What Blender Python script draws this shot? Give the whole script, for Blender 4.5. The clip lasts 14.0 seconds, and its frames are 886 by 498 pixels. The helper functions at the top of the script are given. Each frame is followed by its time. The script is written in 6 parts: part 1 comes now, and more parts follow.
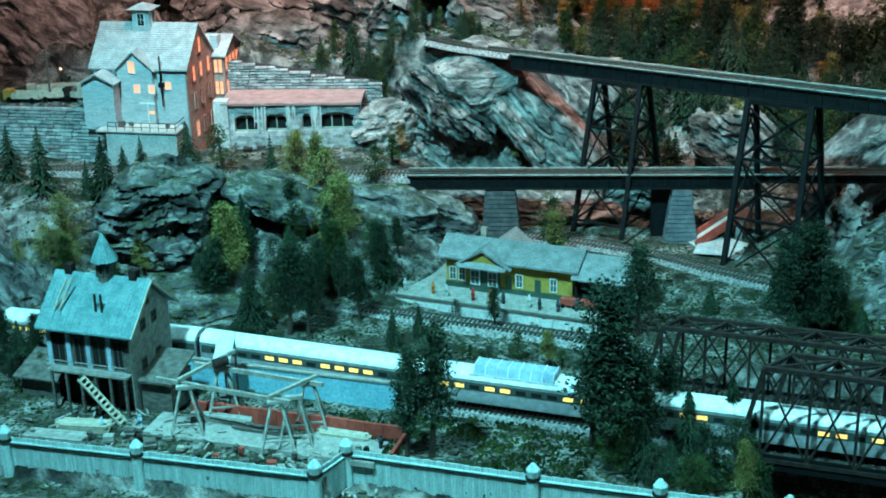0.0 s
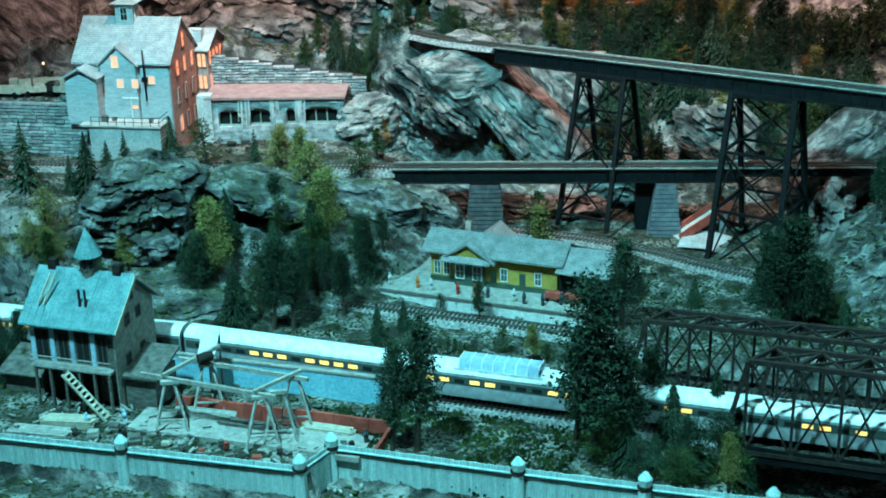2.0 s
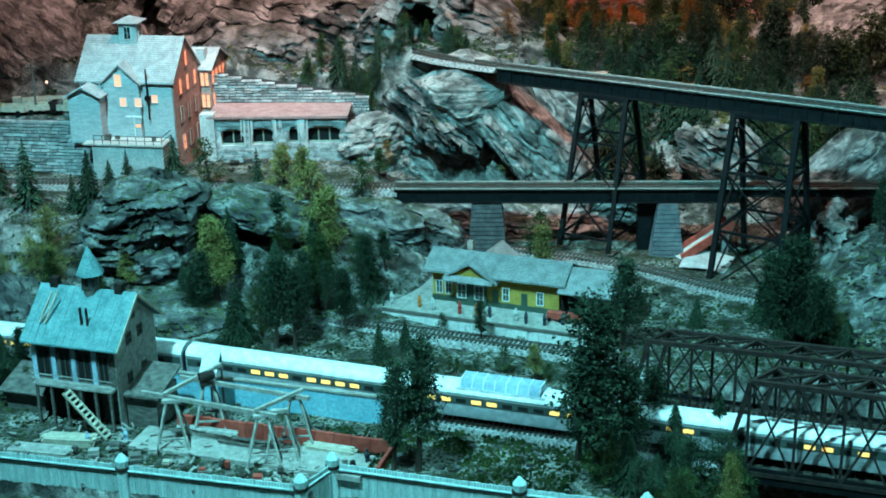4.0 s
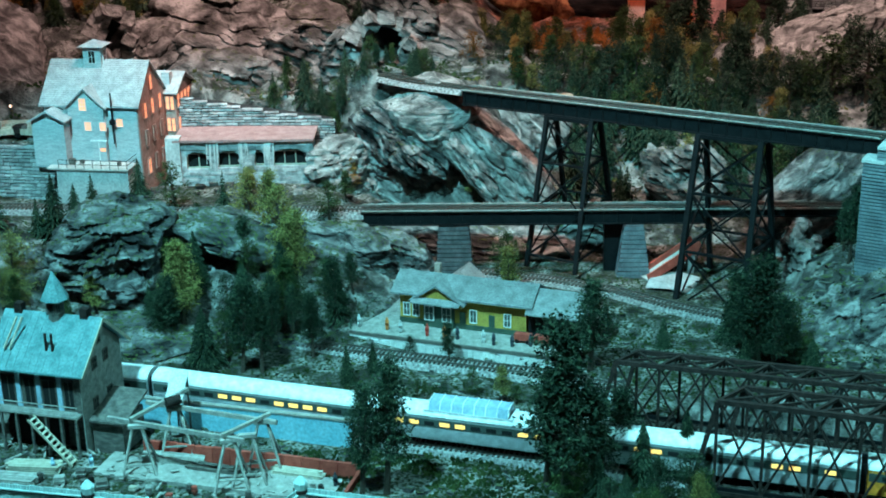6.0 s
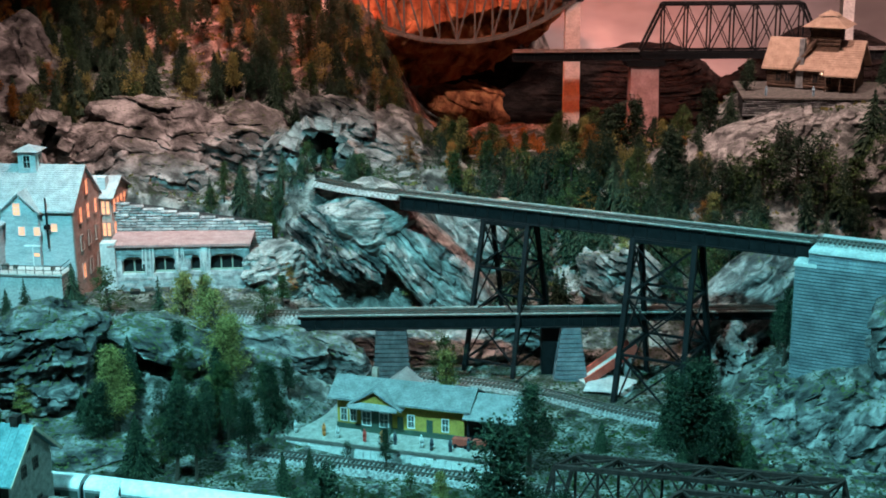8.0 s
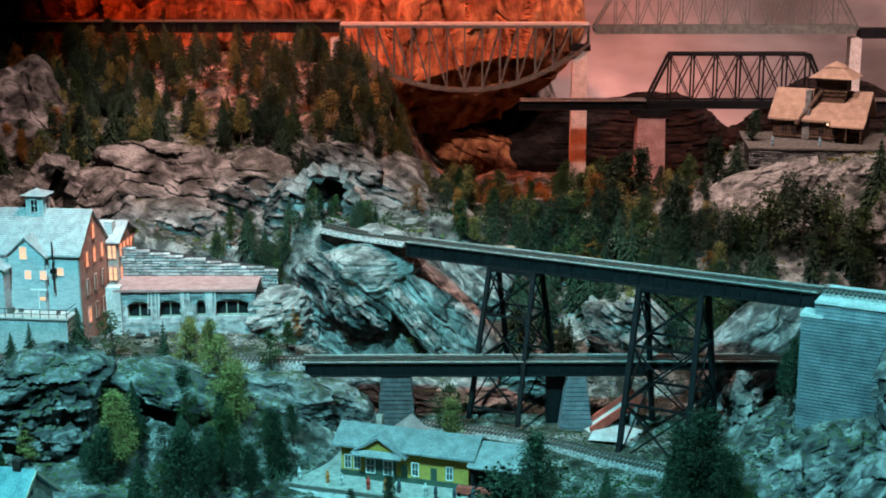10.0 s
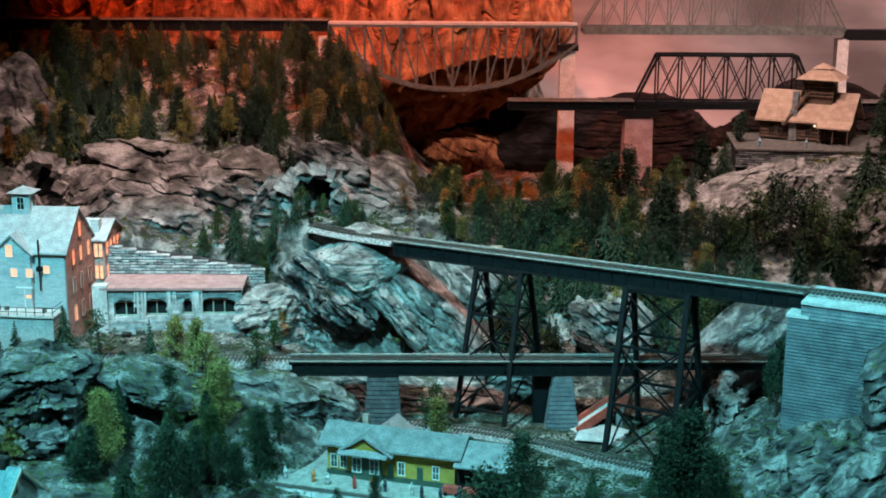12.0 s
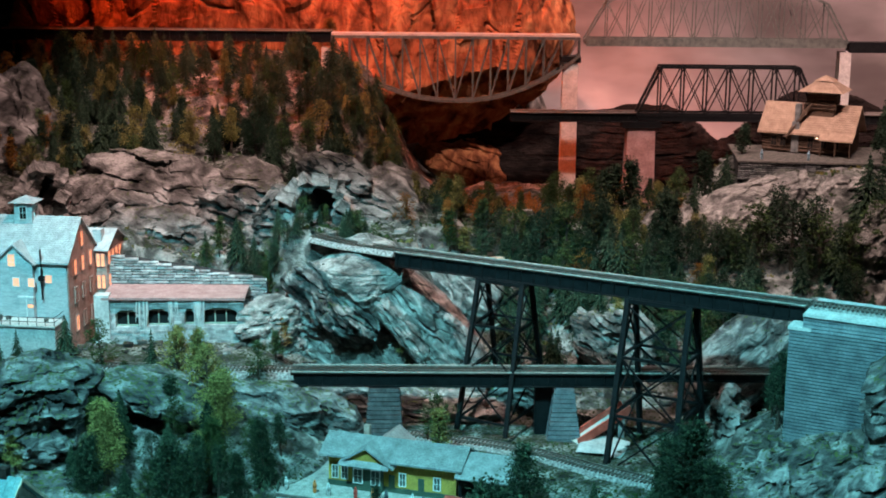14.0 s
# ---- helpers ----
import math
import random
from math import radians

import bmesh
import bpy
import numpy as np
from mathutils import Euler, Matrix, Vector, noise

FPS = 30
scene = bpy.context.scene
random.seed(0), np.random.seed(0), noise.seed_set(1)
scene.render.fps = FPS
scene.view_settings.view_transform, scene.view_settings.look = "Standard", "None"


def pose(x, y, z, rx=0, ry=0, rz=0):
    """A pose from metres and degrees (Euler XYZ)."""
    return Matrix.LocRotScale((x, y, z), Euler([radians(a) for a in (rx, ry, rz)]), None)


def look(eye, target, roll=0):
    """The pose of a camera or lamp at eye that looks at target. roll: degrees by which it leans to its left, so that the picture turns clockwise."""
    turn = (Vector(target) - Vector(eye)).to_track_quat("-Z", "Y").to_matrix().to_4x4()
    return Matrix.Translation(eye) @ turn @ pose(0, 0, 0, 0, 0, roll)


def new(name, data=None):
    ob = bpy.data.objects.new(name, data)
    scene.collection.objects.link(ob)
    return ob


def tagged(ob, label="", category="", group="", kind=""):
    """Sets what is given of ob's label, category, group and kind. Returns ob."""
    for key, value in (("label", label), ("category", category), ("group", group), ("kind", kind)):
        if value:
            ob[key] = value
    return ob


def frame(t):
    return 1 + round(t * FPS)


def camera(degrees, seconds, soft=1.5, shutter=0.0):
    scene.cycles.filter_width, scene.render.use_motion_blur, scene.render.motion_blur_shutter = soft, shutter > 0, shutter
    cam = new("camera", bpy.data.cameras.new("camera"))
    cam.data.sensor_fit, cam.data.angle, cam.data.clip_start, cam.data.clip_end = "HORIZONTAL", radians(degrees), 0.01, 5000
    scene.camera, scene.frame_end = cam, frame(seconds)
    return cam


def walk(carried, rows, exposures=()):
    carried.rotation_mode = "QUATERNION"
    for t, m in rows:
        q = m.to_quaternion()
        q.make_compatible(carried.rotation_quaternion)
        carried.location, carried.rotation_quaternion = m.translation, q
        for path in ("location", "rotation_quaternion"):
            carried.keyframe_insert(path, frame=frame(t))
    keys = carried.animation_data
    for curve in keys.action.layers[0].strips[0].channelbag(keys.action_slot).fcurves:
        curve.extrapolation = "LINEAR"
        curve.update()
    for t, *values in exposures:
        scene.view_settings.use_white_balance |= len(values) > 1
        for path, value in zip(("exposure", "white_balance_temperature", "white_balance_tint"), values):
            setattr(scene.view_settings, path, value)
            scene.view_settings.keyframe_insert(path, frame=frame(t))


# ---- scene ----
import functools

CAM_EYE = (0.0, 0.0, 0.80)
cam = camera(34.83, 14.0, soft=1.9, shutter=0.0)
PATH = [
    (0, 68.752, 1.340, 4.459),
    (0.5, 68.864, 1.374, 4.551),
    (1, 68.975, 1.363, 4.468),
    (1.5, 68.861, 1.367, 4.288),
    (2, 68.499, 1.264, 3.817),
    (2.5, 68.475, 1.119, 3.747),
    (3, 69.121, 1.091, 4.128),
    (3.2, 69.161, 1.091, 4.128),
    (5.3, 69.536, 1.183, 3.618),
    (5.5, 69.536, 1.183, 3.618),
    (6, 70.166, 1.047, 2.560),
    (6.5, 70.819, 0.722, 0.625),
    (7, 72.321, 0.538, -0.234),
    (7.5, 73.711, 0.407, -0.311),
    (8, 74.358, 0.455, 0.085),
    (8.5, 75.055, 0.431, 0.447),
    (8.7, 75.480, 0.472, 0.565),
    (10.8, 76.322, -0.112, 0.322),
    (11, 76.322, -0.112, 0.322),
    (11.5, 76.141, -0.142, 0.167),
    (12, 76.256, -0.307, -0.012),
    (12.5, 76.487, -0.439, 0.017),
    (13, 76.583, -0.376, -0.034),
    (13.5, 76.658, -0.416, 0.005),
    (14, 76.700, -0.487, 0.115),
]
walk(cam, [(t, pose(*CAM_EYE, rx, ry, rz)) for t, rx, ry, rz in PATH])

# ---- light: coloured show lamps over a dark exhibition room ----
world = bpy.data.worlds.new("world")
scene.world = world
world.use_nodes = True
world.node_tree.nodes["Background"].inputs["Color"].default_value = (0.55, 0.75, 0.85, 1)
world.node_tree.nodes["Background"].inputs["Strength"].default_value = 0.0


def spot(name, eye, target, watts, colour, cone, blend, radius):
    data = bpy.data.lights.new(name, "SPOT")
    data.energy, data.color, data.spot_size, data.spot_blend, data.shadow_soft_size = watts, colour, radians(cone), blend, radius
    ob = new(name, data)
    ob.matrix_world = look(eye, target)
    return ob


def area(name, eye, target, watts, colour, sx, sy):
    data = bpy.data.lights.new(name, "AREA")
    data.shape, data.size, data.size_y, data.energy, data.color = "RECTANGLE", sx, sy, watts, colour
    ob = new(name, data)
    ob.matrix_world = look(eye, target)
    return ob


spot("blue_show_lamp", (-0.70, 0.60, 2.2), (-0.27, 1.36, 0.0), 560, (0.225, 0.80, 0.93), 56, 0.32, 0.05)
spot("blue_show_lamp", (0.75, 0.55, 2.1), (0.16, 1.62, 0.0), 160, (0.235, 0.82, 0.90), 40, 0.7, 0.05)
spot("white_show_lamp", (-0.20, 1.70, 2.35), (0.02, 2.86, 0.25), 225, (1.0, 0.74, 0.68), 50, 0.6, 0.05)
spot("white_show_lamp", (0.05, 1.80, 2.1), (-0.90, 2.48, 0.22), 110, (1.0, 0.66, 0.62), 36, 0.7, 0.05)
spot("red_show_lamp", (0.55, 2.95, 0.95), (0.05, 2.33, 0.12), 9, (1.0, 0.16, 0.08), 24, 0.8, 0.02)
spot("red_show_lamp", (-0.5, 2.70, 2.0), (-0.22, 3.62, 0.42), 235, (1.0, 0.12, 0.03), 54, 0.5, 0.04)
spot("white_show_lamp", (0.70, 1.90, 2.3), (0.68, 2.66, 0.27), 120, (1.0, 0.74, 0.68), 30, 0.8, 0.05)
spot("rose_show_lamp", (0.95, 2.0, 2.2), (1.02, 3.6, 0.74), 430, (1.0, 0.60, 0.55), 46, 0.7, 0.06)
# Faint area lamp added as ambient fill; the ceiling itself gives no light.
area("ambient_fill", (0.0, 1.2, 2.38), (0, 1.6, 0), 0.04, (0.35, 0.85, 1.0), 2.2, 1.2)

# ---- materials ----


def material(name, colours, size=150.0, rough=0.8, metal=0.0, bump=0.3, fine=6.0, vary=0.12, stretch=(1, 1, 1), spec=0.35, place="Object", depth=0.0012):
    """Mottled surface: colours run over a large noise, a finer one adds grain and relief."""
    m = bpy.data.materials.new(name)
    m.use_nodes = True
    n, l = m.node_tree.nodes, m.node_tree.links
    bsdf = n["Principled BSDF"]
    bsdf.inputs["Roughness"].default_value, bsdf.inputs["Metallic"].default_value = rough, metal
    bsdf.inputs["Specular IOR Level"].default_value = spec
    co, mp = n.new("ShaderNodeTexCoord"), n.new("ShaderNodeMapping")
    mp.inputs["Scale"].default_value = stretch
    l.new(co.outputs[place], mp.inputs["Vector"])
    big, small = n.new("ShaderNodeTexNoise"), n.new("ShaderNodeTexNoise")
    big.inputs["Scale"].default_value, big.inputs["Detail"].default_value = size, 5
    small.inputs["Scale"].default_value, small.inputs["Detail"].default_value = size * fine, 3
    ramp = n.new("ShaderNodeValToRGB")
    while len(ramp.color_ramp.elements) < len(colours):
        ramp.color_ramp.elements.new(0.5)
    for i, c in enumerate(colours):
        e = ramp.color_ramp.elements[i]
        e.position, e.color = 0.3 + 0.4 * i / max(1, len(colours) - 1), (*c, 1)
    info, hsv = n.new("ShaderNodeObjectInfo"), n.new("ShaderNodeHueSaturation")
    val = n.new("ShaderNodeMapRange")
    val.inputs["To Min"].default_value, val.inputs["To Max"].default_value = 1 - vary, 1 + vary
    mix, mr = n.new("ShaderNodeMix"), n.new("ShaderNodeMapRange")
    mix.data_type, mix.blend_type = "RGBA", "MULTIPLY"
    mix.inputs["Factor"].default_value = 1.0
    mr.inputs["From Min"].default_value, mr.inputs["From Max"].default_value = 0.3, 0.7
    mr.inputs["To Min"].default_value, mr.inputs["To Max"].default_value = 0.75, 1.2
    for t in (big, small):
        l.new(mp.outputs["Vector"], t.inputs["Vector"])
    l.new(big.outputs["Fac"], ramp.inputs["Fac"])
    l.new(info.outputs["Random"], val.inputs["Value"])
    l.new(val.outputs["Result"], hsv.inputs["Value"])
    l.new(ramp.outputs["Color"], hsv.inputs["Color"])
    l.new(small.outputs["Fac"], mr.inputs["Value"])
    l.new(hsv.outputs["Color"], mix.inputs["A"])
    l.new(mr.outputs["Result"], mix.inputs["B"])
    l.new(mix.outputs["Result"], bsdf.inputs["Base Color"])
    if bump:
        b = n.new("ShaderNodeBump")
        b.inputs["Strength"].default_value, b.inputs["Distance"].default_value = bump, depth
        l.new(small.outputs["Fac"], b.inputs["Height"])
        l.new(b.outputs["Normal"], bsdf.inputs["Normal"])
    return m


def glowing(name, colour, strength):
    m = bpy.data.materials.new(name)
    m.use_nodes = True
    b = m.node_tree.nodes["Principled BSDF"]
    b.inputs["Base Color"].default_value = (*colour, 1)
    b.inputs["Emission Color"].default_value, b.inputs["Emission Strength"].default_value = (*colour, 1), strength
    return m


def rock_material(name, dark, mid, light, moss=(0.07, 0.09, 0.03), moss_amount=0.35, size=30.0, stretch=(1, 1, 3.0)):
    """Layered rock: strata bands, cracks, and moss where the surface faces up."""
    m = bpy.data.materials.new(name)
    m.use_nodes = True
    n, l = m.node_tree.nodes, m.node_tree.links
    bsdf = n["Principled BSDF"]
    bsdf.inputs["Roughness"].default_value, bsdf.inputs["Specular IOR Level"].default_value = 0.9, 0.08
    co, mp = n.new("ShaderNodeTexCoord"), n.new("ShaderNodeMapping")
    mp.inputs["Scale"].default_value = stretch
    l.new(co.outputs["Object"], mp.inputs["Vector"])
    a, f = n.new("ShaderNodeTexNoise"), n.new("ShaderNodeTexNoise")
    a.inputs["Scale"].default_value, a.inputs["Detail"].default_value, a.inputs["Distortion"].default_value = size, 8, 0.8
    f.inputs["Scale"].default_value, f.inputs["Detail"].default_value = size * 7, 4
    v = n.new("ShaderNodeTexVoronoi")
    v.feature = "DISTANCE_TO_EDGE"
    v.inputs["Scale"].default_value = size * 1.6
    for t in (a, f, v):
        l.new(mp.outputs["Vector"], t.inputs["Vector"])
    ramp = n.new("ShaderNodeValToRGB")
    ramp.color_ramp.elements.new(0.5)
    for e, p, c in zip(ramp.color_ramp.elements, (0.34, 0.5, 0.66), (dark, mid, light)):
        e.position, e.color = p, (*c, 1)
    l.new(a.outputs["Fac"], ramp.inputs["Fac"])
    crack = n.new("ShaderNodeMapRange")
    crack.inputs["From Max"].default_value, crack.inputs["To Min"].default_value = 0.05, 0.35
    l.new(v.outputs["Distance"], crack.inputs["Value"])
    mul, mossmix = n.new("ShaderNodeMix"), n.new("ShaderNodeMix")
    for x in (mul, mossmix):
        x.data_type = "RGBA"
    mul.blend_type = "MULTIPLY"
    mul.inputs["Factor"].default_value = 0.45
    l.new(ramp.outputs["Color"], mul.inputs["A"])
    l.new(crack.outputs["Result"], mul.inputs["B"])
    geo, sep, up = n.new("ShaderNodeNewGeometry"), n.new("ShaderNodeSeparateXYZ"), n.new("ShaderNodeMath")
    l.new(geo.outputs["Normal"], sep.inputs["Vector"])
    up.operation = "MULTIPLY"
    l.new(sep.outputs["Z"], up.inputs[0])
    l.new(f.outputs["Fac"], up.inputs[1])
    th = n.new("ShaderNodeMapRange")
    th.inputs["From Min"].default_value, th.inputs["From Max"].default_value = 0.62 - moss_amount * 0.5, 0.72 - moss_amount * 0.5
    l.new(up.outputs["Value"], th.inputs["Value"])
    l.new(th.outputs["Result"], mossmix.inputs["Factor"])
    l.new(mul.outputs["Result"], mossmix.inputs["A"])
    mossmix.inputs["B"].default_value = (*moss, 1)
    l.new(mossmix.outputs["Result"], bsdf.inputs["Base Color"])
    add, b = n.new("ShaderNodeMath"), n.new("ShaderNodeBump")
    add.operation = "ADD"
    l.new(a.outputs["Fac"], add.inputs[0])
    l.new(f.outputs["Fac"], add.inputs[1])
    b.inputs["Strength"].default_value, b.inputs["Distance"].default_value = 0.85, 0.006
    l.new(add.outputs["Value"], b.inputs["Height"])
    l.new(b.outputs["Normal"], bsdf.inputs["Normal"])
    return m


ROCK = rock_material("layered_rock", (0.012, 0.012, 0.012), (0.10, 0.10, 0.097), (0.31, 0.305, 0.29), moss_amount=0.30, size=24)
ROCK_PALE = rock_material("pale_rock", (0.09, 0.083, 0.078), (0.26, 0.24, 0.225), (0.50, 0.46, 0.43), moss_amount=0.10)
ROCK_HILL = rock_material("brown_grey_rock", (0.022, 0.020, 0.018), (0.13, 0.118, 0.11), (0.36, 0.33, 0.31), moss=(0.06, 0.07, 0.025), moss_amount=0.20, size=20, stretch=(1, 1, 1.5))
ROCK_RED = rock_material("red_canyon_rock", (0.05, 0.015, 0.008), (0.28, 0.10, 0.045), (0.50, 0.22, 0.10), moss_amount=0.0, size=9, stretch=(2.6, 2.6, 1))
# The next rock is near-black so that deep canyon shade sits in its colour.
ROCK_SHADE = rock_material("canyon_shade_rock", (0.004, 0.003, 0.003), (0.012, 0.009, 0.008), (0.028, 0.020, 0.018), moss_amount=0.0, size=18)
SOIL = rock_material("scenic_soil", (0.020, 0.020, 0.018), (0.105, 0.102, 0.093), (0.32, 0.31, 0.285), moss=(0.024, 0.034, 0.012), moss_amount=0.30, size=30, stretch=(1, 1, 1))
STEEL_BLACK = material("black_painted_steel", [(0.0035, 0.004, 0.0045), (0.009, 0.010, 0.011)], 120, 0.65, 0.0, spec=0.12)
STEEL_RUST = material("rusty_brown_steel", [(0.014, 0.010, 0.009), (0.045, 0.030, 0.026)], 140, 0.75, 0.0, spec=0.15)
STEEL_GREY = material("grey_painted_steel", [(0.055, 0.065, 0.058), (0.12, 0.13, 0.115)], 100, 0.55)
RAIL = material("worn_rail", [(0.16, 0.14, 0.12), (0.32, 0.30, 0.28)], 200, 0.35, 0.8)
TIE = material("creosoted_tie", [(0.03, 0.025, 0.02), (0.09, 0.075, 0.06)], 300, 0.9)
BALLAST = material("grey_ballast", [(0.10, 0.10, 0.095), (0.27, 0.26, 0.25), (0.46, 0.45, 0.43)], 260, 0.95, bump=0.8)
CONCRETE = material("pale_concrete", [(0.38, 0.36, 0.33), (0.55, 0.52, 0.48)], 60, 0.85)
STONE = material("cut_stone", [(0.10, 0.10, 0.10), (0.24, 0.235, 0.23)], 90, 0.85, vary=0.3, bump=0.6)
STONE_DARK = material("dark_cut_stone", [(0.035, 0.037, 0.04), (0.11, 0.115, 0.12)], 90, 0.85, vary=0.3, bump=0.6)
STONE_BLUE = material("blue_grey_block_stone", [(0.10, 0.125, 0.14), (0.20, 0.24, 0.26)], 50, 0.85, vary=0.3, bump=0.6)
STONE_PALE = material("pale_stacked_stone", [(0.20, 0.205, 0.205), (0.48, 0.48, 0.47)], 90, 0.85, vary=0.35, bump=0.6)
PLASTER = material("weathered_plaster", [(0.36, 0.37, 0.36), (0.55, 0.55, 0.53)], 45, 0.85)
MORTAR = material("dark_mortar", [(0.012, 0.012, 0.012), (0.035, 0.035, 0.035)], 120, 0.95)
CLAPBOARD = material("weathered_pale_clapboard", [(0.33, 0.37, 0.38), (0.50, 0.53, 0.53)], 60, 0.8, stretch=(1, 1, 4))
BRICK = material("brown_brick", [(0.30, 0.19, 0.16), (0.50, 0.34, 0.29)], 110, 0.85)
ROOF_GREY = material("grey_shingle", [(0.30, 0.31, 0.31), (0.48, 0.49, 0.48)], 70, 0.85, stretch=(1, 1, 1), bump=0.5)
ROOF_TAN = material("tan_shingle", [(0.34, 0.21, 0.15), (0.50, 0.33, 0.24)], 80, 0.9, bump=0.5)
ROOF_TEAL = material("weathered_metal_roof", [(0.06, 0.17, 0.18), (0.15, 0.30, 0.31)], 60, 0.7, 0.0)
ROOF_RED = material("faded_red_roof", [(0.30, 0.16, 0.15), (0.45, 0.27, 0.25)], 60, 0.85)
ROOF_SLATE = material("weathered_slate", [(0.15, 0.155, 0.155), (0.27, 0.275, 0.27)], 70, 0.85, bump=0.5)
YELLOW = material("mustard_clapboard", [(0.34, 0.215, 0.04), (0.46, 0.30, 0.06)], 80, 0.8)
TRIM_GREEN = material("dark_green_trim", [(0.03, 0.06, 0.045), (0.06, 0.10, 0.07)], 80, 0.7)
TRIM_WHITE = material("white_trim", [(0.60, 0.60, 0.58), (0.75, 0.75, 0.72)], 80, 0.7)
WOOD_DARK = material("dark_weathered_wood", [(0.06, 0.055, 0.05), (0.17, 0.15, 0.13)], 120, 0.9, stretch=(1, 1, 3))
WOOD_GREY = material("grey_weathered_wood", [(0.22, 0.21, 0.19), (0.42, 0.39, 0.35)], 120, 0.9)
WOOD_PALE = material("pale_timber", [(0.36, 0.31, 0.24), (0.55, 0.48, 0.38)], 120, 0.85)
WOOD_RED = material("red_oxide_paint", [(0.36, 0.045, 0.03), (0.52, 0.09, 0.06)], 100, 0.75)
LOG = material("brown_log", [(0.06, 0.035, 0.025), (0.15, 0.09, 0.06)], 120, 0.85)
BLUE_PAINT = material("pale_blue_paint", [(0.17, 0.45, 0.56), (0.26, 0.56, 0.66)], 40, 0.6)
FENCE_PAINT = material("weathered_white_fence", [(0.30, 0.42, 0.41), (0.48, 0.62, 0.60)], 90, 0.8, stretch=(2, 2, 0.5))
BARK = material("brown_bark", [(0.03, 0.022, 0.016), (0.08, 0.06, 0.045)], 260, 0.95)
LEAF_FIR = material("dark_fir_needles", [(0.004, 0.010, 0.007), (0.022, 0.038, 0.024), (0.075, 0.110, 0.062)], 26, 0.9, spec=0.04, bump=0, vary=0.3)
LEAF_GREEN = material("green_foliage", [(0.008, 0.018, 0.008), (0.040, 0.065, 0.024), (0.10, 0.14, 0.05)], 26, 0.9, spec=0.04, bump=0, vary=0.3)
LEAF_YELLOW = material("yellow_green_foliage", [(0.05, 0.055, 0.018), (0.17, 0.15, 0.05), (0.36, 0.31, 0.11)], 26, 0.9, spec=0.04, bump=0, vary=0.25)
LEAF_RUST = material("autumn_foliage", [(0.16, 0.06, 0.02), (0.34, 0.16, 0.04)], 90, 0.9, spec=0.04, bump=0, vary=0.3)
TRAIN_SILVER = material("silver_train_side", [(0.45, 0.46, 0.47), (0.55, 0.56, 0.57)], 20, 0.35, 0.5, bump=0, vary=0)
TRAIN_ROOF = material("white_train_roof", [(0.78, 0.78, 0.77), (0.84, 0.84, 0.83)], 20, 0.4, bump=0, vary=0)
TRAIN_BAND = material("dark_window_band", [(0.05, 0.07, 0.06), (0.08, 0.10, 0.09)], 20, 0.3, bump=0, vary=0)
TRAIN_ORANGE = material("orange_loco_paint", [(0.70, 0.24, 0.03), (0.78, 0.28, 0.04)], 20, 0.4, bump=0, vary=0)
# Black for unlit panes, and for shade painted into caves and open bays.
BLACK = material("black_panes_and_shade", [(0.006, 0.006, 0.006), (0.012, 0.012, 0.012)], 20, 0.9, bump=0)
WINDOW_WARM = glowing("lit_window", (1.0, 0.36, 0.18), 0.95)
WINDOW_YELLOW = glowing("lit_train_window", (1.0, 0.62, 0.16), 1.1)
LAMP_GLOW = glowing("small_lamp", (1.0, 0.65, 0.45), 3.0)
CAR_BLUE = material("pale_blue_enamel", [(0.30, 0.45, 0.55), (0.36, 0.5, 0.6)], 30, 0.4, bump=0)
DOLL = material("painted_figure_white", [(0.45, 0.45, 0.44), (0.6, 0.6, 0.58)], 200, 0.7, bump=0)
DOLL_ORANGE = material("painted_figure_orange", [(0.60, 0.16, 0.04), (0.7, 0.22, 0.06)], 200, 0.7, bump=0)
DOLL_RED = material("painted_figure_red", [(0.50, 0.04, 0.03), (0.6, 0.06, 0.04)], 200, 0.7, bump=0)
DOLL_DARK = material("painted_figure_dark", [(0.03, 0.04, 0.05), (0.06, 0.07, 0.09)], 200, 0.7, bump=0)
ROOM_DARK = material("dark_room_paint", [(0.02, 0.02, 0.022), (0.035, 0.035, 0.037)], 3, 0.9)

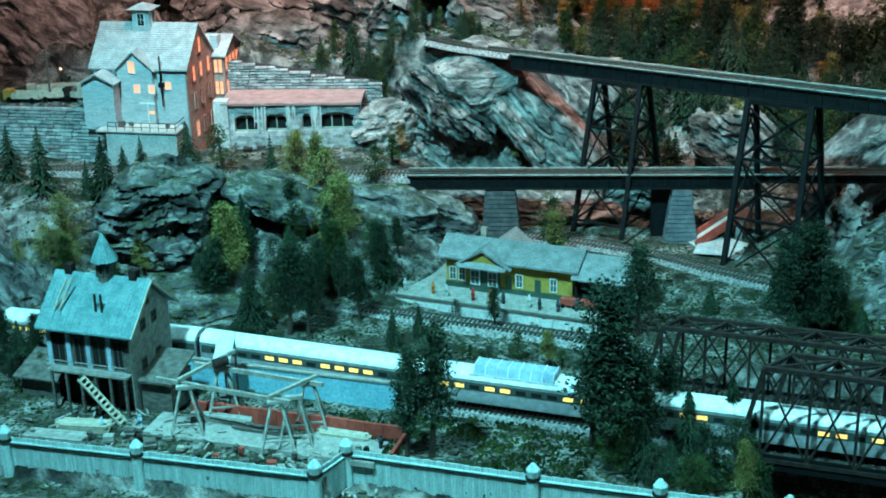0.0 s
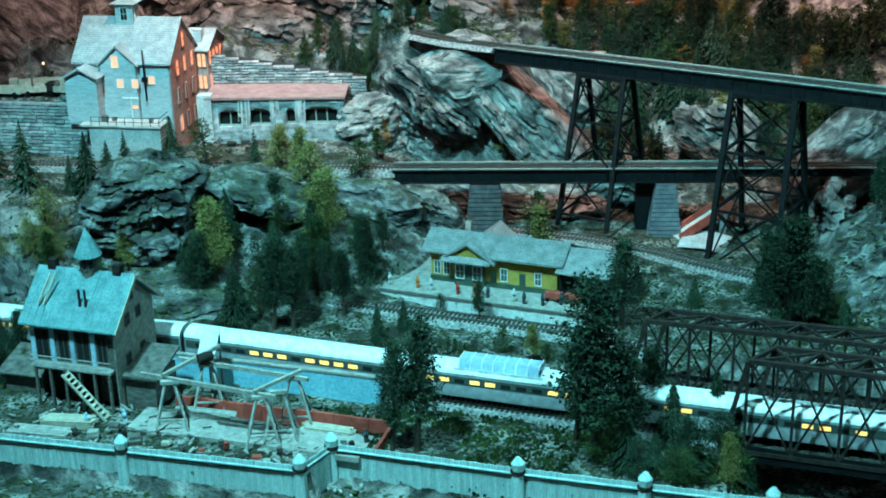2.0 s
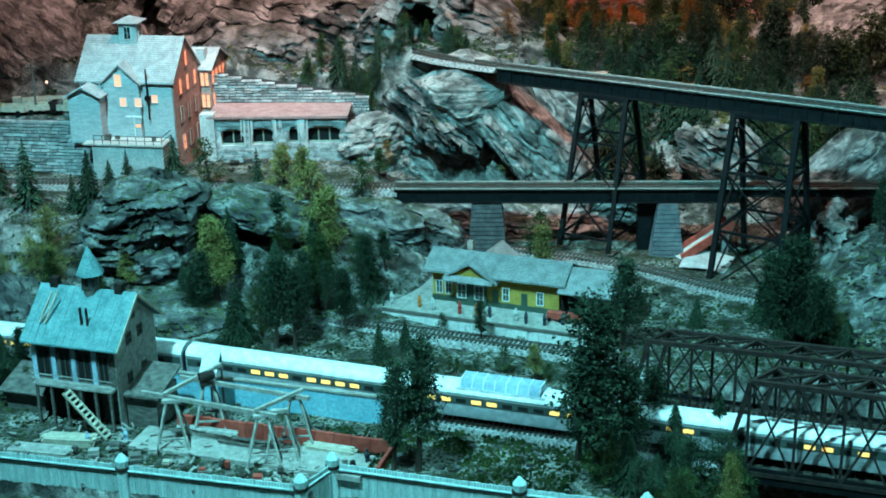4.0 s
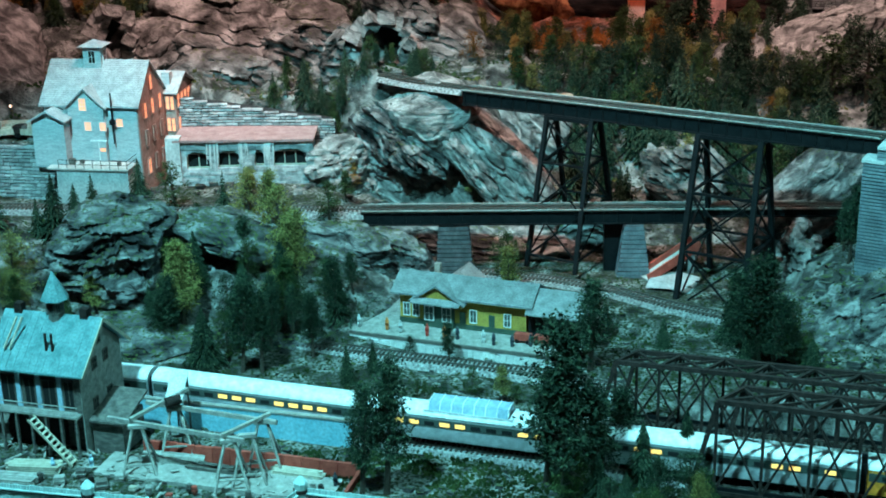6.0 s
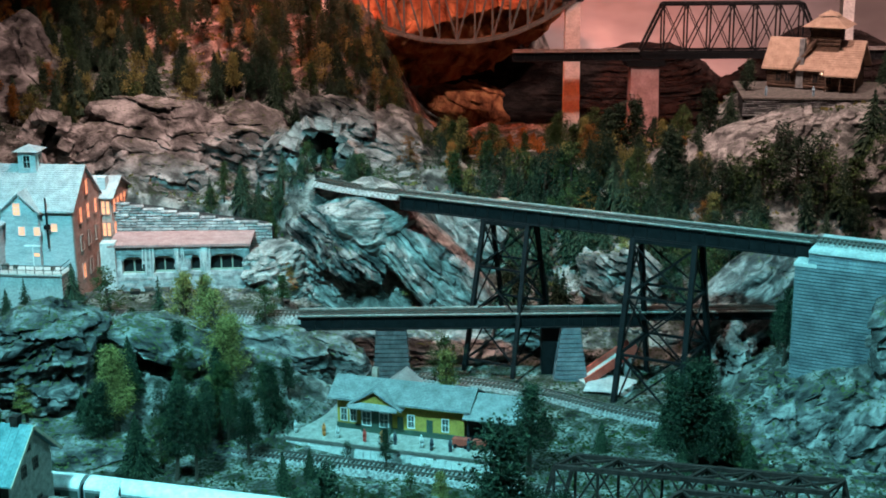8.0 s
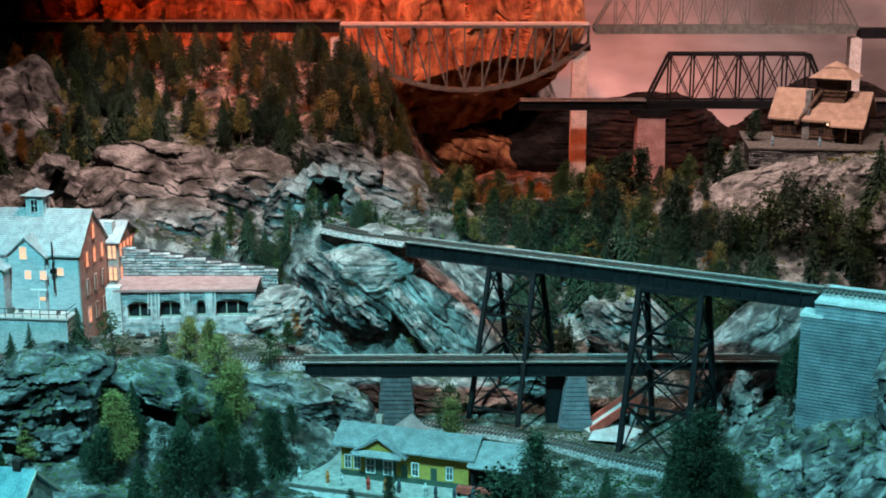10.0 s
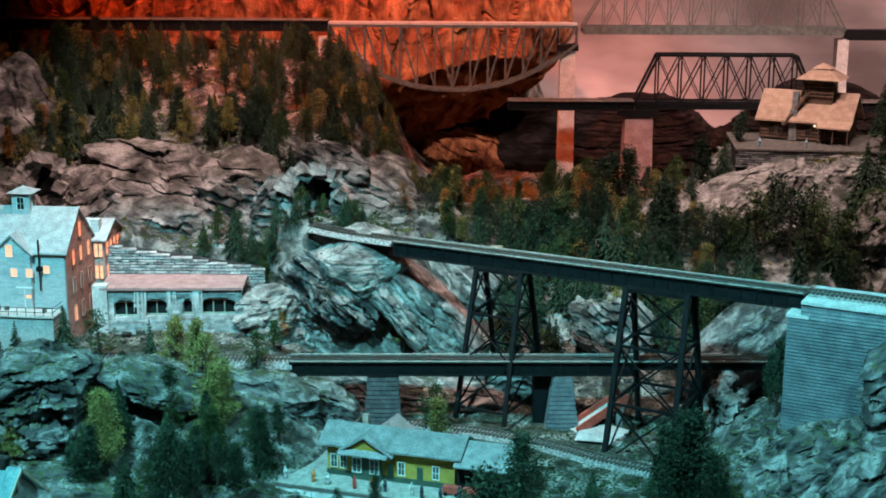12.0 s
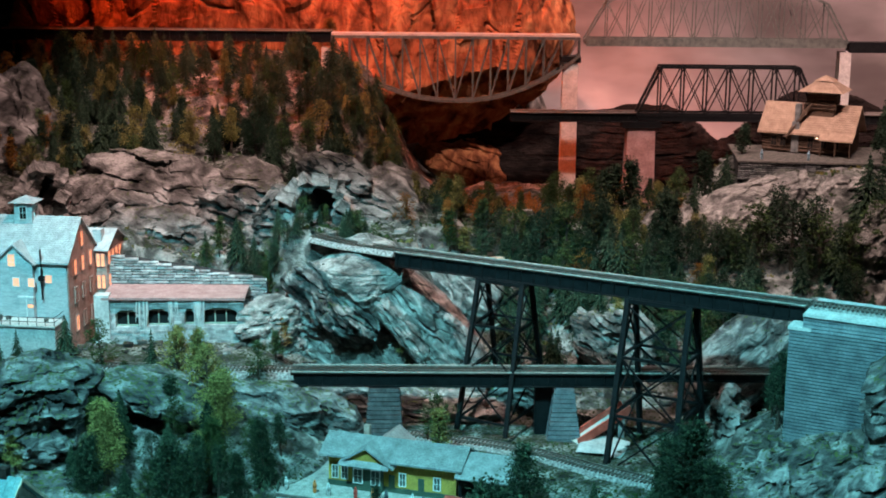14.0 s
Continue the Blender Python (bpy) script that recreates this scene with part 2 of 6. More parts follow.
# ---- mesh helpers ----
class Shape:
    """Collects the pieces of one mesh."""

    def __init__(self):
        self.v, self.f = [], []

    def add(self, verts, faces):
        k = len(self.v)
        self.v.extend(tuple(p) for p in verts)
        self.f.extend(tuple(i + k for i in f) for f in faces)
        return self

    def box(self, x0, y0, z0, x1, y1, z1):
        vs = [(x, y, z) for z in (z0, z1) for x, y in ((x0, y0), (x1, y0), (x1, y1), (x0, y1))]
        return self.add(vs, [(3, 2, 1, 0), (4, 5, 6, 7), (0, 1, 5, 4), (1, 2, 6, 5), (2, 3, 7, 6), (3, 0, 4, 7)])

    def beam(self, p, q, w, h=None):
        """A squared bar from p to q, w wide and h high."""
        p, q, h = Vector(p), Vector(q), h or w
        d = (q - p).normalized()
        side = d.cross(Vector((0, 0, 1)))
        side = Vector((1, 0, 0)) if side.length < 1e-4 else side.normalized()
        up = side.cross(d)
        a, b = side * w / 2, up * h / 2
        vs = [c + s for c in (p, q) for s in (-a - b, a - b, a + b, -a + b)]
        return self.add(vs, [(0, 1, 2, 3), (7, 6, 5, 4), (0, 4, 5, 1), (1, 5, 6, 2), (2, 6, 7, 3), (3, 7, 4, 0)])

    def tube(self, p, q, r0, r1, n=8):
        p, q = Vector(p), Vector(q)
        d = (q - p).normalized()
        side = d.orthogonal().normalized()
        other = d.cross(side)
        vs = []
        for c, r in ((p, r0), (q, r1)):
            vs += [c + (side * math.cos(6.2832 * i / n) + other * math.sin(6.2832 * i / n)) * r for i in range(n)]
        fs = [(i, (i + 1) % n, n + (i + 1) % n, n + i) for i in range(n)]
        return self.add(vs, fs + [tuple(range(n - 1, -1, -1)), tuple(range(n, 2 * n))])

    def prism(self, outline, y0, y1):
        """An outline in x and z, drawn out along y."""
        n = len(outline)
        vs = [(x, y0, z) for x, z in outline] + [(x, y1, z) for x, z in outline]
        fs = [(i, n + i, n + (i + 1) % n, (i + 1) % n) for i in range(n)]
        return self.add(vs, fs + [tuple(range(n)), tuple(range(2 * n - 1, n - 1, -1))])

    def prism_x(self, outline, x0, x1):
        """An outline in y and z, drawn out along x."""
        n = len(outline)
        vs = [(x0, y, z) for y, z in outline] + [(x1, y, z) for y, z in outline]
        fs = [((i + 1) % n, n + (i + 1) % n, n + i, i) for i in range(n)]
        return self.add(vs, fs + [tuple(range(n - 1, -1, -1)), tuple(range(n, 2 * n))])

    def mesh(self, name, mat, smooth_faces=False):
        me = bpy.data.meshes.new(name)
        me.from_pydata([tuple(p) for p in self.v], [], self.f)
        me.materials.append(mat)
        bm = bmesh.new()
        bm.from_mesh(me)
        if len(self.f) < 4000:
            bmesh.ops.recalc_face_normals(bm, faces=bm.faces)
        bm.to_mesh(me)
        bm.free()
        if smooth_faces:
            me.polygons.foreach_set("use_smooth", [True] * len(me.polygons))
        return me


def part(name, shape, mat, parent, label="", kind="", m=None, smooth_faces=False):
    ob = new(name, shape.mesh(name, mat, smooth_faces))
    ob.parent = parent
    if m is not None:
        ob.matrix_basis = m
    return tagged(ob, label, kind=kind)


def thing(name, m, label, category, group="", kind=""):
    ob = new(name)
    ob.empty_display_size = 0.02
    ob.matrix_basis = m
    return tagged(ob, label, category, group, kind)


def solid(name, shape, mat, m, label, category, group="", kind="", smooth_faces=False):
    ob = new(name, shape.mesh(name, mat, smooth_faces))
    ob.matrix_basis = m
    return tagged(ob, label, category, group, kind)


def along(p, q):
    """The pose at p whose x axis runs level towards q, and the distance."""
    a = math.degrees(math.atan2(q[1] - p[1], q[0] - p[0]))
    return pose(p[0], p[1], p[2], 0, 0, a), math.hypot(q[0] - p[0], q[1] - p[1])


# ---- terrain shape ----
def smooth(a, b, v):
    s = np.clip((v - a) / (b - a), 0.0, 1.0)
    return s * s * (3 - 2 * s)


def lattice(ix, iy, seed):
    h = np.sin(ix * 127.1 + iy * 311.7 + seed * 74.7) * 43758.5453
    return h - np.floor(h)


def grain(x, y, seed=0.0):
    """Smooth value noise, -1 to 1."""
    ix, iy = np.floor(x), np.floor(y)
    fx, fy = x - ix, y - iy
    fx, fy = fx * fx * (3 - 2 * fx), fy * fy * (3 - 2 * fy)
    a, b = lattice(ix, iy, seed), lattice(ix + 1, iy, seed)
    c, d = lattice(ix, iy + 1, seed), lattice(ix + 1, iy + 1, seed)
    return 2 * (a + (b - a) * fx + (c - a) * fy + (a - b - c + d) * fx * fy) - 1


def layers(x, y, octaves, seed=0.0):
    total, size = 0.0, 1.0
    for i in range(octaves):
        total = total + grain(x * 2 ** i, y * 2 ** i, seed + i) * size
        size *= 0.5
    return total


def ground(x, y, rough=True):
    """Height of the scenery's surface in metres."""
    x, y = np.asarray(x, float), np.asarray(y, float)
    left = 1 - smooth(-0.30, -0.10, x + 0.10 * smooth(2.15, 2.4, y) - 0.20 * smooth(2.7, 3.0, y))
    # left: yard, rock face, house bench, hill behind
    zl = 0.10 * smooth(1.80 - 0.05 * smooth(-0.5, -0.2, x), 2.05, y)
    zl = zl + 0.13 * smooth(2.335, 2.40, y) + 0.12 * smooth(2.5, 2.9, y) + 0.10 * smooth(2.85, 3.15, y)
    # right: station flat and gorge, wooded slope, canyon floor
    zr = 0.05 * smooth(2.15, 2.3, y) + 0.17 * smooth(2.25, 2.62, y)
    zr = zr + 0.08 * smooth(0.55, 0.8, x) * smooth(2.3, 2.7, y)
    zr = zr - 0.06 * smooth(2.75, 3.0, y)
    z = zl * left + zr * (1 - left)
    # canyon behind the hills
    z = z - (z - 0.12) * smooth(-0.22, 0.06, x) * smooth(2.80, 3.12, y)
    # slab hill that carries the upper bridge's end, and the saddle behind it
    z = np.maximum(z, 0.258 - 3.0 * np.maximum(0, np.hypot((x + 0.17) * 0.80, y - 2.44) - 0.100))
    z = np.maximum(z, 0.24 - 1.0 * np.maximum(0, np.hypot((x + 0.10) * 0.8, y - 2.58) - 0.10))
    # bench behind the left stone wall
    z = np.maximum(z, 0.182 * smooth(2.232, 2.242, y) * (1 - smooth(-0.77, -0.755, x)))
    # knoll of the lodge
    z = np.maximum(z, 0.325 - 1.2 * np.maximum(0, np.hypot((x - 0.80) * 0.8, y - 2.78) - 0.17))
    # rocky bank below the abutment
    z = np.maximum(z, 0.14 * smooth(0.34, 0.64, x) * smooth(1.68, 1.88, y) * (1 - smooth(2.0, 2.2, y)))
    # gorge under the trestle's tall tower
    z = z - 0.032 * (1 - smooth(0.045, 0.085, np.hypot((x - 0.36) * 0.8, y - 2.03)))
    # far cliff
    z = np.maximum(z, 0.62 * smooth(3.68, 3.85, y + 0.12 * grain(x * 3, y * 0 + 1, 5)) * (1 - smooth(0.1, 0.45, x)))
    # the yard ends in a low step along the fence; a channel under the near truss bridges
    edge = np.where(x < -0.25, 1.338 - 0.175 * (x + 0.264), 1.3885 - 0.222 * (x + 0.236)) + 0.006
    z = z - 0.036 * (1 - smooth(edge - 0.012, edge + 0.004, y)) * (1 - smooth(1.5, 1.6, y))
    z = z - 0.055 * smooth(0.19, 0.25, x) * (1 - smooth(1.60, 1.66, y))
    if rough:
        amp = 0.002 + 0.016 * smooth(0.01, 0.12, z) * (1 - 0.9 * smooth(2.07, 2.10, y) * (1 - smooth(2.33, 2.38, y)) * left)
        z = z + amp * layers(x * 9, y * 9, 4, 3.0)
    return z


# ---- setting ----
def build_ground():
    xs, ys = np.linspace(-1.6, 1.6, 460), np.linspace(1.16, 4.0, 430)
    gx, gy = np.meshgrid(xs, ys)
    gz = ground(gx, gy)
    verts = np.stack([gx, gy, gz], -1).reshape(-1, 3)
    nx, ny = len(xs), len(ys)
    idx = np.arange(nx * ny).reshape(ny, nx)
    faces = np.stack([idx[:-1, :-1], idx[:-1, 1:], idx[1:, 1:], idx[1:, :-1]], -1).reshape(-1, 4)
    me = bpy.data.meshes.new("ground")
    me.from_pydata(verts.tolist(), [], faces.tolist())
    me.polygons.foreach_set("use_smooth", [True] * len(me.polygons))
    me.materials.append(SOIL)
    tagged(new("ground", me), "mossy grey and brown modelled soil of the railway layout", "ground", kind="structure")


build_ground()
room = Shape().box(-4, -2.5, -1.0, 4, 4.6, -0.95)
solid("floor", room, ROOM_DARK, pose(0, 0, 0), "dark exhibition room floor", "floor", kind="structure")
solid("ceiling", Shape().box(-4, -2.5, 2.45, 4, 4.6, 2.5), ROOM_DARK, pose(0, 0, 0), "dark exhibition room ceiling", "ceiling", kind="structure")
solid("wall_south", Shape().box(-4, -2.6, -0.95, 4, -2.5, 2.45), ROOM_DARK, pose(0, 0, 0), "dark painted wall behind the visitors", "wall", kind="structure")
solid("wall_west", Shape().box(-4.1, -2.5, -0.95, -4, 4.6, 2.45), ROOM_DARK, pose(0, 0, 0), "dark painted side wall", "wall", kind="structure")
solid("wall_east", Shape().box(4, -2.5, -0.95, 4.1, 4.6, 2.45), ROOM_DARK, pose(0, 0, 0), "dark painted side wall", "wall", kind="structure")
solid("wall_north", Shape().box(-4, 4.5, -0.95, 4, 4.6, 2.45), ROOM_DARK, pose(0, 0, 0), "dark painted back wall", "wall", kind="structure")
solid("layout_fascia", Shape().box(-1.6, 1.13, -0.95, 1.6, 1.158, -0.05), ROOM_DARK, pose(0, 0, 0), "dark board front of the layout table", "fascia", kind="structure")


def backdrop_material():
    m = material("painted_cloudy_sky", [(0.14, 0.12, 0.115), (0.30, 0.265, 0.26), (0.50, 0.455, 0.45)], 1.3, 0.95, bump=0.0, fine=3.0, stretch=(1, 1, 2.2))
    ramp = m.node_tree.nodes["Color Ramp"].color_ramp
    for e, at in zip(ramp.elements, (0.36, 0.50, 0.64)):
        e.position = at
    return m


arc = Shape()
pts = [(2.2 * math.sin(a), 2.05 + 2.0 * math.cos(a)) for a in np.linspace(-1.5, 1.5, 40)]
for (x0, y0), (x1, y1) in zip(pts, pts[1:]):
    arc.add([(x0, y0, -0.3), (x1, y1, -0.3), (x1, y1, 1.9), (x0, y0, 1.9)], [(0, 1, 2, 3)])
solid("backdrop", arc, backdrop_material(), pose(0, 0, 0), "curved backdrop painted with brownish hazy clouds", "backdrop", kind="structure", smooth_faces=True)


# ---- rocks ----
def lattice3(ix, iy, iz, seed):
    h = np.sin(ix * 127.1 + iy * 311.7 + iz * 191.3 + seed * 74.7) * 43758.5453
    return h - np.floor(h)


def grain3(p, seed=0.0):
    """Smooth value noise in space, -1 to 1, for an array of points."""
    i = np.floor(p)
    f = p - i
    f = f * f * (3 - 2 * f)
    total = 0.0
    for dx in (0, 1):
        for dy in (0, 1):
            for dz in (0, 1):
                w = (f[:, 0] if dx else 1 - f[:, 0]) * (f[:, 1] if dy else 1 - f[:, 1]) * (f[:, 2] if dz else 1 - f[:, 2])
                total = total + w * lattice3(i[:, 0] + dx, i[:, 1] + dy, i[:, 2] + dz, seed)
    return 2 * total - 1


@functools.lru_cache(None)
def ball(detail):
    bm = bmesh.new()
    bmesh.ops.create_icosphere(bm, subdivisions=detail, radius=1.0)
    v = np.array([tuple(p.co) for p in bm.verts])
    f = [tuple(q.index for q in face.verts) for face in bm.faces]
    bm.free()
    return v, f


def rock(x, y, z, sx, sy, sz, mat=ROCK, seed=1, tilt=(0.0, 0.0, 1.0), layer=0.014, amp=0.010, notch=0.016, ry=0.0, turn=0.0, cuts=12, rough=0.10, label="layered grey rock outcrop with ledges and cracks", name="rock_outcrop"):
    """An angular body cut by planes, with shelves of uneven depth and dark gaps between them."""
    r = random.Random(seed * 7 + 3)
    size = max(sx, sy, sz)
    d, faces = ball(7 if size > 0.30 else 6 if size > 0.085 else 5)
    rad = np.full(len(d), 1.12)
    for k in range(cuts):
        n = Vector((r.gauss(0, 1), r.gauss(0, 1), r.gauss(0, 1))).normalized()
        dot = d @ np.array(n)
        rad = np.minimum(rad, r.uniform(0.74, 1.0) / np.maximum(dot, 1e-3))
    p = d * rad[:, None] * np.array((sx, sy, sz))
    off = seed * 3.7
    p = p * (1 + rough * (grain3(p / size * 2.2 + off, seed) + 0.5 * grain3(p / size * 5 + off, seed + 1)))[:, None]
    axis = np.array(Vector(tilt).normalized())
    high = p @ axis
    out = p - high[:, None] * axis
    reach = np.linalg.norm(out, axis=1)
    out = out / np.maximum(reach, 1e-5)[:, None]
    s = high / layer + 0.9 * grain3(p / size * 2.0 - off, seed + 2) + 0.25 * grain3(p / size * 7, seed + 3)
    row = np.floor(s)
    f = s - row
    seg = np.floor(grain3(p / size * 1.5 + row[:, None] * 0.61 + off, seed + 4) * 4)
    shelf = lattice3(row, seg, 1.0, seed) - 0.5
    gap = np.clip(1 - f / 0.22, 0, 1) * np.clip(0.35 + 1.3 * grain3(p / size * 1.7 + row[:, None] * 1.7, seed + 5), 0, 1)
    joint = np.abs(grain3(p / size * 1.9 + row[:, None] * 0.43 + off, seed + 6))
    push = amp * (1.5 * shelf - 0.5 * f) - notch * gap - 0.6 * notch * np.clip(1 - joint / 0.025, 0, 1)
    push = push * np.clip(reach / (0.35 * size), 0.12, 1)
    p = p + out * push[:, None]
    p = p + d * (0.0016 * grain3(p / 0.006, seed + 7) + 0.0030 * grain3(p / 0.017, seed + 8))[:, None]
    me = bpy.data.meshes.new(name)
    me.from_pydata(p.tolist(), [], faces)
    me.materials.append(mat)
    ob = new(name, me)
    ob.matrix_basis = pose(x, y, z, 0, ry, turn)
    return tagged(ob, label, "rock", "rocks")


# rounded outcrop behind the mill, and the slabs beside it
rock(-0.585, 1.965, 0.082, 0.098, 0.090, 0.082, seed=1, layer=0.020, amp=0.018, notch=0.048, cuts=7, label="rounded grey outcrop split by dark horizontal gaps")
rock(-0.645, 1.985, 0.060, 0.060, 0.060, 0.058, seed=21, layer=0.016, notch=0.020)
rock(-0.555, 1.915, 0.018, 0.085, 0.050, 0.030, seed=22, layer=0.013, notch=0.022)
rock(-0.410, 2.005, 0.100, 0.100, 0.075, 0.022, seed=2, ry=18, layer=0.012, notch=0.014, label="slanted rock slab overhanging a dark hollow")
rock(-0.470, 2.030, 0.085, 0.070, 0.050, 0.035, seed=23, ry=10, layer=0.012, notch=0.016)
rock(-0.265, 2.010, 0.062, 0.085, 0.065, 0.048, seed=3, ry=12, layer=0.013, notch=0.020)
rock(-0.190, 2.045, 0.040, 0.070, 0.050, 0.045, seed=24, ry=16, layer=0.012, notch=0.018)
rock(-0.310, 1.960, 0.015, 0.080, 0.045, 0.030, seed=25, ry=8, layer=0.012, notch=0.018)
rock(-0.470, 1.800, 0.000, 0.120, 0.050, 0.026, seed=5, layer=0.011, notch=0.020)
rock(-0.565, 1.850, 0.004, 0.080, 0.040, 0.026, seed=26, layer=0.011, notch=0.020)
rock(-0.310, 1.815, -0.006, 0.060, 0.030, 0.018, seed=27, layer=0.010)
# smooth leaning faces at the far left
rock(-0.865, 1.900, 0.045, 0.120, 0.090, 0.055, seed=4, ry=48, layer=0.028, amp=0.008, notch=0.018, cuts=9, rough=0.05, label="smooth leaning grey rock face")
rock(-0.800, 1.840, 0.010, 0.100, 0.070, 0.040, seed=28, ry=50, layer=0.024, amp=0.008, notch=0.018, cuts=9, rough=0.05, label="smooth leaning grey rock face")
rock(-0.735, 1.985, 0.055, 0.060, 0.050, 0.040, seed=29, layer=0.014, notch=0.016)
# slanting strata under the end of the trestle bridge
rock(-0.178, 2.300, 0.165, 0.095, 0.062, 0.058, seed=7, ry=43, layer=0.0095, amp=0.011, notch=0.022, label="dark slanting rock strata below the track")
rock(-0.235, 2.300, 0.090, 0.060, 0.045, 0.060, seed=34, ry=40, mat=ROCK_PALE, layer=0.012, notch=0.014, label="pale broken rock slab beside the track")
rock(-0.285, 2.275, 0.115, 0.055, 0.040, 0.060, seed=6, ry=-18, mat=ROCK_PALE, layer=0.010, notch=0.014, label="pale ledged rock at the end of the arcade")
rock(-0.035, 2.305, 0.118, 0.140, 0.062, 0.060, seed=8, ry=47, mat=ROCK_PALE, layer=0.015, amp=0.006, notch=0.012, cuts=6, rough=0.05, label="pale slope of slanting rock under the trestle")
rock(-0.140, 2.308, 0.206, 0.088, 0.066, 0.064, seed=36, mat=ROCK_PALE, layer=0.040, amp=0.002, notch=0.002, cuts=5, rough=0.06, label="smooth pinkish mound that carries the track")
rock(0.045, 2.430, 0.150, 0.085, 0.060, 0.050, seed=37, ry=40, mat=ROCK_PALE, layer=0.030, amp=0.005, notch=0.008, cuts=8, rough=0.05, label="smooth pinkish rock behind the trestle")
# floor of the gorge below the plate girder bridge
rock(-0.100, 2.200, 0.020, 0.110, 0.050, 0.040, seed=9, ry=10)
rock(0.030, 2.190, 0.010, 0.080, 0.045, 0.034, seed=10, ry=-8, mat=ROCK_PALE)
rock(0.120, 2.240, 0.020, 0.080, 0.060, 0.045, seed=46)
rock(0.300, 2.330, 0.080, 0.090, 0.060, 0.070, seed=54, ry=35, mat=ROCK_HILL)
rock(0.445, 2.100, 0.020, 0.034, 0.050, 0.070, seed=38, mat=ROCK_HILL, layer=0.016, label="dim streaked rock wall beside the abutment")
rock(0.505, 2.190, 0.110, 0.130, 0.070, 0.060, seed=20, ry=-38, layer=0.030, amp=0.004, notch=0.006, cuts=6, rough=0.05, label="smooth blue-grey rock shoulder behind the abutment")
# grey hill with the cave
rock(-0.550, 2.660, 0.245, 0.175, 0.130, 0.130, seed=11, mat=ROCK_HILL, ry=12, layer=0.022, amp=0.012, notch=0.018, cuts=18, label="brown grey crag with broken ledges")
rock(-0.370, 2.650, 0.235, 0.130, 0.110, 0.120, seed=12, mat=ROCK_HILL, ry=20, layer=0.020, amp=0.012, notch=0.018, cuts=18, label="brown grey crag with broken ledges")
rock(-0.660, 2.600, 0.200, 0.110, 0.100, 0.120, seed=32, mat=ROCK_HILL, ry=-15, layer=0.024, amp=0.010, notch=0.016, cuts=16, label="brown grey crag with broken ledges")
rock(-0.500, 2.520, 0.180, 0.140, 0.070, 0.080, seed=31, mat=ROCK_HILL, ry=8, layer=0.020, amp=0.010, notch=0.014, cuts=14, label="brown grey crag with broken ledges")
rock(-0.145, 2.560, 0.245, 0.100, 0.070, 0.075, seed=13, mat=ROCK_PALE, ry=24, layer=0.012, amp=0.010, notch=0.016, label="pale broken ledges beside the cave")
rock(-0.195, 2.570, 0.325, 0.070, 0.060, 0.040, seed=33, mat=ROCK_HILL, ry=20, layer=0.011, amp=0.010, notch=0.016, label="broken ledges over the cave")
rock(-0.290, 2.500, 0.255, 0.060, 0.050, 0.070, seed=39, mat=ROCK_HILL, layer=0.016, notch=0.014)
rock(-0.100, 2.680, 0.240, 0.110, 0.090, 0.085, seed=48, mat=ROCK_HILL, ry=35, layer=0.024, amp=0.008, notch=0.010)
# pink boulder and dark wall behind the house
rock(-0.990, 2.520, 0.240, 0.170, 0.120, 0.150, seed=14, mat=ROCK_PALE, ry=40, layer=0.060, amp=0.006, notch=0.010, cuts=8, rough=0.05, label="smooth pinkish grey boulder face")
rock(-0.900, 2.880, 0.310, 0.130, 0.140, 0.160, seed=15, mat=ROCK_HILL, tilt=(0.9, 0.2, 0.5), layer=0.050, amp=0.014, notch=0.020, label="tall dark rock wall at the side of the canyon")
rock(-1.080, 2.860, 0.300, 0.160, 0.150, 0.120, seed=40, mat=ROCK, tilt=(0.8, 0.2, 0.6), layer=0.040, amp=0.014, notch=0.020, label="tall dark rock wall at the side of the canyon")
# knoll of the lodge
rock(0.640, 2.650, 0.252, 0.165, 0.075, 0.062, seed=16, mat=ROCK_PALE, ry=-12, tilt=(-0.72, 0.1, 0.7), layer=0.016, amp=0.010, notch=0.014, cuts=9, label="pale rock face with slanting streaks below the lodge")
rock(0.545, 2.600, 0.215, 0.085, 0.060, 0.055, seed=41, mat=ROCK_PALE, ry=-42, layer=0.014, amp=0.008, notch=0.012, label="pale slanting slab at the knoll's foot")
rock(0.740, 2.640, 0.275, 0.090, 0.060, 0.055, seed=42, mat=ROCK_PALE, ry=-40, layer=0.014, amp=0.008, notch=0.012)
rock(0.810, 2.500, 0.215, 0.070, 0.060, 0.080, seed=43, mat=ROCK_PALE, ry=-40, layer=0.022, label="pale leaning slab among the bushes")
rock(0.420, 2.620, 0.205, 0.070, 0.040, 0.050, seed=53, mat=ROCK_PALE, ry=-45, layer=0.025, amp=0.004, notch=0.006, label="smooth pale gully between the bushes")
rock(0.345, 2.520, 0.185, 0.034, 0.026, 0.045, seed=61, mat=ROCK_PALE, layer=0.03, label="small pale boulder among the bushes")
# tumbled bank below the abutment
rock(0.500, 1.830, 0.010, 0.095, 0.070, 0.062, seed=17, ry=-35, layer=0.017, notch=0.020)
rock(0.640, 1.780, 0.040, 0.110, 0.080, 0.095, seed=18, ry=-40, layer=0.019, notch=0.022)
rock(0.570, 1.880, 0.030, 0.090, 0.050, 0.060, seed=44, ry=-38, layer=0.016, notch=0.020)
rock(0.420, 1.810, -0.010, 0.060, 0.045, 0.040, seed=45, ry=-25, layer=0.014)
rock(0.480, 1.900, 0.010, 0.060, 0.040, 0.045, seed=47, ry=-30, layer=0.014)
rock(0.665, 1.800, 0.105, 0.075, 0.065, 0.125, seed=58, ry=-30, layer=0.020, notch=0.022)
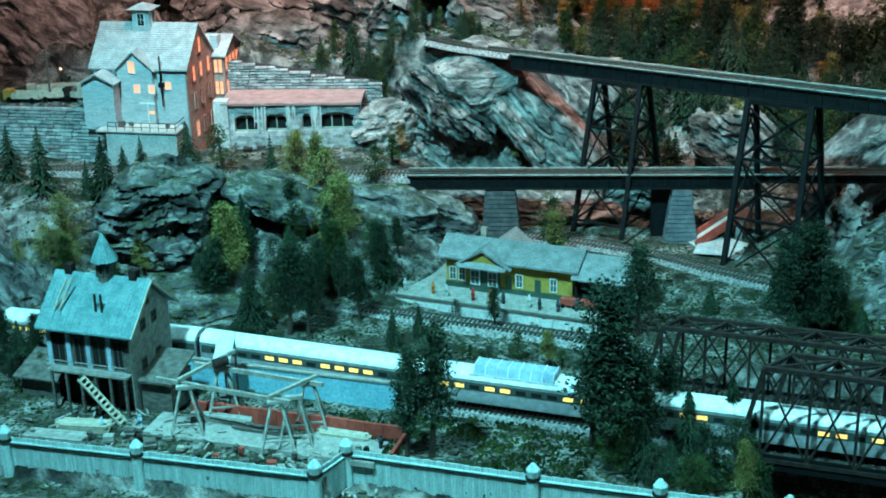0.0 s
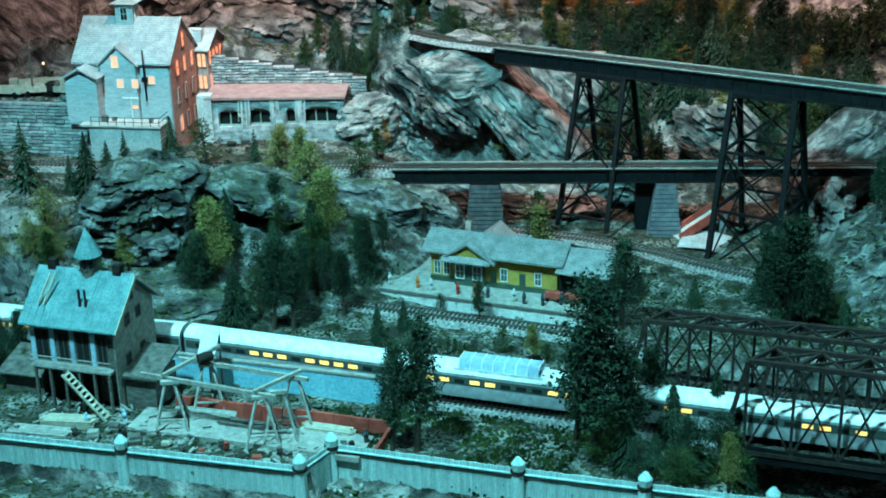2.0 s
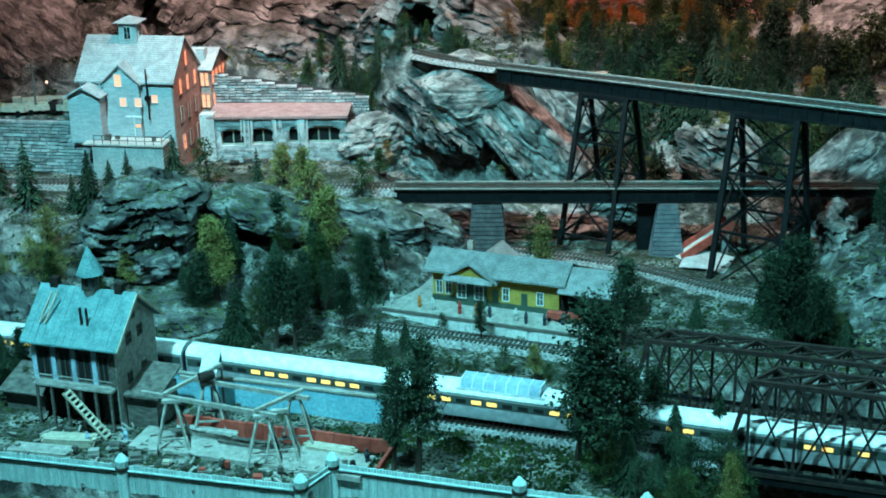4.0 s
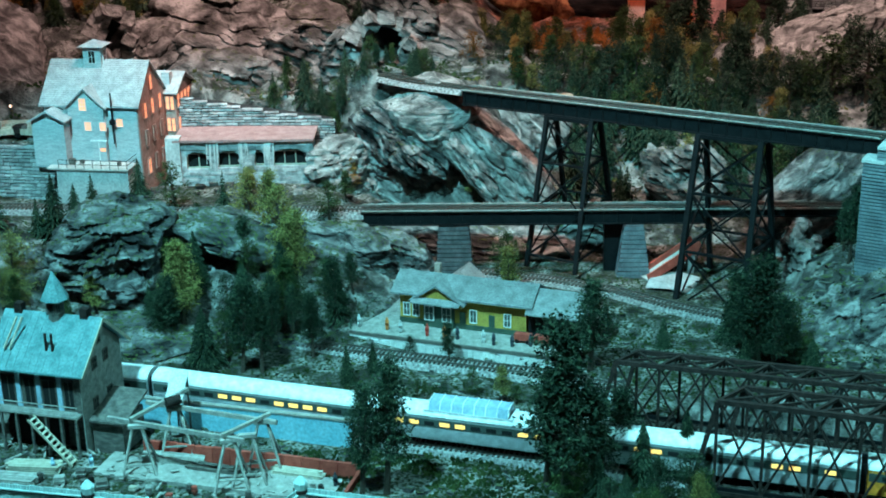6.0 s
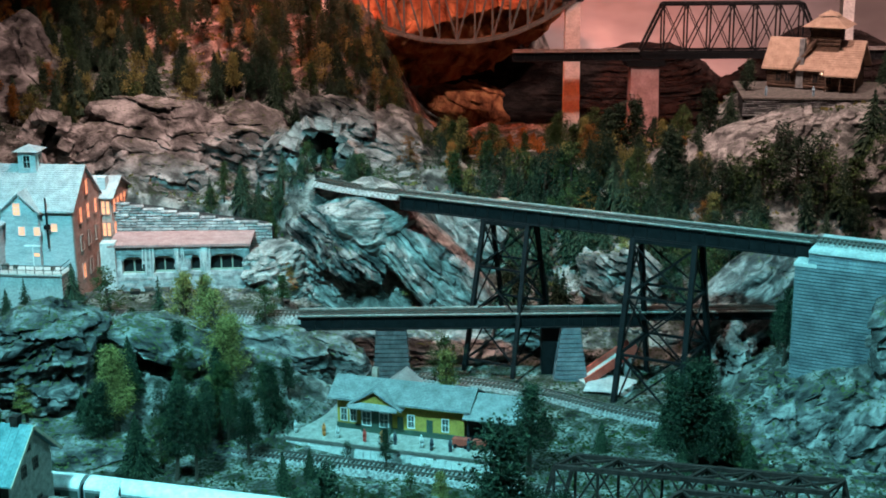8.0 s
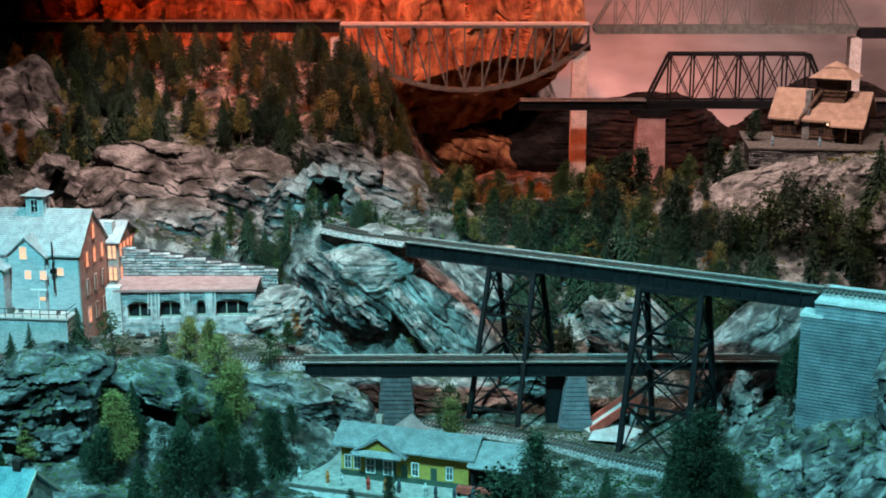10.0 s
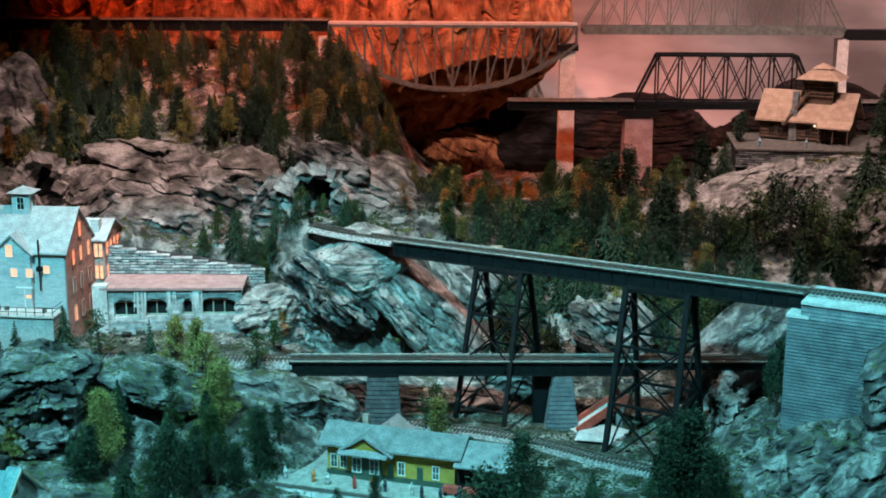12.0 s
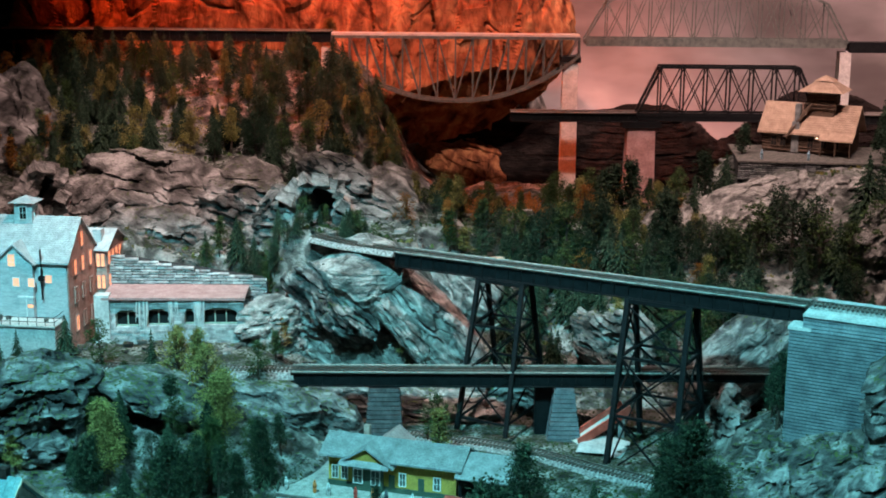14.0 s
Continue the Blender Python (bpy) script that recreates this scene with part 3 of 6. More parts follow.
rock(0.560, 1.760, 0.000, 0.075, 0.050, 0.055, seed=59, ry=-38, layer=0.016, notch=0.020)
rock(0.700, 1.700, 0.060, 0.070, 0.060, 0.080, seed=49, ry=-40, layer=0.016)
# red canyon
rock(-0.130, 3.640, 0.510, 0.420, 0.180, 0.260, seed=50, mat=ROCK_RED, tilt=(1, 0, 0.12), layer=0.085, amp=0.018, notch=0.016, cuts=9, rough=0.06, label="glowing orange red canyon cliff with smooth flutes")
rock(-0.700, 3.640, 0.560, 0.420, 0.160, 0.240, seed=51, mat=ROCK_RED, tilt=(1, 0, 0.2), layer=0.080, amp=0.018, notch=0.020, rough=0.06, label="orange red canyon cliff behind the viaduct")
rock(0.120, 3.740, 0.130, 0.200, 0.080, 0.080, seed=52, mat=ROCK_RED, ry=22, layer=0.024, amp=0.014, notch=0.020, label="red rock ribs running down under the cliff")
# Near-black bodies added to paint the dark recess below and beside the cliff.
rock(0.020, 3.800, 0.160, 0.300, 0.080, 0.150, seed=55, mat=ROCK_SHADE, label="near-black rock painting the deep shade under the canyon cliff")
rock(0.500, 3.720, 0.130, 0.360, 0.100, 0.200, seed=56, mat=ROCK_SHADE, label="near-black rock painting the canyon shade behind the low truss")
rock(0.960, 3.620, 0.140, 0.340, 0.100, 0.190, seed=57, mat=ROCK_SHADE, label="near-black rock painting the canyon shade behind the lodge")


# ---- cave mouth in the grey hill ----
def cave(x, y, z, w, h):
    ob = thing("cave_mouth", pose(x, y, z), "cave mouth painted black for the shade inside, ringed by broken pale rocks", "cave")
    ring, deep, n = [], [], 18
    for i in range(n):
        a = 6.2832 * i / n
        k = 1 + 0.25 * math.sin(3 * a + 1) * 0.5 + 0.12 * math.sin(7 * a)
        ring.append((math.cos(a) * w / 2 * k, 0.0, math.sin(a) * h / 2 * k))
        deep.append((math.cos(a) * w / 3 * k, 0.05, math.sin(a) * h / 3 * k))
    # The recess is coloured black to paint the shade deep in the cave.
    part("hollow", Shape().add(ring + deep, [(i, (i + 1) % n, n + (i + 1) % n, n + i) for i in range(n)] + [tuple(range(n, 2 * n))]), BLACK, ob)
    r = random.Random(5)
    for i in range(13):
        a = 6.2832 * i / 13
        s, q = Shape(), r.uniform(0.012, 0.024)
        vs = [(ux * q * r.uniform(0.4, 0.8), uy * q * r.uniform(0.5, 0.9), uz * q * r.uniform(0.35, 0.7)) for ux in (-1, 1) for uy in (-1, 1) for uz in (-1, 1)]
        s.add(vs, [(0, 1, 3, 2), (4, 6, 7, 5), (0, 4, 5, 1), (2, 3, 7, 6), (0, 2, 6, 4), (1, 5, 7, 3)])
        part("boulder", s, ROCK_PALE, ob, m=pose(math.cos(a) * w * 0.56, r.uniform(-0.004, 0.012), math.sin(a) * h * 0.58, r.uniform(0, 40), r.uniform(0, 40), r.uniform(0, 90)))


cave(-0.224, 2.446, 0.300, 0.084, 0.072)
cave(-0.735, 2.56, 0.29, 0.060, 0.085)


# ---- railway track ----
def track(name, points, label, bed=True, width=0.034, height=0.006, tie_gap=0.0065, mat=BALLAST):
    """Track along a level line of points (x, y, z at the bed's foot)."""
    ob = thing(name, pose(0, 0, 0), label, "railway track", "tracks")
    pts = [Vector(p) for p in points]
    line = [pts[0]]
    for a, b in zip(pts, pts[1:]):
        n = max(2, int((b - a).length / 0.012))
        line += [a.lerp(b, (i + 1) / n) for i in range(n)]
    for k in range(3):
        line = [line[0]] + [(line[i - 1] + line[i] * 2 + line[i + 1]) / 4 for i in range(1, len(line) - 1)] + [line[-1]]
    frames = []
    for i, p in enumerate(line):
        d = (line[min(i + 1, len(line) - 1)] - line[max(i - 1, 0)]).normalized()
        frames.append((p, d, Vector((-d.y, d.x, 0)).normalized()))

    def sweep(outline):
        s = Shape()
        n = len(outline)
        for p, d, side in frames:
            s.v += [tuple(p + side * u + Vector((0, 0, w))) for u, w in outline]
        for i in range(len(frames) - 1):
            for j in range(n):
                a, b = i * n + j, i * n + (j + 1) % n
                s.f.append((a, b, b + n, a + n))
        s.f += [tuple(range(n)), tuple(range(len(s.v) - 1, len(s.v) - 1 - n, -1))]
        return s

    h = height if bed else 0.0
    if bed:
        w = width / 2
        part("roadbed", sweep([(-w - 0.006, -0.004), (w + 0.006, -0.004), (w, h), (-w, h)]), mat, ob)
    ties, run, nxt = Shape(), 0.0, 0.0
    for i in range(1, len(frames)):
        seg = (frames[i][0] - frames[i - 1][0]).length
        while nxt <= run + seg:
            t = (nxt - run) / seg
            p = frames[i - 1][0].lerp(frames[i][0], t) + Vector((0, 0, h + 0.0008))
            jig = random.uniform(-0.0006, 0.0006)
            ties.beam(p - frames[i][2] * (0.0145 + jig), p + frames[i][2] * (0.0145 - jig), 0.0027, 0.0018)
            nxt += tie_gap
        run += seg
    part("tie_bed", ties, TIE, ob, kind="stuff")
    for s in (-1, 1):
        u = s * 0.00825
        part("rail", sweep([(u - 0.0007, h + 0.0015), (u + 0.0007, h + 0.0015), (u + 0.0005, h + 0.0036), (u - 0.0005, h + 0.0036)]), RAIL, ob)
    return ob


track("railway_track", [(-1.3, 2.150, 0.1), (-0.9, 2.130, 0.1), (-0.23, 2.108, 0.1)], "single track on ballast along the house's retaining wall")
track("railway_track", [(-1.0, 1.885, 0.0), (-0.52, 1.875, 0.0), (-0.339, 1.828, 0.0), (-0.228, 1.791, 0.0), (0.038, 1.712, 0.0), (0.128, 1.672, 0.0), (0.16, 1.65, 0.0)], "ballasted track along the station platform")
track("railway_track", [(-0.06, 2.1, 0.0), (0.06, 2.06, 0.0), (0.148, 2.02, 0.0), (0.232, 1.955, 0.0), (0.31, 1.908, 0.0), (0.39, 1.845, 0.0), (0.47, 1.79, 0.0), (0.7, 1.69, 0.0)], "ballasted track curving past the trestle tower")
track("railway_track", [(-1.2, 1.74, 0.0), (-0.75, 1.675, 0.0), (-0.49, 1.622, 0.0), (-0.149, 1.528, 0.0), (0.014, 1.484, 0.0), (0.215, 1.4295, 0.0)], "ballasted main line that carries the passenger train")


# ---- plate girder bridges ----
def girder_span(parent, x0, x1, top, deep, wide, mat=STEEL_BLACK, ribs=0.022):
    """Two plate girders with flanges and stiffeners, local x along the span."""
    for y in (-wide / 2, wide / 2):
        s = Shape().box(x0, y - 0.0012, top - deep, x1, y + 0.0012, top)
        s.box(x0, y - 0.004, top - 0.002, x1, y + 0.004, top)
        s.box(x0, y - 0.004, top - deep, x1, y + 0.004, top - deep + 0.002)
        x = x0 + 0.004
        while x < x1:
            s.box(x, y - 0.0034, top - deep + 0.002, x + 0.0012, y + 0.0034, top - 0.002)
            x += ribs
        part("girder", s, mat, parent)
    d = Shape()
    x = x0
    while x < x1:
        d.box(x, -wide / 2 - 0.006, top, x + 0.003, wide / 2 + 0.006, top + 0.002)
        x += 0.0055
    part("tie_deck", d, TIE, parent, kind="stuff")
    for y in (-wide / 2 - 0.005, wide / 2 + 0.005):
        part("guard_timber", Shape().box(x0, y - 0.001, top + 0.002, x1, y + 0.001, top + 0.0035), WOOD_GREY, parent)
    for y in (-0.00825, 0.00825):
        part("rail", Shape().box(x0, y - 0.0007, top + 0.002, x1, y + 0.0007, top + 0.0042), RAIL, parent)


def stone_pier(parent, x, y, z0, z1, bx, by, tx, ty, course=0.0075, name="pier", mat=STONE):
    """A tapered pier of stone courses, each with its own blocks."""
    core, gap = Shape(), 0.0013
    n = max(3, round((z1 - z0) / course))
    for i in range(n):
        a, b = i / n, (i + 1) / n
        hx, hy = (bx + (tx - bx) * a) / 2, (by + (ty - by) * a) / 2
        za, zb = z0 + (z1 - z0) * a, z0 + (z1 - z0) * b - gap
        cols = max(2, round(hx * 2 / 0.014))
        for side in (-1, 1):
            shift = 0.5 if i % 2 else 0.0
            edges = [-hx] + [-hx + 2 * hx * (k + shift) / cols for k in range(1 if not shift else 0, cols)] + [hx]
            for e0, e1 in zip(edges, edges[1:]):
                if e1 - e0 > 0.002:
                    j = random.uniform(0, 0.0008)
                    core.box(x + e0 + 0.0005, y + min(0, side * (hy + j)), za, x + e1 - 0.0005, y + max(0, side * (hy + j)), zb)
        core.box(x - hx - 0.0004, y - hy + 0.0006, za, x + hx + 0.0004, y + hy - 0.0006, zb)
        core.box(x - hx + 0.002, y - hy + 0.0035, za, x + hx - 0.002, y + hy - 0.0035, zb + gap)
    return part(name, core, mat, parent)


m, _ = along((-0.235, 2.103, 0), (0.52, 2.113, 0))
low_bridge = thing("girder_bridge", m, "black plate girder railway bridge on two stone piers", "bridge")
girder_span(low_bridge, 0.0, 0.535, 0.107, 0.022, 0.026)
girder_span(low_bridge, 0.535, 0.80, 0.107, 0.012, 0.026)
stone_pier(low_bridge, 0.145, 0.0, -0.01, 0.084, 0.060, 0.045, 0.046, 0.034, mat=STONE_DARK)
stone_pier(low_bridge, 0.426, -0.004, -0.004, 0.084, 0.052, 0.046, 0.028, 0.036, mat=STONE_BLUE)
# Black block added in place of the pier's shadowed left side.
part("pier_backing", Shape().box(0.382, 0.004, -0.01, 0.420, 0.034, 0.084), STEEL_BLACK, low_bridge, "black block painting the shaded side of the pier")
part("pier_footing", Shape().box(0.385, -0.050, -0.010, 0.485, 0.026, -0.0035), CONCRETE, low_bridge, "pale stone footing")


def trestle_tower(parent, x, w, span, z0, z1, wide_top, wide_foot):
    """Four battered legs with struts and cross bracing, local x along the bridge."""
    tower = part("tower_cap", Shape().box(x - span / 2 - 0.004, -wide_top / 2 - 0.004, z1 - 0.006, x + span / 2 + 0.004, wide_top / 2 + 0.004, z1), STEEL_BLACK, parent)

    def leg_at(sx, sy, z):
        t = (z - z0) / (z1 - z0)
        return (x + sx * (span / 2 + 0.004 * (1 - t)), sy * (wide_foot + (wide_top - wide_foot) * t) / 2, z)

    def bar(name, p, q, size):
        part(name, Shape().beam(p, q, size), STEEL_BLACK, tower)

    for sx in (-1, 1):
        for sy in (-1, 1):
            bar("leg", leg_at(sx, sy, z0 - 0.01), leg_at(sx, sy, z1), w)
    levels = [z0 + (z1 - z0) * k for k in (0.04, 0.36, 0.68, 0.97)]
    for za in levels[:3]:
        for s in (-1, 1):
            bar("strut", leg_at(-1, s, za), leg_at(1, s, za), w * 0.5)
            bar("strut", leg_at(s, -1, za), leg_at(s, 1, za), w * 0.5)
    for za, zb in zip(levels, levels[1:]):
        for s in (-1, 1):
            bar("brace", leg_at(-1, s, za), leg_at(1, s, zb), w * 0.3)
            bar("brace", leg_at(1, s, za), leg_at(-1, s, zb), w * 0.3)
            bar("brace", leg_at(s, -1, za), leg_at(s, 1, zb), w * 0.3)
            bar("brace", leg_at(s, 1, za), leg_at(s, -1, zb), w * 0.3)


m, span = along((-0.071, 2.243, 0), (0.525, 1.933, 0))
high_bridge = thing("trestle_bridge", m, "black steel trestle bridge with plate girders on braced towers", "bridge")
girder_span(high_bridge, 0.0, span - 0.005, 0.266, 0.023, 0.026)
trestle_tower(high_bridge, 0.190, 0.0066, 0.076, 0.02, 0.243, 0.030, 0.150)
trestle_tower(high_bridge, 0.450, 0.0078, 0.096, -0.026, 0.243, 0.032, 0.160)
track("railway_track", [(-0.215, 2.345, 0.264), (-0.16, 2.295, 0.264), (-0.071, 2.243, 0.264)], "track leading onto the trestle bridge", height=0.003)
track("railway_track", [(0.525, 1.933, 0.262), (0.78, 1.80, 0.262), (1.25, 1.565, 0.262)], "track leaving the trestle bridge over the abutment")


def abutment():
    m, _ = along((0.508, 1.942, 0), (1.095, 1.637, 0))
    ob = thing("bridge_abutment", m, "tall blue-grey stone block bridge abutment", "abutment")
    stone_pier(ob, 0.30, 0.0, 0.03, 0.240, 0.60, 0.094, 0.60, 0.094, course=0.0050, name="stone_wall", mat=STONE_BLUE)
    part("coping", Shape().box(-0.002, -0.049, 0.240, 0.03, 0.049, 0.245).box(0.018, -0.049, 0.261, 0.62, 0.049, 0.265), PLASTER, ob, "pale worn coping")
    stone_pier(ob, 0.318, 0.0, 0.240, 0.261, 0.60, 0.092, 0.60, 0.092, course=0.0050, name="upper_stone_wall", mat=STONE_BLUE)


abutment()


# ---- steel truss bridges ----
def through_truss(name, p, q, height, wide, panels, label, mat, w=0.0035, arch=0.0, deck=0.006, skew=0.0, end=1.0):
    """A through truss: two sides, top and bottom bracing, deck."""
    m, length = along(p, q)
    ob = thing(name, m, label, "bridge", "truss bridges")
    step = length / (panels - 2 + 2 * end)

    def at(i, y):
        return (0.0 if i == 0 else length if i == panels else (i - 1 + end) * step) + (skew / 2 if y > 0 else -skew / 2)

    def top(i):
        t = i / panels
        return height + arch * (1 - (2 * t - 1) ** 2)

    for y in (-wide / 2, wide / 2):
        side = part("truss_side", Shape().beam((at(0, y), y, 0), (at(panels, y), y, 0), w * 1.2), mat, ob)
        for i in range(1, panels - 1):
            part("top_chord", Shape().beam((at(i, y), y, top(i)), (at(i + 1, y), y, top(i + 1)), w * 1.3), mat, side)
        part("end_post", Shape().beam((at(0, y), y, 0), (at(1, y), y, top(1)), w * 1.3), mat, side)
        part("end_post", Shape().beam((at(panels, y), y, 0), (at(panels - 1, y), y, top(panels - 1)), w * 1.3), mat, side)
        for i in range(1, panels):
            part("vertical", Shape().beam((at(i, y), y, 0), (at(i, y), y, top(i)), w * 0.8), mat, side)
        for i in range(1, panels - 1):
            a, b = (i, i + 1) if i >= panels / 2 else (i + 1, i)
            part("diagonal", Shape().beam((at(a, y), y, top(a)), (at(b, y), y, 0), w * 0.6), mat, side)
            part("diagonal", Shape().beam((at(b, y), y, top(b)), (at(a, y), y, 0), w * 0.45), mat, side)
    lo, hi = -wide / 2, wide / 2
    for i in range(1, panels):
        part("top_strut", Shape().beam((at(i, lo), lo, top(i)), (at(i, hi), hi, top(i)), w * 0.9), mat, ob)
        if i < panels - 1:
            part("top_brace", Shape().beam((at(i, lo), lo, top(i)), (at(i + 1, hi), hi, top(i + 1)), w * 0.7), mat, ob)
            part("top_brace", Shape().beam((at(i, hi), hi, top(i)), (at(i + 1, lo), lo, top(i + 1)), w * 0.7), mat, ob)
    d = Shape()
    for y in (-0.010, 0.010):
        d.box(0, y - 0.002, -deck, length, y + 0.002, 0.0)
    x = 0.0
    while x < length:
        d.box(x, -wide / 2, 0.0, x + 0.003, wide / 2, 0.002)
        x += 0.006
    part("deck", d, TIE, ob)
    for y in (lo, hi):
        part("side_girder", Shape().box(at(0, y) + 0.004, y - 0.0012, -deck - 0.006, at(panels, y) - 0.004, y + 0.0012, 0.007), STEEL_GREY if mat is STEEL_GREY else STEEL_BLACK, ob)
    for y in (-0.00825, 0.00825):
        part("rail", Shape().box(0, y - 0.0007, 0.002, length, y + 0.0007, 0.0042), RAIL, ob)
    return ob


through_truss("truss_bridge", (0.118, 1.562, 0.010), (0.461, 1.4755, 0.010), 0.090, 0.036, 8, "rusty brown steel through truss bridge, the rear of a pair", STEEL_RUST, skew=0.020, end=0.4, w=0.004)
through_truss("truss_bridge", (0.2175, 1.4288, 0.0035), (0.660, 1.3125, 0.0035), 0.1115, 0.042, 10, "rusty brown steel through truss bridge over the passenger train", STEEL_RUST, skew=0.024, end=0.5, w=0.0042)
solid("truss_footing", Shape().box(-0.03, -0.03, -0.01, 0.012, 0.03, 0.004), CONCRETE, pose(0.118, 1.562, 0, 0, 0, -14), "pale stone footing at the truss end", "footing", kind="structure")

# far steel viaduct
far = thing("far_viaduct", pose(0, 3.30, 0), "grey steel viaduct high across the red canyon", "bridge")
girder_span(far, -1.30, -0.262, 0.536, 0.024, 0.030, STEEL_BLACK)


def lens_truss():
    x0, x1, top, w = -0.262, 0.312, 0.526, 0.0032
    n = 14
    step = (x1 - x0) / n

    def low(i):
        t = 2 * i / n - 1
        return top - 0.040 - 0.108 * (1 - abs(t) ** 2.2)

    for y in (-0.018, 0.018):
        side = part("truss_side", Shape().beam((x0, y, top), (x1, y, top), 0.006, 0.007), STEEL_GREY, far, "pale grey arched deck truss")
        for i in range(n):
            part("lower_chord", Shape().beam((x0 + i * step, y, low(i)), (x0 + (i + 1) * step, y, low(i + 1)), 0.0065), STEEL_GREY, side)
        for i in range(n + 1):
            part("vertical", Shape().beam((x0 + i * step, y, low(i)), (x0 + i * step, y, top), w), STEEL_GREY, side)
        for i in range(n):
            a, b = (i, i + 1) if i < n / 2 else (i + 1, i)
            part("diagonal", Shape().beam((x0 + a * step, y, top), (x0 + b * step, y, low(b)), w * 0.8), STEEL_GREY, side)
    part("deck", Shape().box(x0, -0.022, top + 0.003, x1, 0.022, top + 0.008), CONCRETE, far, "pale deck edge")


lens_truss()
through_truss("truss_bridge", (0.322, 3.30, 0.521), (0.930, 3.30, 0.521), 0.060, 0.044, 12, "pale grey steel truss bridge with a curved top chord", STEEL_GREY, w=0.0030, arch=0.090)
solid("girder_bridge", Shape().box(0.935, 3.283, 0.498, 1.5, 3.317, 0.522), STEEL_BLACK, pose(0, 0, 0), "dark plate girder continuing the far viaduct", "bridge")


def tall_pier(x, y, z0, z1, w, d, label, mat=CONCRETE, cap=True):
    ob = thing("bridge_pier", pose(x, y, 0), label, "pier", "concrete piers")
    s = Shape()
    vs = []
    for z, k in ((z0, 1.15), (z1, 1.0)):
        vs += [(-w / 2 * k, -d / 2 * k, z), (w / 2 * k, -d / 2 * k, z), (w / 2 * k, d / 2 * k, z), (-w / 2 * k, d / 2 * k, z)]
    s.add(vs, [(0, 1, 5, 4), (1, 2, 6, 5), (2, 3, 7, 6), (3, 0, 4, 7), (3, 2, 1, 0), (4, 5, 6, 7)])
    part("shaft", s, mat, ob)
    if cap:
        part("cap", Shape().box(-w * 0.7, -d * 0.6, z1, w * 0.7, d * 0.6, z1 + 0.014), STEEL_BLACK, ob, "dark bearing cap")


tall_pier(0.292, 3.30, 0.08, 0.47, 0.034, 0.034, "tall pale concrete pillar under the grey viaduct")
tall_pier(0.928, 3.30, 0.12, 0.50, 0.026, 0.03, "pale concrete pillar behind the lodge", cap=False)
tall_pier(-0.272, 3.30, 0.2, 0.50, 0.026, 0.04, "concrete pillar at the hill end of the grey viaduct", cap=False)
tall_pier(0.447, 3.20, 0.08, 0.335, 0.062, 0.05, "weathered concrete pier under the black truss", mat=ROOF_RED, cap=True)
through_truss("truss_bridge", (0.435, 3.20, 0.362), (0.85, 3.20, 0.362), 0.110, 0.042, 8, "black steel through truss bridge low in the canyon", STEEL_BLACK, w=0.0042)
dark = thing("girder_bridge", pose(0, 3.20, 0), "black plate girder approach to the low truss", "bridge")
girder_span(dark, 0.15, 0.435, 0.366, 0.02, 0.03)
girder_span(dark, 0.85, 1.4, 0.366, 0.02, 0.03)


# ---- windows and walls shared by the buildings ----
def window(parent, m, w, h, pane, frame_mat=TRIM_WHITE, bars=(1, 1), deep=0.0012, name="window"):
    """A framed window that faces local -y; m places its lower middle."""
    t = 0.0011
    outer = [(-w / 2 - t, -t), (w / 2 + t, -t), (w / 2 + t, h + t), (-w / 2 - t, h + t)]
    inner = [(-w / 2, 0), (w / 2, 0), (w / 2, h), (-w / 2, h)]
    vs = [(x, y, z) for y in (-deep, 0.0006) for x, z in outer + inner]
    fs = []
    for i in range(4):
        j = (i + 1) % 4
        fs += [(i, j, 4 + j, 4 + i), (12 + i, 12 + j, 8 + j, 8 + i), (8 + i, 8 + j, j, i), (4 + i, 4 + j, 12 + j, 12 + i)]
    ob = part(name, Shape().add(vs, fs), frame_mat, parent, m=m)
    for i in range(1, bars[0] + 1):
        x = -w / 2 + w * i / (bars[0] + 1)
        part("muntin", Shape().box(x - 0.0003, -deep * 0.7, 0, x + 0.0003, 0.0004, h), frame_mat, ob)
    for i in range(1, bars[1] + 1):
        z = h * i / (bars[1] + 1)
        part("muntin", Shape().box(-w / 2, -deep * 0.72, z - 0.0003, w / 2, 0.0004, z + 0.0003), frame_mat, ob)
    part("pane", Shape().box(-w / 2, -0.0003, 0, w / 2, 0.0003, h), pane, ob)
    return ob


def boards(x0, x1, z0, z1, y, gap=0.0030, lip=0.0006):
    """Clapboards on a wall that faces -y."""
    s, z = Shape(), z0
    while z < z1:
        b = min(z + gap, z1)
        s.add([(x0, y - lip, z), (x1, y - lip, z), (x1, y, b), (x0, y, b), (x0, y + 0.001, z), (x1, y + 0.001, z)], [(0, 1, 2, 3), (0, 4, 5, 1)])
        z += gap
    return s


def gable_roof(x0, x1, y0, y1, z_eave, z_ridge, thick=0.0022, over=0.006):
    """A roof whose ridge runs along x; ends overhang."""
    ym = (y0 + y1) / 2
    rise = (z_ridge - z_eave) / (ym - y0)
    a, b = y0 - over, y1 + over
    za = z_eave - over * rise
    out = [(a, za), (ym, z_ridge), (b, za), (b, za + thick), (ym, z_ridge + thick * 1.2), (a, za + thick)]
    return Shape().prism_x(out, x0 - over, x1 + over)


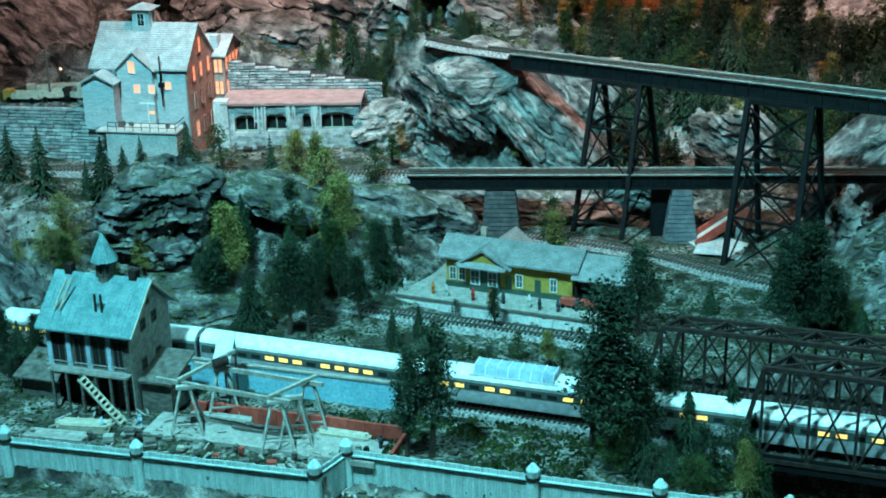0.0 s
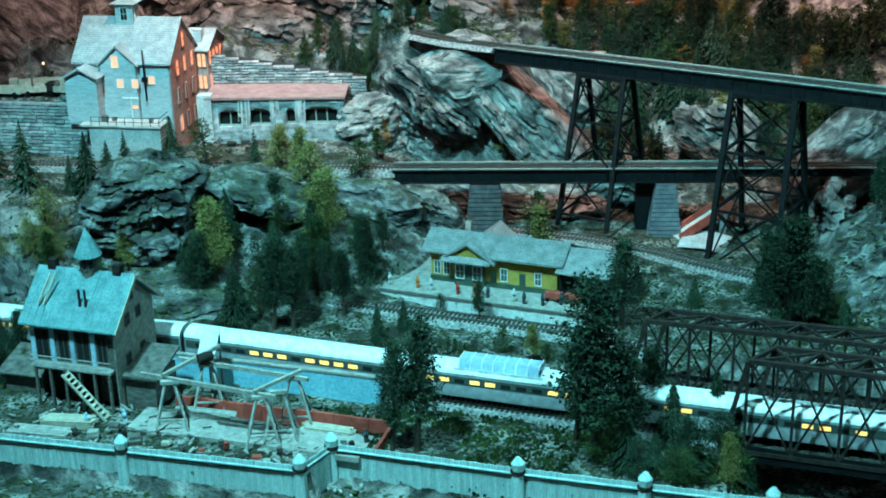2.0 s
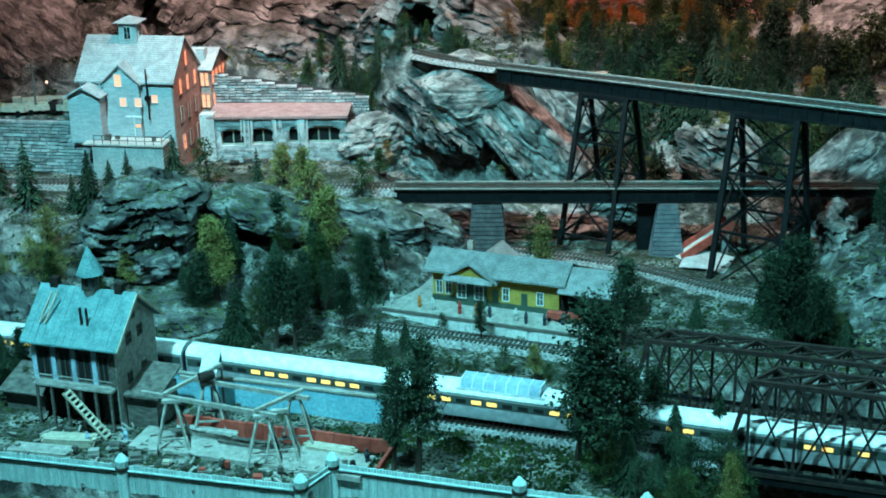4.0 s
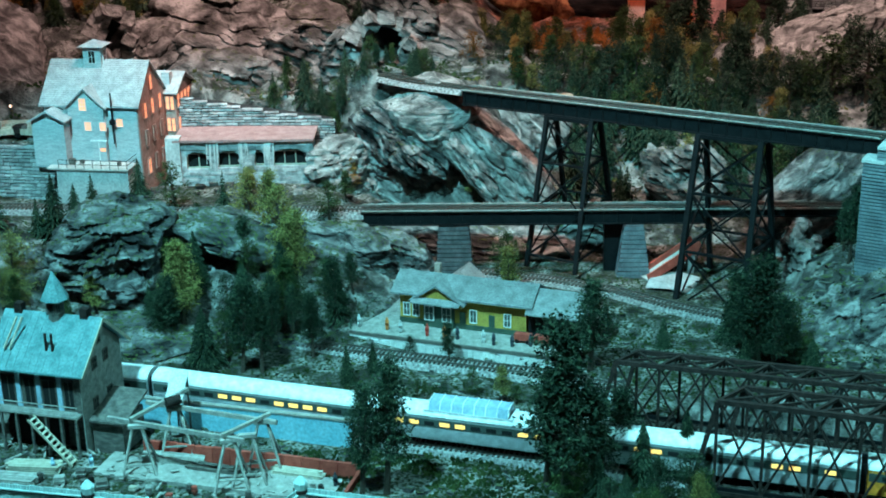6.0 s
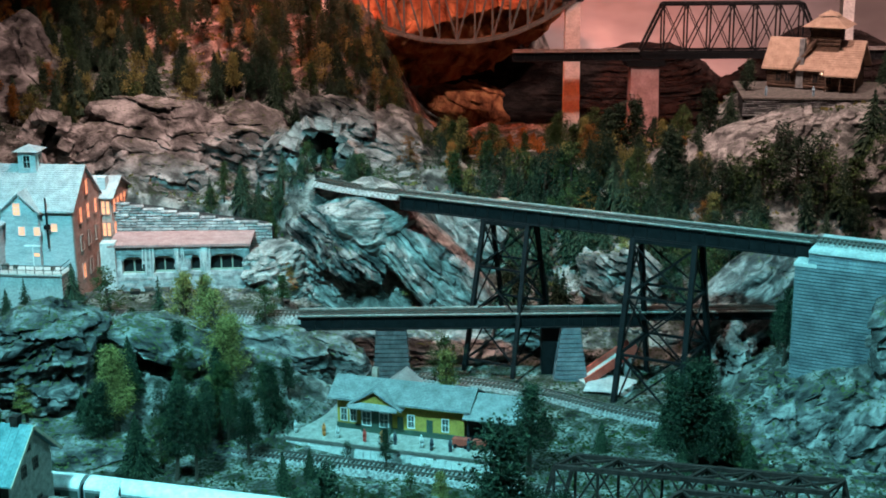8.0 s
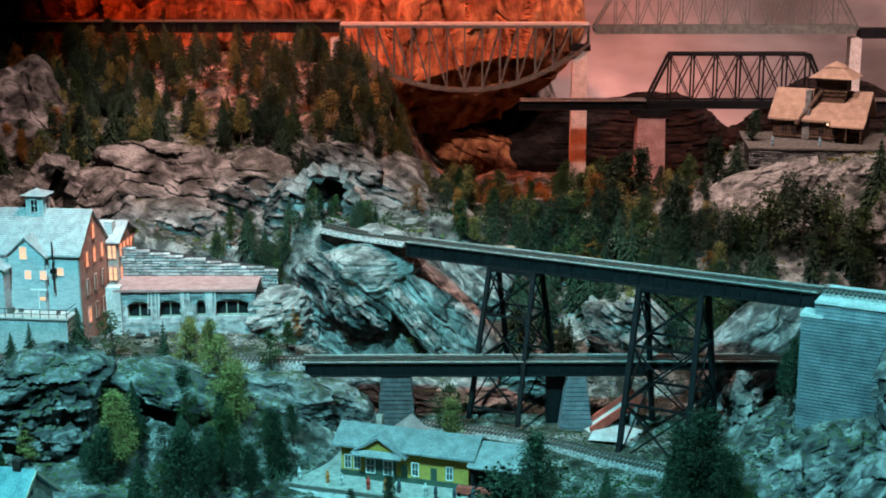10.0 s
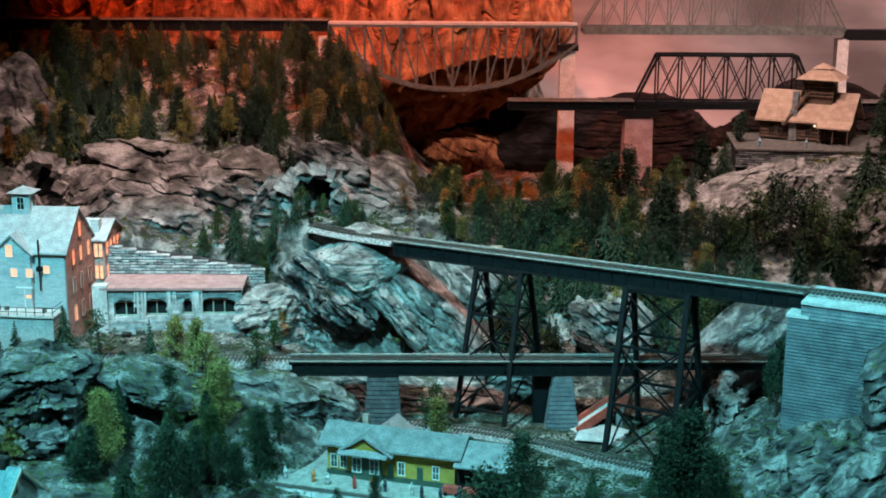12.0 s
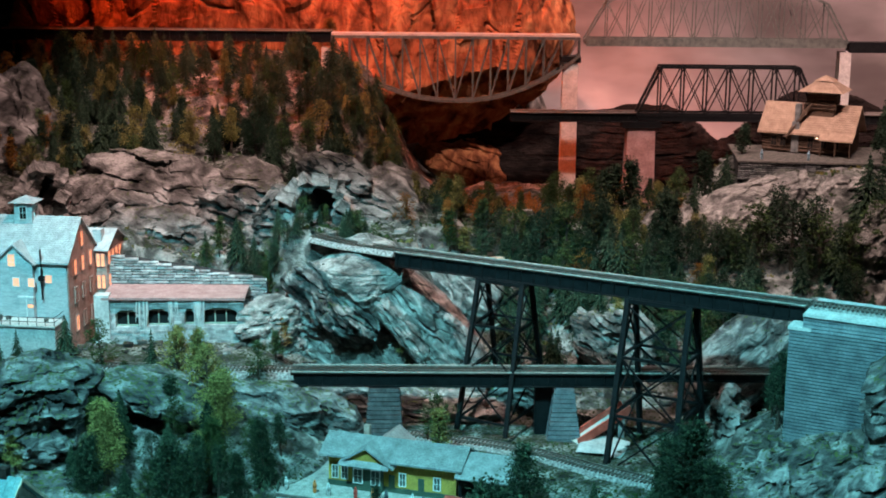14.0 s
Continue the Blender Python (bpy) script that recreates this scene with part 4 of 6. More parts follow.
def shingle_rows(x0, x1, y0, z0, y1, z1, rows, lip=0.0007):
    """Thin overlapping courses on one roof slope."""
    s = Shape()
    for i in range(rows):
        a, b = i / rows, (i + 1) / rows
        ya, yb, za, zb = y0 + (y1 - y0) * a, y0 + (y1 - y0) * b, z0 + (z1 - z0) * a, z0 + (z1 - z0) * b
        s.add([(x0, ya, za + lip), (x1, ya, za + lip), (x1, yb, zb), (x0, yb, zb), (x0, ya, za - 0.0005), (x1, ya, za - 0.0005)], [(0, 1, 2, 3), (0, 4, 5, 1)])
    return s


# ---- the tall house ----
def tall_house():
    ob = thing("tall_house", pose(-0.605, 2.200, 0.160, 0, 0, -6), "tall pale clapboard house with grey roof, cupola and lit windows", "house")
    w, d, eave, ridge = 0.158, 0.125, 0.095, 0.152
    body = Shape().prism_x([(0, -0.062), (d, -0.062), (d, eave), (d / 2, ridge), (0, eave)], -w, 0)
    wall = part("wall", body, CLAPBOARD, ob)
    part("clapboard", boards(-w, 0, 0, eave, -0.0004), CLAPBOARD, wall, kind="stuff")
    side = Shape().prism([(0, -0.062), (d, -0.062), (d, eave), (d / 2, ridge - 0.003), (0, eave)], 0, 0.0012)
    part("brick_gable", side, BRICK, ob, "brown brick gable end", m=Matrix.Translation((0.0022, 0, 0)) @ pose(0, 0, 0, 0, 0, 90))
    roof = part("roof", gable_roof(-w, 0, 0, d, eave, ridge), ROOF_GREY, ob, "pale grey shingle roof")
    rise = (ridge - eave) / (d / 2)
    part("shingle_cover", shingle_rows(-w - 0.006, 0.006, -0.006, eave - 0.006 * rise + 0.0024, d / 2, ridge + 0.0026, 22), ROOF_GREY, roof)
    # cupola on the ridge
    cup = part("cupola", Shape().box(-0.102, d / 2 - 0.014, ridge - 0.014, -0.072, d / 2 + 0.014, ridge + 0.026), CLAPBOARD, ob)
    tip = Shape().add([(-0.109, d / 2 - 0.021, ridge + 0.026), (-0.065, d / 2 - 0.021, ridge + 0.026), (-0.065, d / 2 + 0.021, ridge + 0.026), (-0.109, d / 2 + 0.021, ridge + 0.026), (-0.087, d / 2, ridge + 0.036)], [(0, 1, 4), (1, 2, 4), (2, 3, 4), (3, 0, 4), (3, 2, 1, 0)])
    part("cupola_roof", tip, ROOF_GREY, cup)
    window(ob, pose(-0.087, d / 2 - 0.0145, ridge - 0.001), 0.011, 0.020, BLACK)
    window(ob, pose(-0.0715, d / 2, ridge - 0.001, 0, 0, 90), 0.010, 0.020, BLACK)
    # front cross gable
    gx, gw, gz = -0.083, 0.030, 0.120
    part("front_gable", Shape().prism([(gx - gw, 0.02), (gx + gw, 0.02), (gx + gw, gz - 0.028), (gx, gz), (gx - gw, gz - 0.028)], -0.009, 0.045), CLAPBOARD, ob)
    part("gable_roof", Shape().prism([(gx - gw - 0.005, gz - 0.0325), (gx, gz), (gx + gw + 0.005, gz - 0.0325), (gx + gw + 0.005, gz - 0.0300), (gx, gz + 0.003), (gx - gw - 0.005, gz - 0.0300)], -0.014, 0.05), ROOF_GREY, ob)
    part("clapboard", boards(gx - gw, gx + gw, 0.0, gz - 0.028, -0.0096), CLAPBOARD, ob, kind="stuff")
    part("front_block", Shape().box(gx - gw, -0.009, -0.002, gx + gw, 0.001, 0.03), CLAPBOARD, ob)
    # lower left annex with a front gable
    ax0, ax1 = -w - 0.008, -w + 0.046
    am = (ax0 + ax1) / 2
    part("annex", Shape().prism([(ax0, -0.004), (ax1, -0.004), (ax1, 0.074), (am, 0.088), (ax0, 0.074)], -0.034, 0.06), CLAPBOARD, ob)
    part("clapboard", boards(ax0, ax1, 0, 0.074, -0.0346), CLAPBOARD, ob, kind="stuff")
    part("annex_roof", Shape().prism([(ax0 - 0.005, 0.071), (am, 0.088), (ax1 + 0.005, 0.071), (ax1 + 0.005, 0.0735), (am, 0.091), (ax0 - 0.005, 0.0735)], -0.041, 0.06), ROOF_GREY, ob)
    # windows
    window(ob, pose(gx - 0.004, -0.0100, 0.086), 0.011, 0.019, WINDOW_WARM, bars=(1, 2))
    for x, z in ((gx + 0.002, 0.053), (gx + 0.0275, 0.053)):
        window(ob, pose(x, -0.0100, z), 0.010, 0.013, WINDOW_WARM, bars=(0, 3))
    window(ob, pose(-0.030, -0.0012, 0.058), 0.010, 0.012, WINDOW_WARM, bars=(0, 2))
    door = part("door", Shape().box(gx + 0.006, -0.0112, 0.0, gx + 0.030, -0.0098, 0.034), CLAPBOARD, ob, "pale double door")
    part("door_pane", Shape().box(gx + 0.020, -0.0118, 0.018, gx + 0.029, -0.0111, 0.023), WINDOW_WARM, door)
    part("door_frame", Shape().box(gx + 0.004, -0.0117, 0.034, gx + 0.032, -0.0098, 0.0365).box(gx + 0.0175, -0.0117, 0, gx + 0.0185, -0.0110, 0.034), TRIM_WHITE, door)
    stack = part("stovepipe", Shape().tube((-0.040, -0.006, 0.03), (-0.040, -0.006, 0.114), 0.0014, 0.0014), STEEL_BLACK, ob, "black iron stovepipe")
    part("pipe_box", Shape().box(-0.0445, -0.009, 0.062, -0.0355, -0.002, 0.069), STEEL_BLACK, stack)
    # gable end windows
    for y, zs in ((0.028, (-0.028, 0.020, 0.066)), (0.062, (-0.028, 0.020, 0.066, 0.106)), (0.098, (-0.028, 0.020, 0.066))):
        for z in zs:
            window(ob, pose(0.0040, y, z, 0, 0, 90), 0.011, 0.024, WINDOW_WARM if (y < 0.05 and z < 0) or z > 0.06 else BRICK, BRICK, bars=(0, 1))
    # rear wing
    wing = part("rear_wing", Shape().prism_x([(d, -0.062), (0.215, -0.062), (0.215, 0.086), (0.170, 0.106), (d, 0.086)], -0.05, 0.022), BRICK, ob, "brown brick rear wing")
    part("wing_roof", gable_roof(-0.05, 0.022, d, 0.215, 0.086, 0.110), ROOF_GREY, wing)
    part("dormer", Shape().box(-0.004, d + 0.012, 0.090, 0.010, d + 0.030, 0.116), CLAPBOARD, wing)
    for y in (0.136, 0.154, 0.172, 0.190, 0.206):
        for z in (-0.028, 0.018, 0.058):
            window(ob, pose(0.0232, y, z, 0, 0, 90), 0.013, 0.022, WINDOW_WARM, BRICK, bars=(0, 1))
    for x in (0.0085, 0.0165):
        for z in (-0.028, 0.018, 0.056):
            window(ob, pose(x, d - 0.0012, z), 0.0055, 0.022, WINDOW_WARM, BRICK, bars=(0, 1))
    return ob


tall_house()


def terrace():
    ob = thing("terrace", pose(-0.605, 2.200, 0.10, 0, 0, -6), "plaster terrace block with a thin railing before the house", "terrace")
    part("base", Shape().box(-0.125, -0.052, -0.01, -0.004, -0.0105, 0.058), PLASTER, ob)
    part("slab", Shape().box(-0.140, -0.055, 0.058, -0.002, -0.0100, 0.0605), CONCRETE, ob)
    rails = Shape()
    for i in range(9):
        x = -0.120 + i * 0.0145
        part("post", Shape().tube((x, -0.053, 0.0605), (x, -0.053, 0.0745), 0.0006, 0.0006, 5), STEEL_BLACK, ob)
    for z in (0.067, 0.0742):
        rails.beam((-0.120, -0.053, z), (-0.004, -0.053, z), 0.0008)
        rails.beam((-0.004, -0.053, z), (-0.004, -0.012, z), 0.0008)
    part("railing", rails, STEEL_BLACK, ob, "thin dark railing")
    for x, y, s in ((-0.112, -0.03, 0.010), (-0.095, -0.026, 0.007), (-0.03, -0.03, 0.006)):
        part("crate", Shape().box(x, y, 0.0605, x + s, y + s * 0.8, 0.0605 + s * 0.8), WOOD_DARK, ob)


terrace()


def stacked_wall(name, p, q, z0, z1l, z1r, thick, label, course=0.0058, mat=STONE_PALE, arches=()):
    """A dry stone wall of separate courses from p to q; its top may slope."""
    m, length = along(p, q)
    ob = thing(name, m, label, "retaining wall", "stone walls")
    part("core", Shape().prism([(0, z0), (length, z0), (length, z1r - 0.002), (0, z1l - 0.002)], 0.003, thick), MORTAR, ob)
    s, z, made = Shape(), z0, 0
    while z < max(z1l, z1r):
        x, h = random.uniform(-0.01, 0), course * random.uniform(0.8, 1.2)
        while x < length:
            e = x + random.uniform(0.008, 0.022)
            a, b = max(x, 0), min(e, length) - 0.0012
            top = z1l + (z1r - z1l) * (a + b) / 2 / length
            free = all(not (ax - aw / 2 < (a + b) / 2 < ax + aw / 2 and z + h > az0 and z < az1) for ax, aw, az0, az1 in arches)
            if b - a > 0.002 and z < top and free:
                j = random.uniform(-0.0022, 0.0010)
                t, u = random.uniform(0, 0.0008), random.uniform(0, 0.0008)
                own = made < 300 and (a + b) / 2 > length - 0.34
                made += own
                one = Shape() if own else s
                one.add([(a, j, z + t), (b, j, z + u), (b, j, z + h - 0.0014 - t), (a, j, z + h - 0.0014 - u), (a, 0.006, z), (b, 0.006, z), (b, 0.006, z + h - 0.001), (a, 0.006, z + h - 0.001)], [(0, 1, 2, 3), (3, 2, 6, 7), (1, 5, 6, 2), (4, 0, 3, 7), (4, 5, 1, 0)])
                if own:
                    part("stone", one, mat, ob)
            x = e
        z += h
    if s.v:
        part("stone_facing", s, mat, ob, kind="stuff")
    return ob, length


stacked_wall("retaining_wall", (-1.25, 2.235, 0), (-0.742, 2.190, 0), 0.09, 0.184, 0.184, 0.03, "pale blue-grey stacked stone retaining wall with deep joints")
stacked_wall("retaining_wall", (-0.60, 2.335, 0), (-0.30, 2.335, 0), 0.14, 0.236, 0.190, 0.03, "long slate retaining wall stepping down the hillside", course=0.005)


def arcade():
    """The low wall with four openings and frozen streaks below a red roof."""
    m, length = along((-0.560, 2.255, 0), (-0.330, 2.262, 0))
    ob = thing("arcade_building", m, "low stone arcade with four dark windows under a faded red roof", "arcade")
    z0, z1 = 0.09, 0.176
    openings = ((0.036, 0.038, 0.128, 0.160), (0.087, 0.036, 0.130, 0.162), (0.139, 0.016, 0.132, 0.162), (0.190, 0.056, 0.132, 0.164))
    xs = [0.0]
    for ox, ow, a, b in openings:
        xs += [ox - ow / 2, ox + ow / 2]
        part("wall_panel", Shape().box(ox - ow / 2, 0, z0, ox + ow / 2, 0.02, a), STONE_PALE, ob)
        part("lintel", Shape().prism([(ox - ow / 2, b - 0.009), (ox - ow / 4, b - 0.002), (ox + ow / 4, b - 0.002), (ox + ow / 2, b - 0.009), (ox + ow / 2, z1), (ox - ow / 2, z1)], 0, 0.02), STONE_PALE, ob)
    xs.append(length)
    for a, b in zip(xs[0::2], xs[1::2]):
        part("wall_pier", Shape().box(a, 0, z0, b, 0.02, z1), STONE_PALE, ob)
    z = z0
    while z < z1:
        x, h = random.uniform(-0.01, 0), 0.0056
        while x < length:
            e = x + random.uniform(0.007, 0.016)
            a, b = max(x, 0), min(e, length) - 0.0006
            if b - a > 0.002 and not any(o[0] - o[1] / 2 - 0.003 < (a + b) / 2 < o[0] + o[1] / 2 + 0.003 and z + h > o[2] - 0.002 and z < o[3] for o in openings):
                part("stone", Shape().box(a, random.uniform(-0.0022, -0.0006), z, b, 0.002, z + h - 0.0010), STONE_PALE, ob)
            x = e
        z += h
    for ox, ow, a, b in openings:
        win = part("window", Shape().box(ox - ow / 2, 0.012, a, ox + ow / 2, 0.016, b), BLACK, ob)
        fr = Shape().box(ox - ow / 2, 0.008, a, ox + ow / 2, 0.012, a + 0.002)
        k = max(1, round(ow / 0.017))
        for i in range(k + 1):
            x = ox - ow / 2 + ow * i / k
            fr.box(x - 0.0009, 0.0085, a + 0.002, x + 0.0009, 0.0115, b - 0.003)
        fr.box(ox - ow / 2, 0.0085, b - 0.008, ox + ow / 2, 0.0115, b - 0.0065)
        part("frame", fr, WOOD_PALE, win, "pale wooden mullions")
    part("roof", Shape().prism_x([(-0.006, z1), (0.078, z1 + 0.002), (0.078, z1 + 0.006), (-0.006, z1 + 0.004)], -0.004, length + 0.002), ROOF_RED, ob)
    part("end_pier", Shape().box(-0.016, -0.006, z0, 0.008, 0.016, z1 + 0.008), PLASTER, ob)
    ice = Shape()
    for x in (0.062, 0.112, 0.155, 0.160):
        for k in range(7):
            a = x + random.uniform(-0.009, 0.009)
            ice.tube((a, -0.003, z1 - 0.002), (a + random.uniform(-0.002, 0.002), -0.004, z1 - random.uniform(0.012, 0.055)), 0.0014, 0.0004, 6)
    part("ice_fringe", ice, TRIM_WHITE, ob, "pale frozen streaks hanging from the eave", kind="stuff")


arcade()


# ---- the station ----
def station():
    ob = thing("railway_station", pose(-0.213, 1.880, 0.018, 0, 0, -17.5), "mustard yellow railway station with a long grey gabled roof", "station")
    # local x along the platform, -y towards the track
    L, d = 0.232, 0.060
    x0 = 0.058
    eave, ridge = 0.051, 0.066
    part("wall", Shape().prism_x([(0, 0), (d, 0), (d, eave), (d / 2, ridge), (0, eave)], x0, x0 + L - 0.045), YELLOW, ob)
    part("clapboard", boards(x0, x0 + L - 0.045, 0.008, eave, -0.0004), YELLOW, ob, kind="stuff")
    part("base_board", Shape().box(x0 - 0.001, -0.0016, 0, x0 + L - 0.044, 0.0, 0.008), TRIM_GREEN, ob)
    roof = part("roof", gable_roof(x0, x0 + L - 0.045, 0, d, eave, ridge, over=0.011), ROOF_SLATE, ob, "grey shingle roof")
    rise = (ridge - eave) / (d / 2)
    part("shingle_cover", shingle_rows(x0 - 0.011, x0 + L - 0.034, -0.011, eave - 0.011 * rise + 0.0024, d / 2, ridge + 0.0026, 16), ROOF_SLATE, roof)
    bx = x0 + 0.060
    part("bay", Shape().box(bx - 0.022, -0.008, 0.0, bx + 0.022, 0.002, 0.040), TRIM_GREEN, ob, "dark green bay")
    part("bay_gable", Shape().prism([(bx - 0.030, 0.044), (bx + 0.030, 0.044), (bx, 0.0625)], -0.0125, 0.02), YELLOW, ob)
    part("bay_roof", Shape().prism([(bx - 0.041, 0.0385), (bx, 0.0645), (bx + 0.041, 0.0385), (bx + 0.041, 0.0408), (bx, 0.0672), (bx - 0.041, 0.0408)], -0.0175, 0.028), ROOF_SLATE, ob)
    part("bay_canopy", Shape().prism_x([(-0.024, 0.0395), (-0.0125, 0.0440), (-0.0125, 0.0460), (-0.024, 0.0413)], bx - 0.036, bx + 0.036), ROOF_SLATE, ob)
    for x in (bx - 0.013, bx + 0.013):
        window(ob, pose(x, -0.0092, 0.012), 0.012, 0.020, TRAIN_BAND, TRIM_WHITE)
    sh = x0 + L - 0.045
    shed = part("freight_shed_roof", gable_roof(sh + 0.016, sh + 0.080, -0.002, d + 0.002, eave - 0.006, ridge - 0.006, over=0.014), ROOF_SLATE, ob, "lower grey roof of the open freight shed")
    part("shed_wall", Shape().box(sh + 0.004, d - 0.004, 0, sh + 0.085, d, eave - 0.004), TRIM_GREEN, shed)
    # Solid black block in place of the shade under the shed roof.
    part("shed_inside", Shape().box(sh + 0.002, 0.004, 0, sh + 0.030, d - 0.004, 0.032), BLACK, shed)
    for x in (sh + 0.030, sh + 0.058, sh + 0.086):
        part("post", Shape().box(x, -0.006, 0, x + 0.002, -0.004, eave - 0.006), TRIM_GREEN, shed)
    part("chimney", Shape().box(x0 + 0.040, d / 2 + 0.004, ridge - 0.006, x0 + 0.048, d / 2 + 0.012, ridge + 0.014), BRICK, ob)
    part("rear_gable", Shape().prism([(x0 + 0.055, ridge - 0.012), (x0 + 0.105, ridge - 0.012), (x0 + 0.080, ridge + 0.008)], d / 2, d + 0.012), ROOF_RED, ob, "reddish rear gable roof")
    for x in (0.010, 0.024, 0.110, 0.160):
        window(ob, pose(x0 + x, -0.0012, 0.012), 0.0085, 0.018, TRAIN_BAND, TRIM_WHITE)
    for x in (0.094, 0.137):
        part("door", Shape().box(x0 + x - 0.0045, -0.0014, 0.0, x0 + x + 0.0045, 0.0, 0.026), TRIM_GREEN, ob)
    return ob


station()


def platform():
    ob = thing("station_platform", pose(-0.232, 1.870, 0.006, 0, 0, -17.5), "pale timber station platform with a stone-faced front edge", "platform")
    part("deck", Shape().box(0.014, -0.038, 0.0085, 0.345, 0.095, 0.012), WOOD_GREY, ob)
    part("front_edge", Shape().box(0.014, -0.041, 0.0075, 0.345, -0.038, 0.0125), WOOD_DARK, ob, "dark timber edge")
    face = Shape()
    x = 0.014
    while x < 0.34:
        e = min(x + random.uniform(0.006, 0.013), 0.345)
        h = random.uniform(0.0035, 0.0055)
        face.box(x, -0.040 - random.uniform(0, 0.0015), -0.008, e - 0.0008, -0.036, h)
        face.box(x + 0.003, -0.040 - random.uniform(0, 0.0015), h + 0.0005, min(e + 0.002, 0.345), -0.036, 0.0075)
        x = e
    part("stone_facing", face, TRIM_WHITE, ob, kind="stuff")
    rail = Shape()
    for z in (0.019, 0.025):
        rail.beam((0.016, -0.034, z), (0.016, 0.09, z), 0.001)
    part("railing", rail, TRIM_GREEN, ob)
    for i in range(7):
        part("post", Shape().box(0.015, -0.034 + i * 0.02, 0.012, 0.017, -0.032 + i * 0.02, 0.026), TRIM_GREEN, ob)


platform()


def figure(x, y, z, mat, h=0.0185, turn=0, label="small painted standing figure"):
    """One plain turned figure."""
    s = Shape()
    k = h / 0.0185
    s.tube((0, 0, 0), (0, 0, 0.008 * k), 0.0022 * k, 0.0026 * k, 8)
    s.tube((0, 0, 0.008 * k), (0, 0, 0.0148 * k), 0.0030 * k, 0.0024 * k, 8)
    s.tube((0, 0, 0.0148 * k), (0, 0, 0.0157 * k), 0.0010 * k, 0.0010 * k, 8)
    s.tube((0, 0, 0.0157 * k), (0, 0, 0.0185 * k), 0.0016 * k, 0.0012 * k, 8)
    return solid("figurine", s, mat, pose(x, y, z, 0, 0, turn), label, "figurine", "layout figurines", smooth_faces=True)


def on_platform(u, v):
    a = radians(-17.5)
    return -0.232 + u * math.cos(a) - v * math.sin(a), 1.870 + u * math.sin(a) + v * math.cos(a)


for u, v, mat, lab in ((0.024, -0.022, DOLL, "white painted figurine by the platform railing"), (0.066, -0.020, DOLL_ORANGE, "orange painted figurine on the platform"),
                       (0.088, -0.024, DOLL, "white painted figurine on the platform"), (0.128, -0.024, DOLL_RED, "dark red painted figurine on the platform"),
                       (0.152, -0.020, DOLL_ORANGE, "tan painted figurine at the station wall"), (0.172, -0.022, DOLL_DARK, "dark painted figurine on the platform"),
                       (0.210, -0.022, DOLL, "white painted figurine on the platform"), (0.226, -0.026, DOLL_DARK, "dark blue painted figurine on the platform"),
                       (0.252, -0.024, DOLL_DARK, "dark painted figurine by the luggage"), (0.275, -0.014, DOLL_DARK, "dark painted figurine by the red cart")):
    fx, fy = on_platform(u, v)
    figure(fx, fy, 0.018, mat, label=lab)


def luggage_cart(u, v):
    fx, fy = on_platform(u, v)
    ob = thing("luggage_cart", pose(fx, fy, 0.018, 0, 0, -17.5), "red luggage cart with wheels on the station platform", "cart")
    part("body", Shape().box(-0.012, -0.005, 0.004, 0.012, 0.005, 0.013), WOOD_RED, ob)
    for x in (-0.008, 0.008):
        for y in (-0.0058, 0.0058):
            part("wheel", Shape().tube((x, y - 0.0006, 0.003), (x, y + 0.0006, 0.003), 0.003, 0.003, 12), STEEL_BLACK, ob)
    part("handle", Shape().beam((0.012, 0, 0.006), (0.020, 0, 0.012), 0.0008), STEEL_BLACK, ob)


luggage_cart(0.262, -0.004)
luggage_cart(0.290, -0.004)


